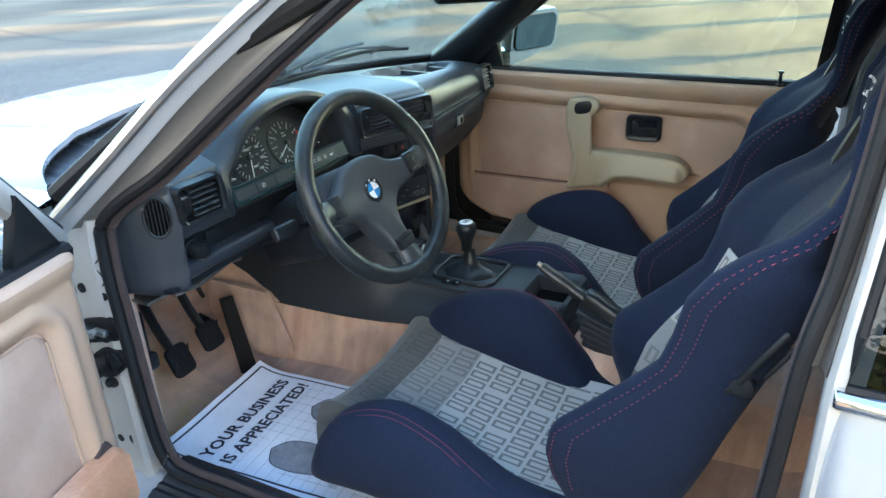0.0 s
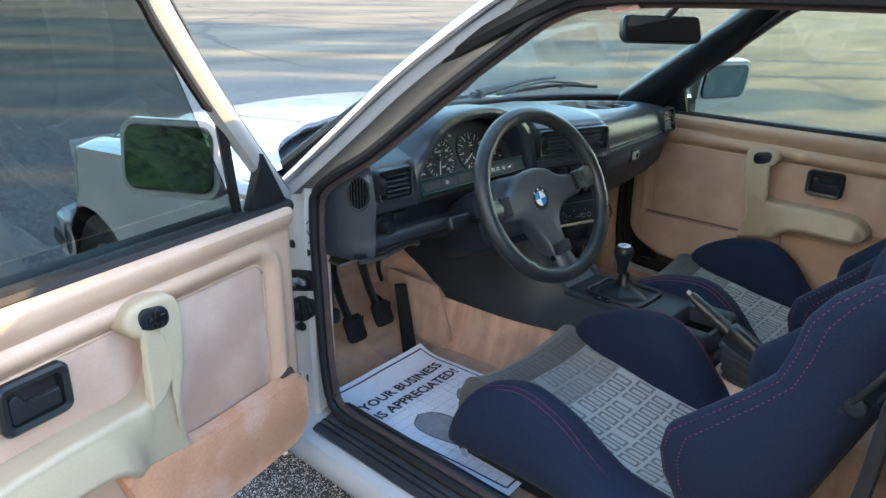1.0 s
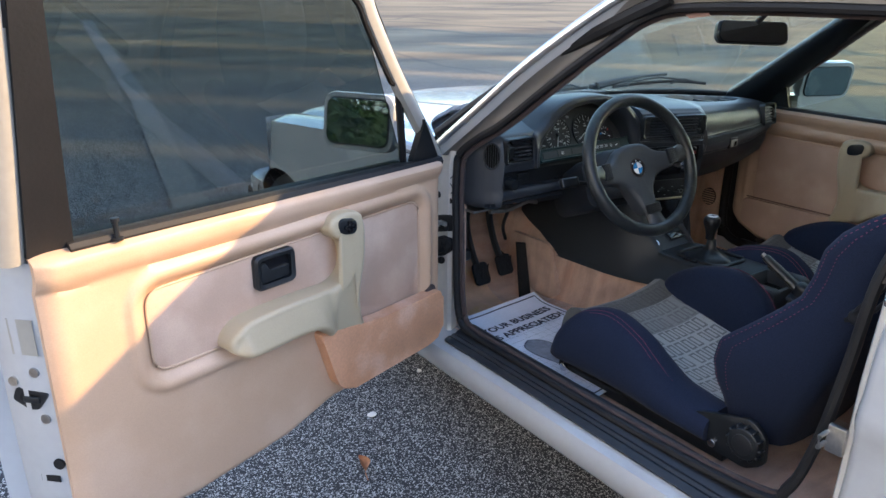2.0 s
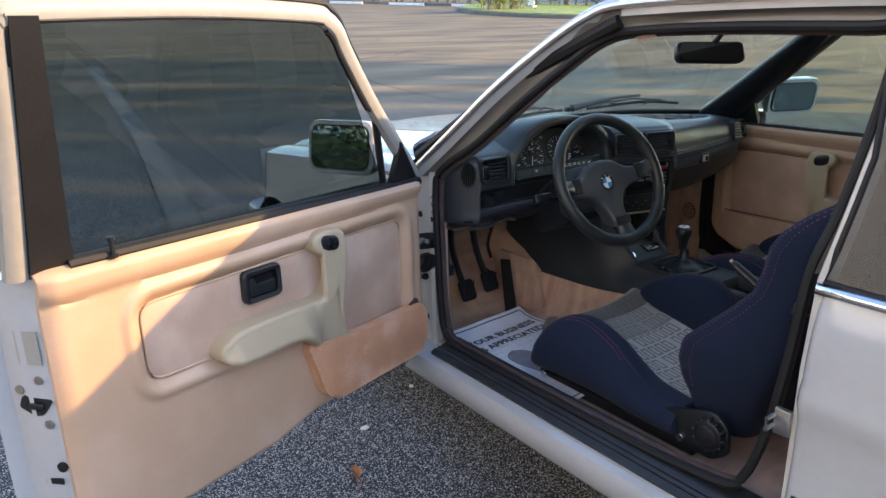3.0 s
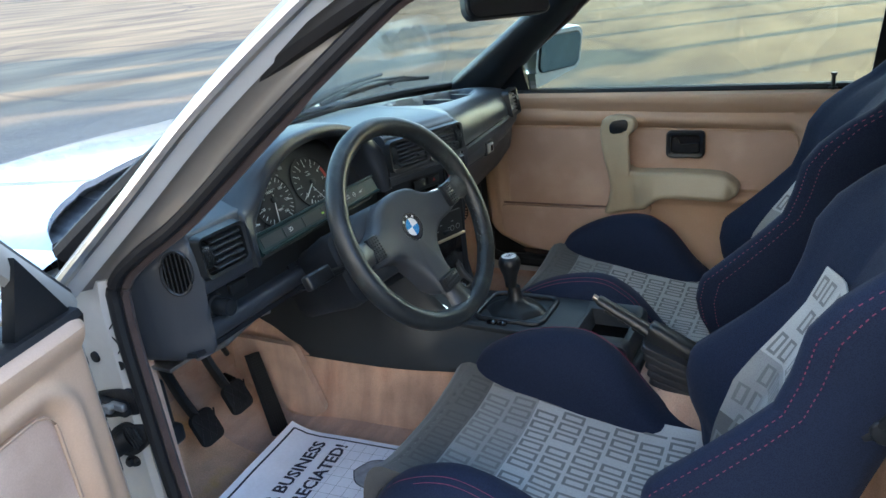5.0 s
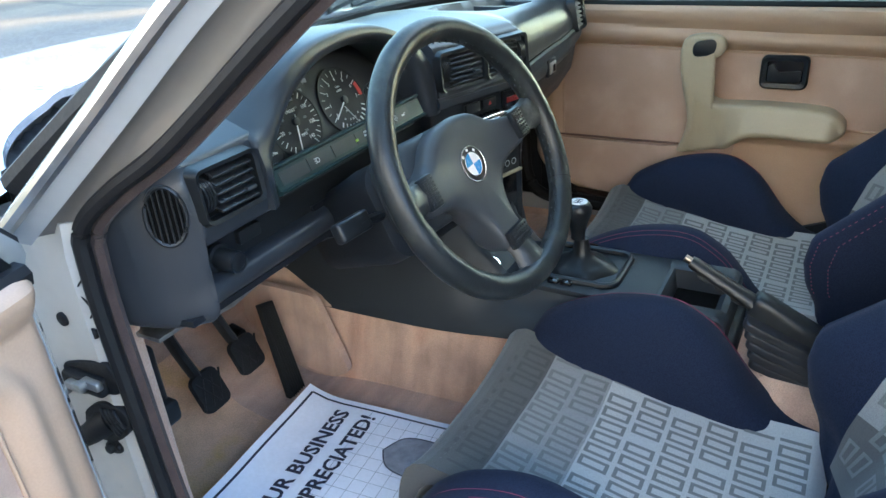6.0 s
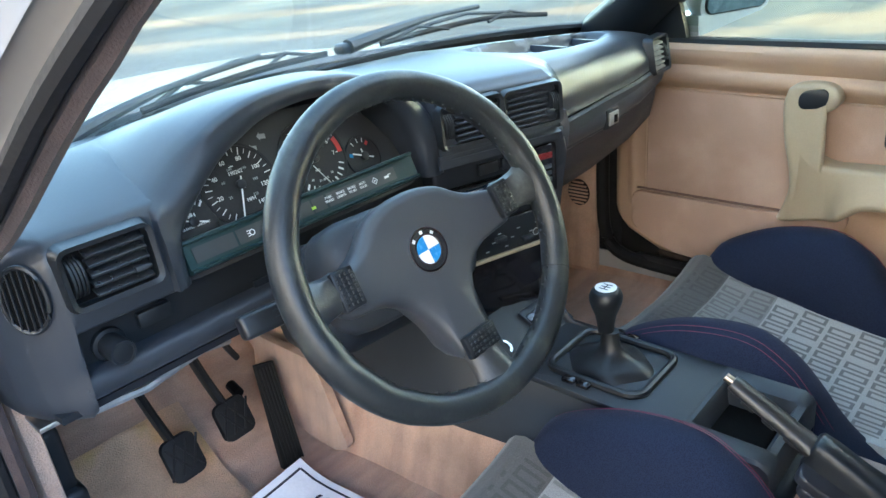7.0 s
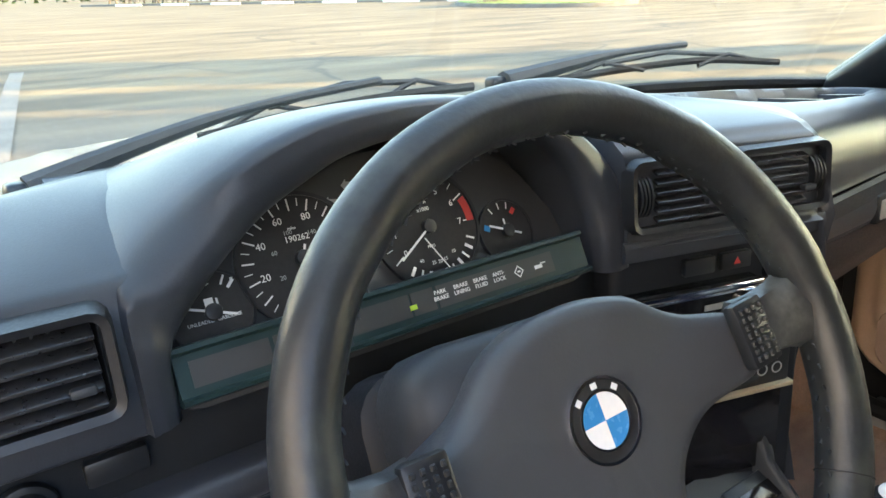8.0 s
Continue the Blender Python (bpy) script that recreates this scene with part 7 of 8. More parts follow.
part("printed_border", on_mat(joined(*edge), 0.0012), ink, paper_mat)
fine_lines = [flat_strip([(-0.155, -0.245 + 0.026 * k + 0.0), (0.0, -0.245 + 0.026 * k), (0.155, -0.245 + 0.026 * k)], 0.0007) for k in range(15)] + [flat_strip([(-0.155 + 0.026 * k, -0.245), (-0.155 + 0.026 * k, -0.05), (-0.155 + 0.026 * k, 0.125)], 0.0007) for k in range(13)]
tagged(part("printed_grid", on_mat(joined(*fine_lines), 0.0010), ink_grey, paper_mat), "fine printed grid", kind="stuff")
text1 = lettering("YOUR BUSINESS", 0.040, Matrix.Translation((0, 0.170, 0)), 0.0002, bold=0.0011)
text2 = lettering("IS APPRECIATED!", 0.040, Matrix.Translation((0, 0.118, 0)), 0.0002, bold=0.0011)
for t, wide in ((text1, 0.285), (text2, 0.285)):
    xs_ = [v.co.x for v in t.verts]
    k = wide / (max(xs_) - min(xs_))
    for v in t.verts:
        v.co.x *= k
part("printed_line", on_mat(text1, 0.0014), ink, paper_mat)
part("printed_line", on_mat(text2, 0.0014), ink, paper_mat)
soles = []
for s in (-1, 1):
    sole = smooth_line([(0.0, 0.085, 0), (0.038, 0.062, 0), (0.046, 0.015, 0), (0.036, -0.04, 0), (0.030, -0.09, 0), (0.034, -0.135, 0), (0.020, -0.175, 0), (-0.012, -0.178, 0), (-0.030, -0.14, 0), (-0.028, -0.09, 0), (-0.036, -0.04, 0), (-0.046, 0.015, 0), (-0.034, 0.062, 0), (0.0, 0.085, 0)], 5)[:-1]
    pts = [(s * 0.076 + s * p.x * 0.95, p.y - 0.03) for p in sole]
    bm = bmesh.new()
    bm.faces.new([bm.verts.new((x, y, 0)) for x, y in pts])
    bmesh.ops.triangulate(bm, faces=bm.faces)
    part("printed_sole", on_mat(bm, 0.0011), ink_grey, paper_mat, "grey printed shoe sole")
    part("sole_outline", on_mat(flat_strip(pts, 0.0022, True), 0.0016), ink, paper_mat)
part("printed_bar", on_mat(joined(flat_strip([(0.06, -0.228), (0.10, -0.230), (0.145, -0.226)], 0.014)), 0.0013), ink, paper_mat)

# ---- interior mirror ----
rvm = thing("interior_mirror", "black interior rear-view mirror on the windscreen header", "rear-view mirror", CAR @ Vector((0.023, -0.026, 1.06)))
rvm_m = axes((0.023, -0.028, 1.084), (0.9, -0.436, -0.03), (0.1, 0.22, 0.97))
out = soft_outline([(-0.100, 0.030), (0.100, 0.030), (0.104, -0.020), (0.090, -0.030), (-0.094, -0.028), (-0.106, -0.014)], 0.014, 4)
part("shell", loft([[rvm_m @ Vector((x * g, y * g, z)) for x, y in out] for z, g in ((0.010, 0.96), (0.006, 1.0), (-0.010, 0.98), (-0.024, 0.80), (-0.030, 0.4))]), black_plastic, rvm)
part("mirror_glass", prism([(x * 0.93, y * 0.88) for x, y in out], 0.0016, rvm_m @ Matrix.Translation((0, 0, 0.0102))), mirror_silver, rvm)
part("stem", tube([(0.03, -0.02, 1.095), (0.035, -0.045, 1.125), (0.035, -0.075, 1.165)], 0.008, 8), black_plastic, rvm)
part("ball", disc(0.016, 0.012, axes((0.035, -0.072, 1.160), (1, 0, 0), (0, 1, 0)), 16, 0.004), black_plastic, rvm)


# ---- wipers ----
def wiper(points, blade):
    w = thing("windscreen_wiper", "grey-black windscreen wiper lying at the foot of the glass", "wiper", CAR @ Vector(points[0]), "windscreen wipers")
    count = 5 * (len(points) - 1) + 1
    part("arm", tube(smooth_line(points, 5), [0.0165 - 0.0105 * min(1.0, k / 12) for k in range(count)], 8, 0.8), wiper_grey, w)
    part("blade", tube(smooth_line(blade, 5), 0.0035, 6, 1.6), black_rubber, w, "black rubber blade")
    mid = [Vector(p) for p in blade]
    for a, b in ((0.08, 0.38), (0.62, 0.92)):
        p, q = mid[0].lerp(mid[-1], a), mid[0].lerp(mid[-1], b)
        part("yoke", tube([p + Vector((0, 0.004, 0.004)), p.lerp(q, 0.5) + Vector((0, 0.010, 0.018)), q + Vector((0, 0.004, 0.004))], 0.0032, 6), wiper_grey, w)
    part("bridge", tube([mid[0].lerp(mid[-1], 0.23) + Vector((0, 0.010, 0.016)), mid[0].lerp(mid[-1], 0.5) + Vector((0, 0.012, 0.026)), mid[0].lerp(mid[-1], 0.77) + Vector((0, 0.010, 0.016))], 0.0038, 6), wiper_grey, w)
    part("pivot_cover", box((0.036, 0.026, 0.018), tuple(Vector(points[0]) + Vector((0, 0.008, -0.002))), 0.006, 3), black_plastic, w)


wiper([(-0.520, 0.462, 0.862), (-0.47, 0.466, 0.876), (-0.36, 0.476, 0.899), (-0.28, 0.480, 0.909), (-0.168, 0.486, 0.917)], [(-0.375, 0.470, 0.884), (-0.29, 0.472, 0.893), (-0.17, 0.474, 0.900), (-0.045, 0.480, 0.899)])
wiper([(0.02, 0.500, 0.898), (0.12, 0.492, 0.910), (0.20, 0.486, 0.918), (0.27, 0.478, 0.921), (0.335, 0.468, 0.922)], [(0.08, 0.484, 0.893), (0.22, 0.470, 0.898), (0.36, 0.450, 0.898), (0.50, 0.420, 0.884)])

# ---- hinge-post fittings ----
post_m = axes((-0.7005, 0.352, 0), (0, -1, 0), (0, 0, 1))
fit_check = part("door_check", joined(prism(soft_rect(0.100, 0.046, 0.014), 0.008, post_m @ Matrix.Translation((0.0, 0.590, 0.0)) @ Matrix.Rotation(radians(16), 4, "Z"), 0.003), box((0.070, 0.024, 0.016), (0.0, 0.590, 0.014), 0.006, 3, m=post_m)), black_rubber, car, "greasy black door check strap")
for k in range(4):
    part("strap_link", box((0.030, 0.012, 0.010), (0.026 - 0.026 * k, 0.600 - 0.007 * k, 0.022 + 0.004 * k), 0.003, 2, m=post_m), steel, fit_check, "dull steel check strap")
part("clip", box((0.012, 0.008, 0.010), (0.020, 0.604, 0.032), 0.002, m=post_m), cream_paint, fit_check)
boot_at = post_m @ Matrix.Translation((0.004, 0.527, 0)) @ Matrix.Rotation(radians(28), 4, "Z")
oval = [(0.050 * math.cos(a), 0.027 * math.sin(a)) for a in [2 * math.pi * k / 28 for k in range(28)]]
wiring = part("wiring_boot", joined(prism(oval, 0.010, boot_at, 0.003), tube([boot_at @ Vector(q) for q in ((0.0, 0.0, 0.002), (-0.012, 0.0, 0.010), (-0.030, -0.004, 0.016), (-0.055, -0.006, 0.022))], [0.018, 0.017, 0.015, 0.013], 16)), black_rubber, car, "black ribbed wiring boot")
for k in range(4):
    part("rib", tube([boot_at @ Vector((0.014 + 0.008 * k + 0.004 * math.cos(a), (0.020 - 0.0025 * k) * math.sin(a), 0.011 + 0.004 * math.cos(a))) for a in [-1.4 + 0.28 * j for j in range(11)]], 0.0022, 6), black_rubber, wiring)
plug_at = post_m @ Matrix.Translation((-0.004, 0.482, 0)) @ Matrix.Rotation(radians(20), 4, "Z")
part("rubber_plug", joined(prism([(0.022 * math.cos(a), 0.010 * math.sin(a)) for a in [2 * math.pi * k / 20 for k in range(20)]], 0.006, plug_at, 0.002), disc(0.007, 0.013, plug_at @ Matrix.Translation((-0.006, 0, 0)), 14, 0.003), disc(0.005, 0.010, plug_at @ Matrix.Translation((0.011, 0, 0)), 14, 0.003)), black_rubber, car)
for x, z, r in ((0.030, 0.660, 0.009), (-0.022, 0.665, 0.009), (0.020, 0.430, 0.006), (0.010, 0.360, 0.011), (-0.026, 0.352, 0.008)):
    part("rubber_plug", disc(r, 0.005, post_m @ Matrix.Translation((x, z, 0)), 16, 0.002), black_rubber, car)
part("bonnet_release", joined(box((0.030, 0.034, 0.110), (-0.640, 0.355, 0.535), 0.008, 3, m=None), box((0.034, 0.040, 0.034), (-0.638, 0.345, 0.490), 0.008, 3)), black_plastic, car, "black bonnet release lever")
part("door_wire", tube(smooth_line([post_m @ Vector(p) for p in ((0.048, 0.735, 0.001), (0.030, 0.715, 0.003), (0.042, 0.690, 0.002), (0.020, 0.668, 0.003))], 5), 0.0012, 5), black_rubber, car)

# ---- loose on the ground ----
for x, y, r, nm in ((-0.629, 0.583, 0.008, "pale"), (-0.883, 0.456, 0.010, "pale")):
    stone = thing("pebble", "small pale stone chip lying on the asphalt", "stone", (x, y, 0.0), "loose stone chips")
    bm = bmesh.new()
    bmesh.ops.create_icosphere(bm, subdivisions=2, radius=r)
    for v in bm.verts:
        v.co = Vector((v.co.x * (1.6 if r > 0.009 else 1), v.co.y, v.co.z * 0.5)) * (1 + 0.25 * noise.noise(v.co * 90)) + Vector((x, y, r * 0.45))
    part("chip", bm, white_concrete, stone, car=False)
leaf = thing("dead_leaf", "curled brown dead leaf lying on the asphalt", "leaf", (-1.032, 0.259, 0.0))
bm = sheet(lambda u, v: (-1.032 + 0.014 * v * math.sin(math.pi * u) ** 0.8 + 0.018 * math.sin(u * 2.4), 0.235 + 0.06 * u, 0.012 + 0.010 * v * v + 0.014 * (u - 0.5) ** 2), span(0.01, 0.99, 12), span(-1, 1, 6), 0.0005, (0, 0, 1))
part("blade", bm, dead_leaf, leaf, car=False)
part("stalk", tube([(-1.032, 0.236, 0.014), (-1.036, 0.215, 0.006)], 0.0012, 5), dead_leaf, leaf, car=False)

# ---- the car park ----
TYRE_ARCS = [(3.5, 5.6, 4.2, 0.10), (3.6, 5.4, 5.6, 0.16), (8.2, 7.0, 4.9, 0.09), (6.2, 10.4, 2.0, 0.07), (6.0, 10.6, 3.4, 0.09), (11.0, 14.0, 4.2, 0.09), (11.2, 14.2, 5.5, 0.10), (9.0, 22.0, 8.4, 0.10), (2.0, 18.0, 6.5, 0.10), (15.0, 6.0, 5.2, 0.09)]


def asphalt_material():
    """Dark asphalt with pale aggregate close by; worn and dusty across the open lot, with sunlit paleness put into its
    colour, and curved tyre marks.
    """
    m = pbr("asphalt", (0.028, 0.028, 0.031), 0.85, var=0.2, coarse=0.6, fine=60, bump=0.5, spec=0.3, dist=0.004)
    nt = m.node_tree
    add, link = nt.nodes.new, nt.links.new
    p = nt.nodes["Principled BSDF"]
    where = add("ShaderNodeTexCoord")
    grit = add("ShaderNodeTexVoronoi")
    grit.inputs["Scale"].default_value = 330
    link(where.outputs["Object"], grit.inputs["Vector"])
    pick = add("ShaderNodeMath")
    pick.operation = "GREATER_THAN"
    pick.inputs[1].default_value = 0.70
    sep = add("ShaderNodeSeparateColor")
    link(grit.outputs["Color"], sep.inputs[0])
    link(sep.outputs[0], pick.inputs[0])
    old = p.inputs["Base Color"].links[0].from_socket
    stones = add("ShaderNodeMix")
    stones.data_type = "RGBA"
    link(pick.outputs[0], stones.inputs[0])
    link(old, stones.inputs[6])
    pale = add("ShaderNodeMix")
    pale.data_type = "RGBA"
    pale.inputs[6].default_value, pale.inputs[7].default_value = (0.10, 0.10, 0.10, 1), (0.50, 0.49, 0.47, 1)
    link(sep.outputs[1], pale.inputs[0])
    link(pale.outputs[2], stones.inputs[7])
    # worn, dusty patches of the open lot, their colour raised in place of sunlight
    worn = add("ShaderNodeTexNoise")
    worn.inputs["Scale"].default_value, worn.inputs["Detail"].default_value = 0.8, 10
    flatten = add("ShaderNodeMapping")
    flatten.inputs["Rotation"].default_value = (0, 0, radians(34))
    flatten.inputs["Scale"].default_value = (0.35, 1.6, 1)
    link(where.outputs["Object"], flatten.inputs["Vector"])
    link(flatten.outputs["Vector"], worn.inputs["Vector"])
    xyz = add("ShaderNodeSeparateXYZ")
    link(where.outputs["Object"], xyz.inputs[0])
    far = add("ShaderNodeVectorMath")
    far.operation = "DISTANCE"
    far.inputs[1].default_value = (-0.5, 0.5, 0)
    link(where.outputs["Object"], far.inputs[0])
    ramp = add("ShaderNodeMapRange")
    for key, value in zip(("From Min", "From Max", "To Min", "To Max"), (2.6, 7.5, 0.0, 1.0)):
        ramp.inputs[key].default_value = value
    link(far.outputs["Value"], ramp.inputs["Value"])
    sunlit_dust = add("ShaderNodeMix")
    sunlit_dust.data_type = "RGBA"
    sunlit_dust.inputs[6].default_value, sunlit_dust.inputs[7].default_value = (0.059, 0.050, 0.034, 1), (0.155, 0.130, 0.082, 1)
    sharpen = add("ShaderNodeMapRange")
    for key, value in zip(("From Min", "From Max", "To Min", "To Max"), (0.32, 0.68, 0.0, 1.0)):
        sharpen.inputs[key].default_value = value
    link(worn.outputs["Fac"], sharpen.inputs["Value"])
    link(sharpen.outputs["Result"], sunlit_dust.inputs[0])
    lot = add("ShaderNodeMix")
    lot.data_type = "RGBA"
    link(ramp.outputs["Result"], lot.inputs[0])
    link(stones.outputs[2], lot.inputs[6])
    link(sunlit_dust.outputs[2], lot.inputs[7])
    # curved tyre marks: arcs about these centres, broken up and soft at the edges
    wobble = add("ShaderNodeTexNoise")
    wobble.inputs["Scale"].default_value = 0.55
    link(where.outputs["Object"], wobble.inputs["Vector"])
    colour = lot.outputs[2]
    for n, (x, y, r, wide) in enumerate(TYRE_ARCS):
        away = add("ShaderNodeVectorMath")
        away.operation = "DISTANCE"
        away.inputs[1].default_value = (x, y, 0)
        link(where.outputs["Object"], away.inputs[0])
        sway = add("ShaderNodeMath")
        sway.operation = "MULTIPLY_ADD"
        sway.inputs[1].default_value = 1.6
        link(wobble.outputs["Fac"], sway.inputs[0])
        link(away.outputs["Value"], sway.inputs[2])
        gap = add("ShaderNodeMath")
        gap.operation = "SUBTRACT"
        gap.inputs[1].default_value = r + 0.8
        link(sway.outputs[0], gap.inputs[0])
        size = add("ShaderNodeMath")
        size.operation = "ABSOLUTE"
        link(gap.outputs[0], size.inputs[0])
        soft = add("ShaderNodeMapRange")
        for key, value in zip(("From Min", "From Max", "To Min", "To Max"), (wide * 0.3, wide, 0.55, 0.0)):
            soft.inputs[key].default_value = value
        link(size.outputs[0], soft.inputs["Value"])
        fade = add("ShaderNodeTexNoise")
        fade.inputs["Scale"].default_value = 0.33
        fade.noise_dimensions = "4D"
        fade.inputs["W"].default_value = 3.7 * n
        link(where.outputs["Object"], fade.inputs["Vector"])
        part_of = add("ShaderNodeMapRange")
        for key, value in zip(("From Min", "From Max", "To Min", "To Max"), (0.40, 0.58, 0.0, 1.0)):
            part_of.inputs[key].default_value = value
        link(fade.outputs["Fac"], part_of.inputs["Value"])
        strength = add("ShaderNodeMath")
        strength.operation = "MULTIPLY"
        link(soft.outputs["Result"], strength.inputs[0])
        link(part_of.outputs["Result"], strength.inputs[1])
        dark = add("ShaderNodeMix")
        dark.data_type = "RGBA"
        dark.inputs[7].default_value = (0.028, 0.027, 0.026, 1)
        link(strength.outputs[0], dark.inputs[0])
        link(colour, dark.inputs[6])
        colour = dark.outputs[2]
    link(colour, p.inputs["Base Color"])
    return m


asphalt = asphalt_material()


def edges_from(n, reach, grow):
    side = [reach * (k / n) ** grow for k in range(1, n + 1)]
    return [-v for v in reversed(side)] + [0.0] + side


steps = edges_from(40, 400.0, 2.6)
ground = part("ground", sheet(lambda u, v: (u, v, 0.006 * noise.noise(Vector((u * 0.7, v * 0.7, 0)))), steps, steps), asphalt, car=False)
tagged(ground, "dark stony asphalt, dusty and painted sunlit-pale across the open car park", "ground", kind="structure")

line_paint = pbr("line_paint", (0.135, 0.13, 0.12), 0.8, var=0.3, coarse=3, fine=50, bump=0.2, other=(0.12, 0.11, 0.10), mix=0.2)


def strip_on_ground(points, width, z):
    pts = [Vector((x, y, 0)) for x, y in points]
    bm = bmesh.new()
    rows = []
    for i, q in enumerate(pts):
        ahead = (pts[min(i + 1, len(pts) - 1)] - pts[max(i - 1, 0)]).normalized()
        side = Vector((-ahead.y, ahead.x, 0)) * width / 2
        rows.append((bm.verts.new((q + side).to_tuple()[:2] + (z,)), bm.verts.new((q - side).to_tuple()[:2] + (z,))))
    for a, b in zip(rows, rows[1:]):
        bm.faces.new((a[0], a[1], b[1], b[0]))
    return bm


line = part("parking_line", strip_on_ground([(-0.85, 2.0), (-0.30, 5.2), (0.32, 10.0), (0.55, 11.6)], 0.17, 0.010), line_paint, car=False)
tagged(line, "faded white parking line on the asphalt", "road marking", kind="structure")


# ---- the edge of the car park ----
rng = random.Random(4)


def box_at(size, at, turn=0.0, bevel=0.0):
    return box(size, (0, 0, 0), bevel, m=Matrix.Translation(at) @ Matrix.Rotation(turn, 4, "Z"))


KERB_A, KERB_B = Vector((12.0, 70.0, 0)), Vector((40.0, 23.5, 0))
along = (KERB_B - KERB_A).normalized()
kerb_turn = math.atan2(along.y, along.x)
inward = Vector((-along.y, along.x, 0))
kerb = part("kerb", box_at(((KERB_B - KERB_A).length, 0.16, 0.30), (KERB_A + KERB_B) / 2, kerb_turn, 0.03), dark_concrete, car=False)
tagged(kerb, "long dark concrete kerb at the edge of the lot", "kerb", kind="structure")
verge = part("verge", sheet(lambda u, v: KERB_A.lerp(KERB_B, u) + inward * (0.1 + 7.0 * v) + Vector((0, 0, 0.13 + 0.06 * v)), span(0, 1, 60), span(0, 1, 6), 0.1, (0, 0, -1)), pbr("dry_soil", (0.13, 0.11, 0.065), 0.9, var=0.3, coarse=2, fine=30, bump=0.5, other=(0.09, 0.11, 0.03), mix=0.1), car=False)
tagged(verge, "strip of dry ground and grass under the hedge", "verge", kind="structure")


def wheel_stop(at, turn):
    stop = thing("wheel_stop", "white concrete wheel stop lying before the kerb", "wheel stop", at, "wheel stops along the kerb")
    m = Matrix.Translation(at) @ Matrix.Rotation(turn, 4, "Z") @ Matrix(((0, 0, 1, -1.35), (1, 0, 0, 0), (0, 1, 0, 0), (0, 0, 0, 1)))
    part("block", prism(soft_outline([(-0.10, 0), (0.10, 0), (0.06, 0.16), (-0.06, 0.16)], 0.02, 3), 2.7, m), white_concrete, stop, car=False)
    return stop


first = wheel_stop(KERB_A + along * 6.0 - inward * 0.7, kerb_turn)
for k in range(1, 8):
    copy_thing(first, Matrix.Translation(KERB_A + along * (6.0 + 4.9 * k + rng.uniform(-0.2, 0.2)) - inward * (0.7 + rng.uniform(-0.06, 0.06))))


def leaf_cloud(centres, count, size, spread, cap=99.0):
    """Many small leaves about the centres, as one mesh."""
    verts, faces = [], []
    for n in range(count):
        c = centres[rng.randrange(len(centres))]
        p = Vector((c[0] + rng.gauss(0, spread[0]), c[1] + rng.gauss(0, spread[1]), max(0.05, c[2] + rng.gauss(0, spread[2]))))
        if p.z > cap:
            p.z = cap - rng.uniform(0.0, 0.7)
        a = Vector((rng.uniform(-1, 1), rng.uniform(-1, 1), rng.uniform(-0.6, 0.6))).normalized() * size * rng.uniform(0.6, 1.3)
        b = a.cross(Vector((rng.uniform(-1, 1), rng.uniform(-1, 1), rng.uniform(-1, 1)))).normalized() * size * 0.45
        i = len(verts)
        verts += [p - a, p + b, p + a, p - b]
        faces.append((i, i + 1, i + 2, i + 3))
    me = bpy.data.meshes.new("leaves")
    me.from_pydata([tuple(v) for v in verts], [], faces)
    bm = bmesh.new()
    bm.from_mesh(me)
    bpy.data.meshes.remove(me)
    return bm


# clipped hedge on bare stems along the verge
length = (KERB_B - KERB_A).length
stems = bmesh.new()
pieces = []
centres = []
for k in range(int(length / 0.7)):
    p = KERB_A + along * (0.7 * k + rng.uniform(-0.2, 0.2)) + inward * rng.uniform(2.2, 3.2)
    lean = Vector((rng.uniform(-0.12, 0.12), rng.uniform(-0.12, 0.12), 0))
    pieces.append(tube([p + Vector((0, 0, 0.1)), p + lean + Vector((0, 0, 0.7)), p + lean * 1.4 + Vector((0, 0, 1.6))], [0.10, 0.075, 0.05], 5))
    for z in (0.8, 1.1, 1.4, 1.8, 2.2):
        if rng.random() < 0.20 + 0.36 * z:
            centres.append(tuple(p + Vector((0, 0, z))))
hedge = thing("hedge", "tall clipped hedge with bare stems and patchy leaves", "hedge", (KERB_A + KERB_B) / 2, kind="stuff")
part("stems", joined(*pieces), bark, hedge, car=False)
part("leaves", leaf_cloud(centres, 22000, 0.12, (0.36, 0.36, 0.26)), leaf_green, hedge, car=False)
# pale wall behind the hedge
back_wall = part("boundary_wall", box_at((length, 0.2, 3.2), (KERB_A + KERB_B) / 2 + inward * 13.0 + Vector((0, 0, 1.6)), kerb_turn), pbr("pale_render", (0.42, 0.41, 0.38), 0.9, var=0.1, coarse=0.4, fine=8, bump=0.1), car=False)
tagged(back_wall, "pale rendered boundary wall behind the hedge", "wall", kind="structure")

# planted island with a kerb, posts and a bright shrub
ISLE = [(21.3, 28.4), (21.0, 25.6), (21.6, 23.2), (23.6, 21.9), (26.4, 22.6), (29.6, 25.2), (34.0, 30.5), (39.0, 38.0), (36.0, 43.0), (28.5, 38.0), (23.6, 32.4)]
isle_line = [tuple(q)[:2] for q in smooth_line([(x, y, 0) for x, y in ISLE + ISLE[:1]], 5)[:-1]]
island = part("island", prism(isle_line, 0.17, None, 0.03), dark_concrete, car=False)
tagged(island, "raised kerbed planting island", "traffic island", kind="structure")
mid = Vector((28.0, 31.0))
lawn = part("lawn", prism([tuple(mid + (Vector(q) - mid) * 0.965) for q in isle_line], 0.20), grass_green, car=False)
tagged(lawn, "bright green mown grass on the island", "grass", kind="structure")


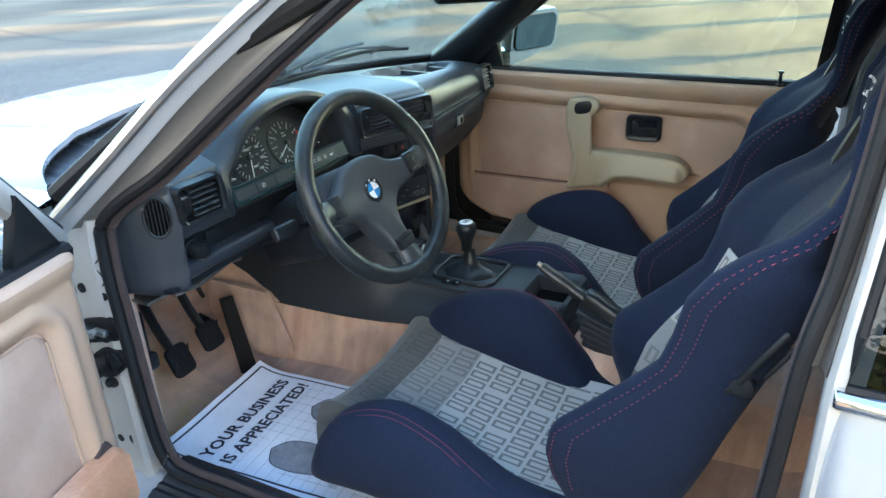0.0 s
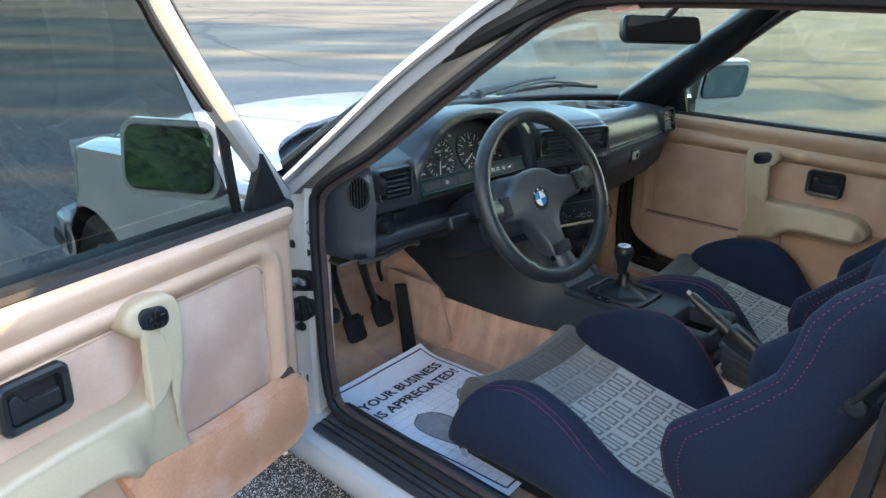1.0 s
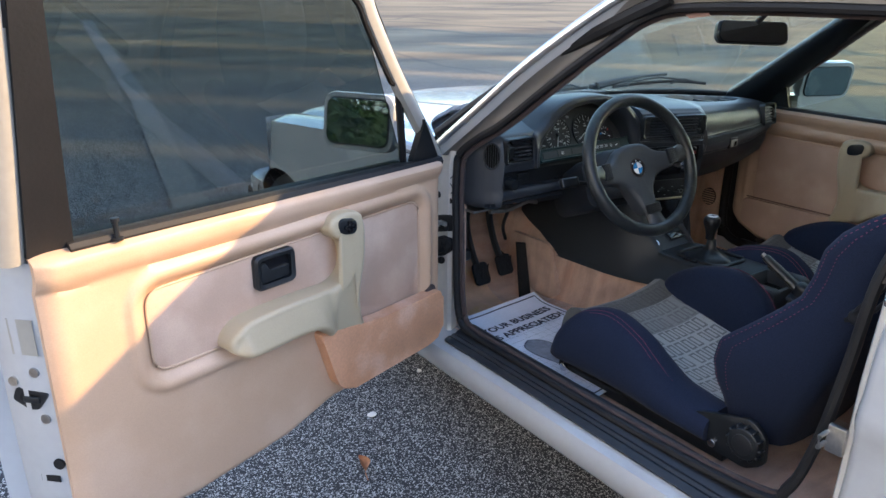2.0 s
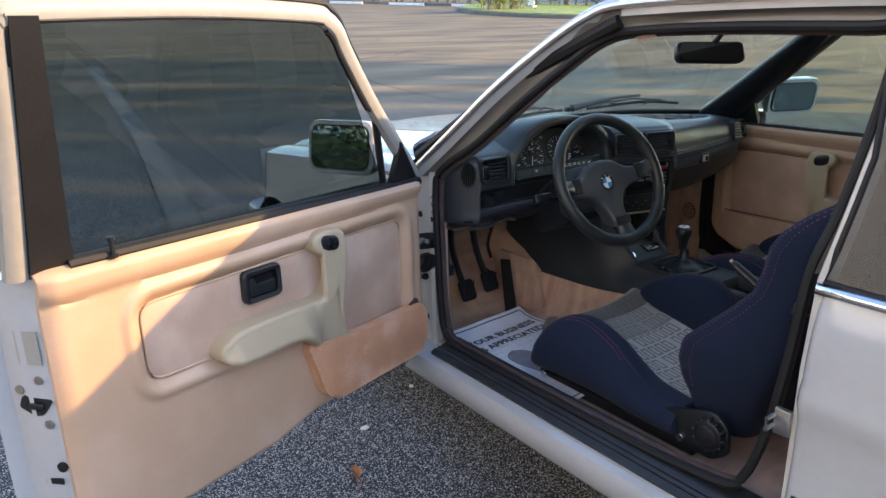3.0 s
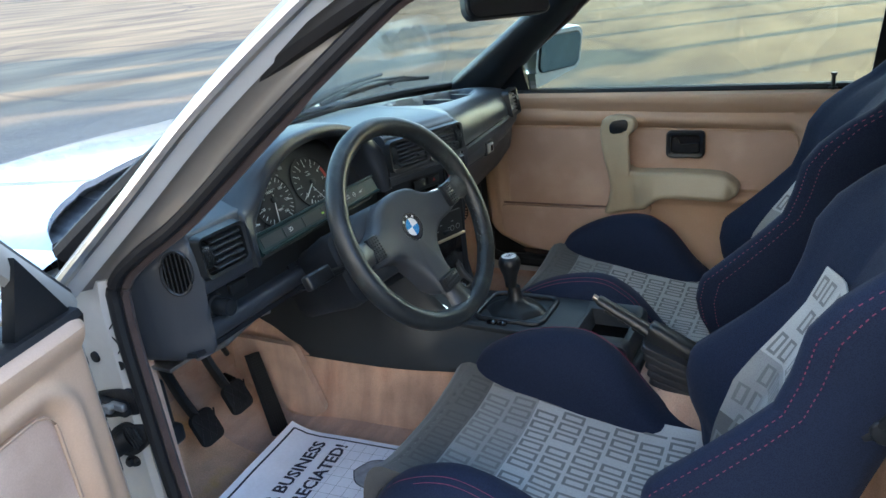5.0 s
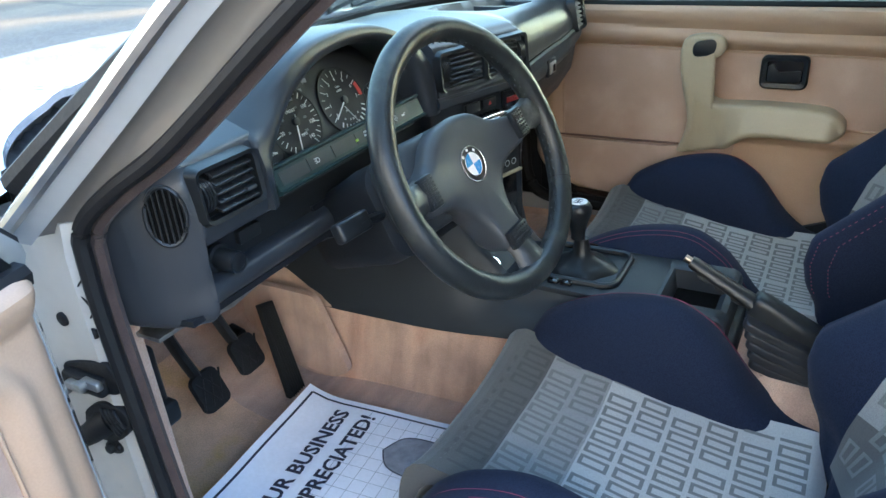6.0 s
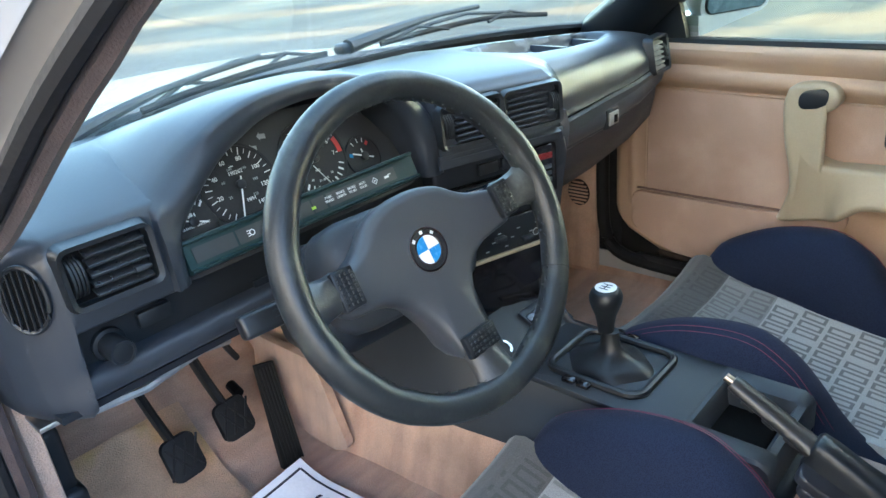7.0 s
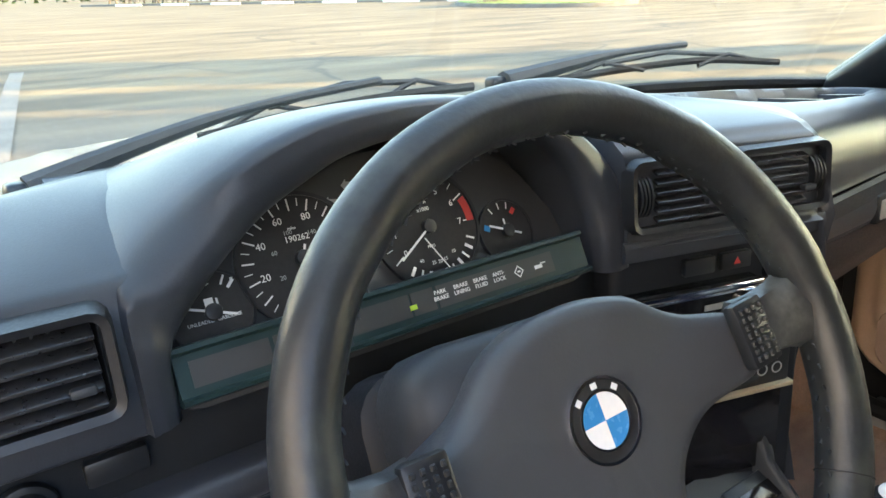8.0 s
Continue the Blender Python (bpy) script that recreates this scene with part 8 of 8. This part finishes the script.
def post(at, tall, material, label):
    p = thing("post", label, "post", at, "posts at the lot's edge")
    part("shaft", tube([at, at + Vector((0.01, 0, tall * 0.5)), at + Vector((0, 0, tall))], 0.26, 4), material, p, car=False)
    part("foot", box_at((0.50, 0.50, 0.10), at + Vector((0, 0, 0.05)), 0.3, 0.02), concrete, p, car=False)


post(Vector((28.2, 31.6, 0.20)), 4.2, white_concrete, "white painted lamp post standing on the island")


def tree(at, tall, crown, name="tree", label="leafy tree with a grey trunk standing beside the car park", leaves=2600, material=leaf_green, cap=99.0):
    t = thing(name, label, "tree", at, "trees round the lot")
    top = at + Vector((rng.uniform(-0.3, 0.3), rng.uniform(-0.3, 0.3), tall * 0.6))
    limbs = [tube(smooth_line([at, at.lerp(top, 0.5) + Vector((rng.uniform(-0.15, 0.15), 0.1, 0)), top], 4), [0.22 - 0.015 * k for k in range(9)], 8)]
    centres = [tuple(top + Vector((0, 0, crown * 0.5)))]
    for k in range(7):
        a = 2 * math.pi * k / 7 + rng.uniform(-0.3, 0.3)
        tip = top + Vector((math.cos(a) * crown * rng.uniform(0.5, 0.9), math.sin(a) * crown * rng.uniform(0.5, 0.9), crown * rng.uniform(0.1, 0.9)))
        limbs.append(tube([top - Vector((0, 0, 0.3)), top.lerp(tip, 0.5) + Vector((0, 0, 0.25)), tip], [0.10, 0.06, 0.02], 6))
        centres += [tuple(tip), tuple(top.lerp(tip, 0.6))]
    part("trunk", joined(*limbs), bark, t, car=False)
    part("crown", leaf_cloud(centres, leaves, 0.26, (crown * 0.22, crown * 0.22, crown * 0.20), cap), material, t, car=False)
    return t


tree(Vector((36.5, 37.0, 0.2)), 5.0, 1.6)
shrub = thing("shrub", "bright green shrub with many thin stems on the island", "shrub", (23.6, 28.9, 0.2))
twigs, tips = [], []
for k in range(40):
    t = rng.uniform(0, 1)
    p = Vector((22.2 + 3.6 * t + rng.uniform(-0.4, 0.4), 28.4 + 1.5 * t + rng.uniform(-0.4, 0.4), 0.18))
    q = p + Vector((rng.uniform(-0.3, 0.3), rng.uniform(-0.3, 0.3), rng.uniform(1.0, 1.8)))
    twigs.append(tube([p, p.lerp(q, 0.5), q], [0.03, 0.025, 0.012], 5))
    tips += [tuple(p.lerp(q, 0.55)), tuple(p.lerp(q, 0.8)), tuple(q)]
part("stems", joined(*twigs), bark, shrub, car=False)
part("leaves", leaf_cloud(tips, 3200, 0.11, (0.24, 0.24, 0.24)), leaf_bright, shrub, car=False)

far_hedge = thing("far_hedge", "distant line of green trees and hedge across the lot", "hedge", (20, 118, 0), kind="stuff")
part("leaves", leaf_cloud([(-40 + 0.9 * k, 118 + 0.02 * k, 1.2 + 1.1 * (k % 4)) for k in range(150)], 9000, 0.5, (0.9, 0.5, 0.7)), leaf_green, far_hedge, car=False)

# behind the car: hedge that the door mirror shows, and the poles and trees whose long shadows cross the lot
hedge_left = thing("side_hedge", "dense green clipped hedge along the lot's near side", "hedge", (-9.5, 4.0, 0.0), kind="stuff")
part("leaves", leaf_cloud([(-9.4 + 0.3 * math.sin(k), -14 + 0.45 * k, 0.5 + 0.55 * (k % 4)) for k in range(90)], 36000, 0.075, (0.28, 0.4, 0.30)), leaf_green, hedge_left, car=False)
part("core", box((0.5, 40, 1.9), (-9.7, 6.0, 0.95), 0.1), leaf_green, hedge_left, car=False)
# unseen wall, tinted bluish, added to bounce sunlight through the open door
bounce_wall = part("bounce_wall", box((0.3, 60.0, 9.0), (-10.6, 6.0, 4.5)), pbr("bounce_render", (0.76, 0.83, 0.90), 0.9, var=0.06, coarse=0.5, fine=12, bump=0.15), car=False)
tagged(bounce_wall, "unseen pale wall added to bounce light into the car", "wall", kind="structure")
hedge_back = thing("rear_hedge", "dense green clipped hedge behind the parked car", "hedge", (-4.0, -9.0, 0.0), kind="stuff")
part("leaves", leaf_cloud([(-14 + 0.5 * k, -9.0 + 0.3 * math.sin(k), 0.4 + 0.5 * (k % 4)) for k in range(44)], 9000, 0.14, (0.4, 0.35, 0.3)), leaf_green, hedge_back, car=False)
part("core", box((22, 0.5, 1.9), (-3.2, -9.1, 0.95), 0.1), leaf_green, hedge_back, car=False)
for x, y, tall in ((21.5, -8.2, 9.0), (33.0, -6.5, 9.0)):
    pole = thing("light_pole", "tall grey light pole beyond the lot", "light pole", (x, y, 0), "light poles")
    part("shaft", tube([(x, y, 0), (x, y, tall * 0.5), (x, y, tall)], [0.16, 0.14, 0.11], 10), concrete, pole, car=False)
    part("lamp_head", box_at((0.9, 0.35, 0.15), (x - 0.3, y, tall), 0.0, 0.03), steel, pole, car=False)


def column_tree(across, back, wide, low, high):
    """An unseen shadow caster, a tall tree with a narrow crown: across and back of the car along the sun's line."""
    at = Vector((0.829 * back + 0.559 * across, -0.559 * back + 0.829 * across, 0))
    t = thing("tall_tree", "unseen tall tree with a narrow crown, added to cast a shadow band", "tree", at, "tall trees behind the lot")
    limbs = [tube(smooth_line([at, at + Vector((0.05, 0.06, low * 0.5)), at + Vector((0, 0, low)), at + Vector((0, 0, high * 0.94))], 4), [0.16 - 0.010 * k for k in range(13)], 8)]
    centres = []
    for k in range(16):
        z = low + (high - low) * (k + 0.5) / 16
        a = 2.4 * k
        tip = at + Vector((math.cos(a), math.sin(a), 0)) * wide * 0.32 + Vector((0, 0, z))
        limbs.append(tube([at + Vector((0, 0, z - 0.5)), tip.lerp(at + Vector((0, 0, z - 0.2)), 0.5), tip], [0.05, 0.035, 0.015], 5))
        centres.append(tuple(tip))
    part("trunk", joined(*limbs), bark, t, car=False)
    part("crown", leaf_cloud(centres, 9000, 0.25, (wide * 0.17, wide * 0.17, (high - low) / 24)), leaf_green, t, car=False)


# unseen casters, one for each shadow band; the first shades the bonnet
for across, back, wide, low, high in ((0.85, 19.0, 1.3, 7.8, 12.4), (2.0, 20.5, 1.0, 7.6, 13.0), (3.55, 20.0, 1.3, 7.9, 13.6), (5.25, 21.0, 1.7, 7.7, 13.4), (6.9, 20.0, 1.2, 7.6, 13.6), (8.45, 21.0, 0.9, 7.9, 13.4), (10.1, 21.5, 2.3, 7.6, 14.2)):
    column_tree(across, back, wide * 0.62, low * 1.15, high * 1.15)
# two unseen dense trees, capped in height, added to shade the car's far side
tree(Vector((7.9, -5.0, 0)), 6.6, 1.5, label="unseen flat-topped tree added to block sun from the car's far windows", leaves=9000, cap=5.6)
tree(Vector((7.5, -6.7, 0)), 6.4, 1.5, label="unseen flat-topped tree added to block sun from the car's far windows", leaves=9000, cap=5.6)
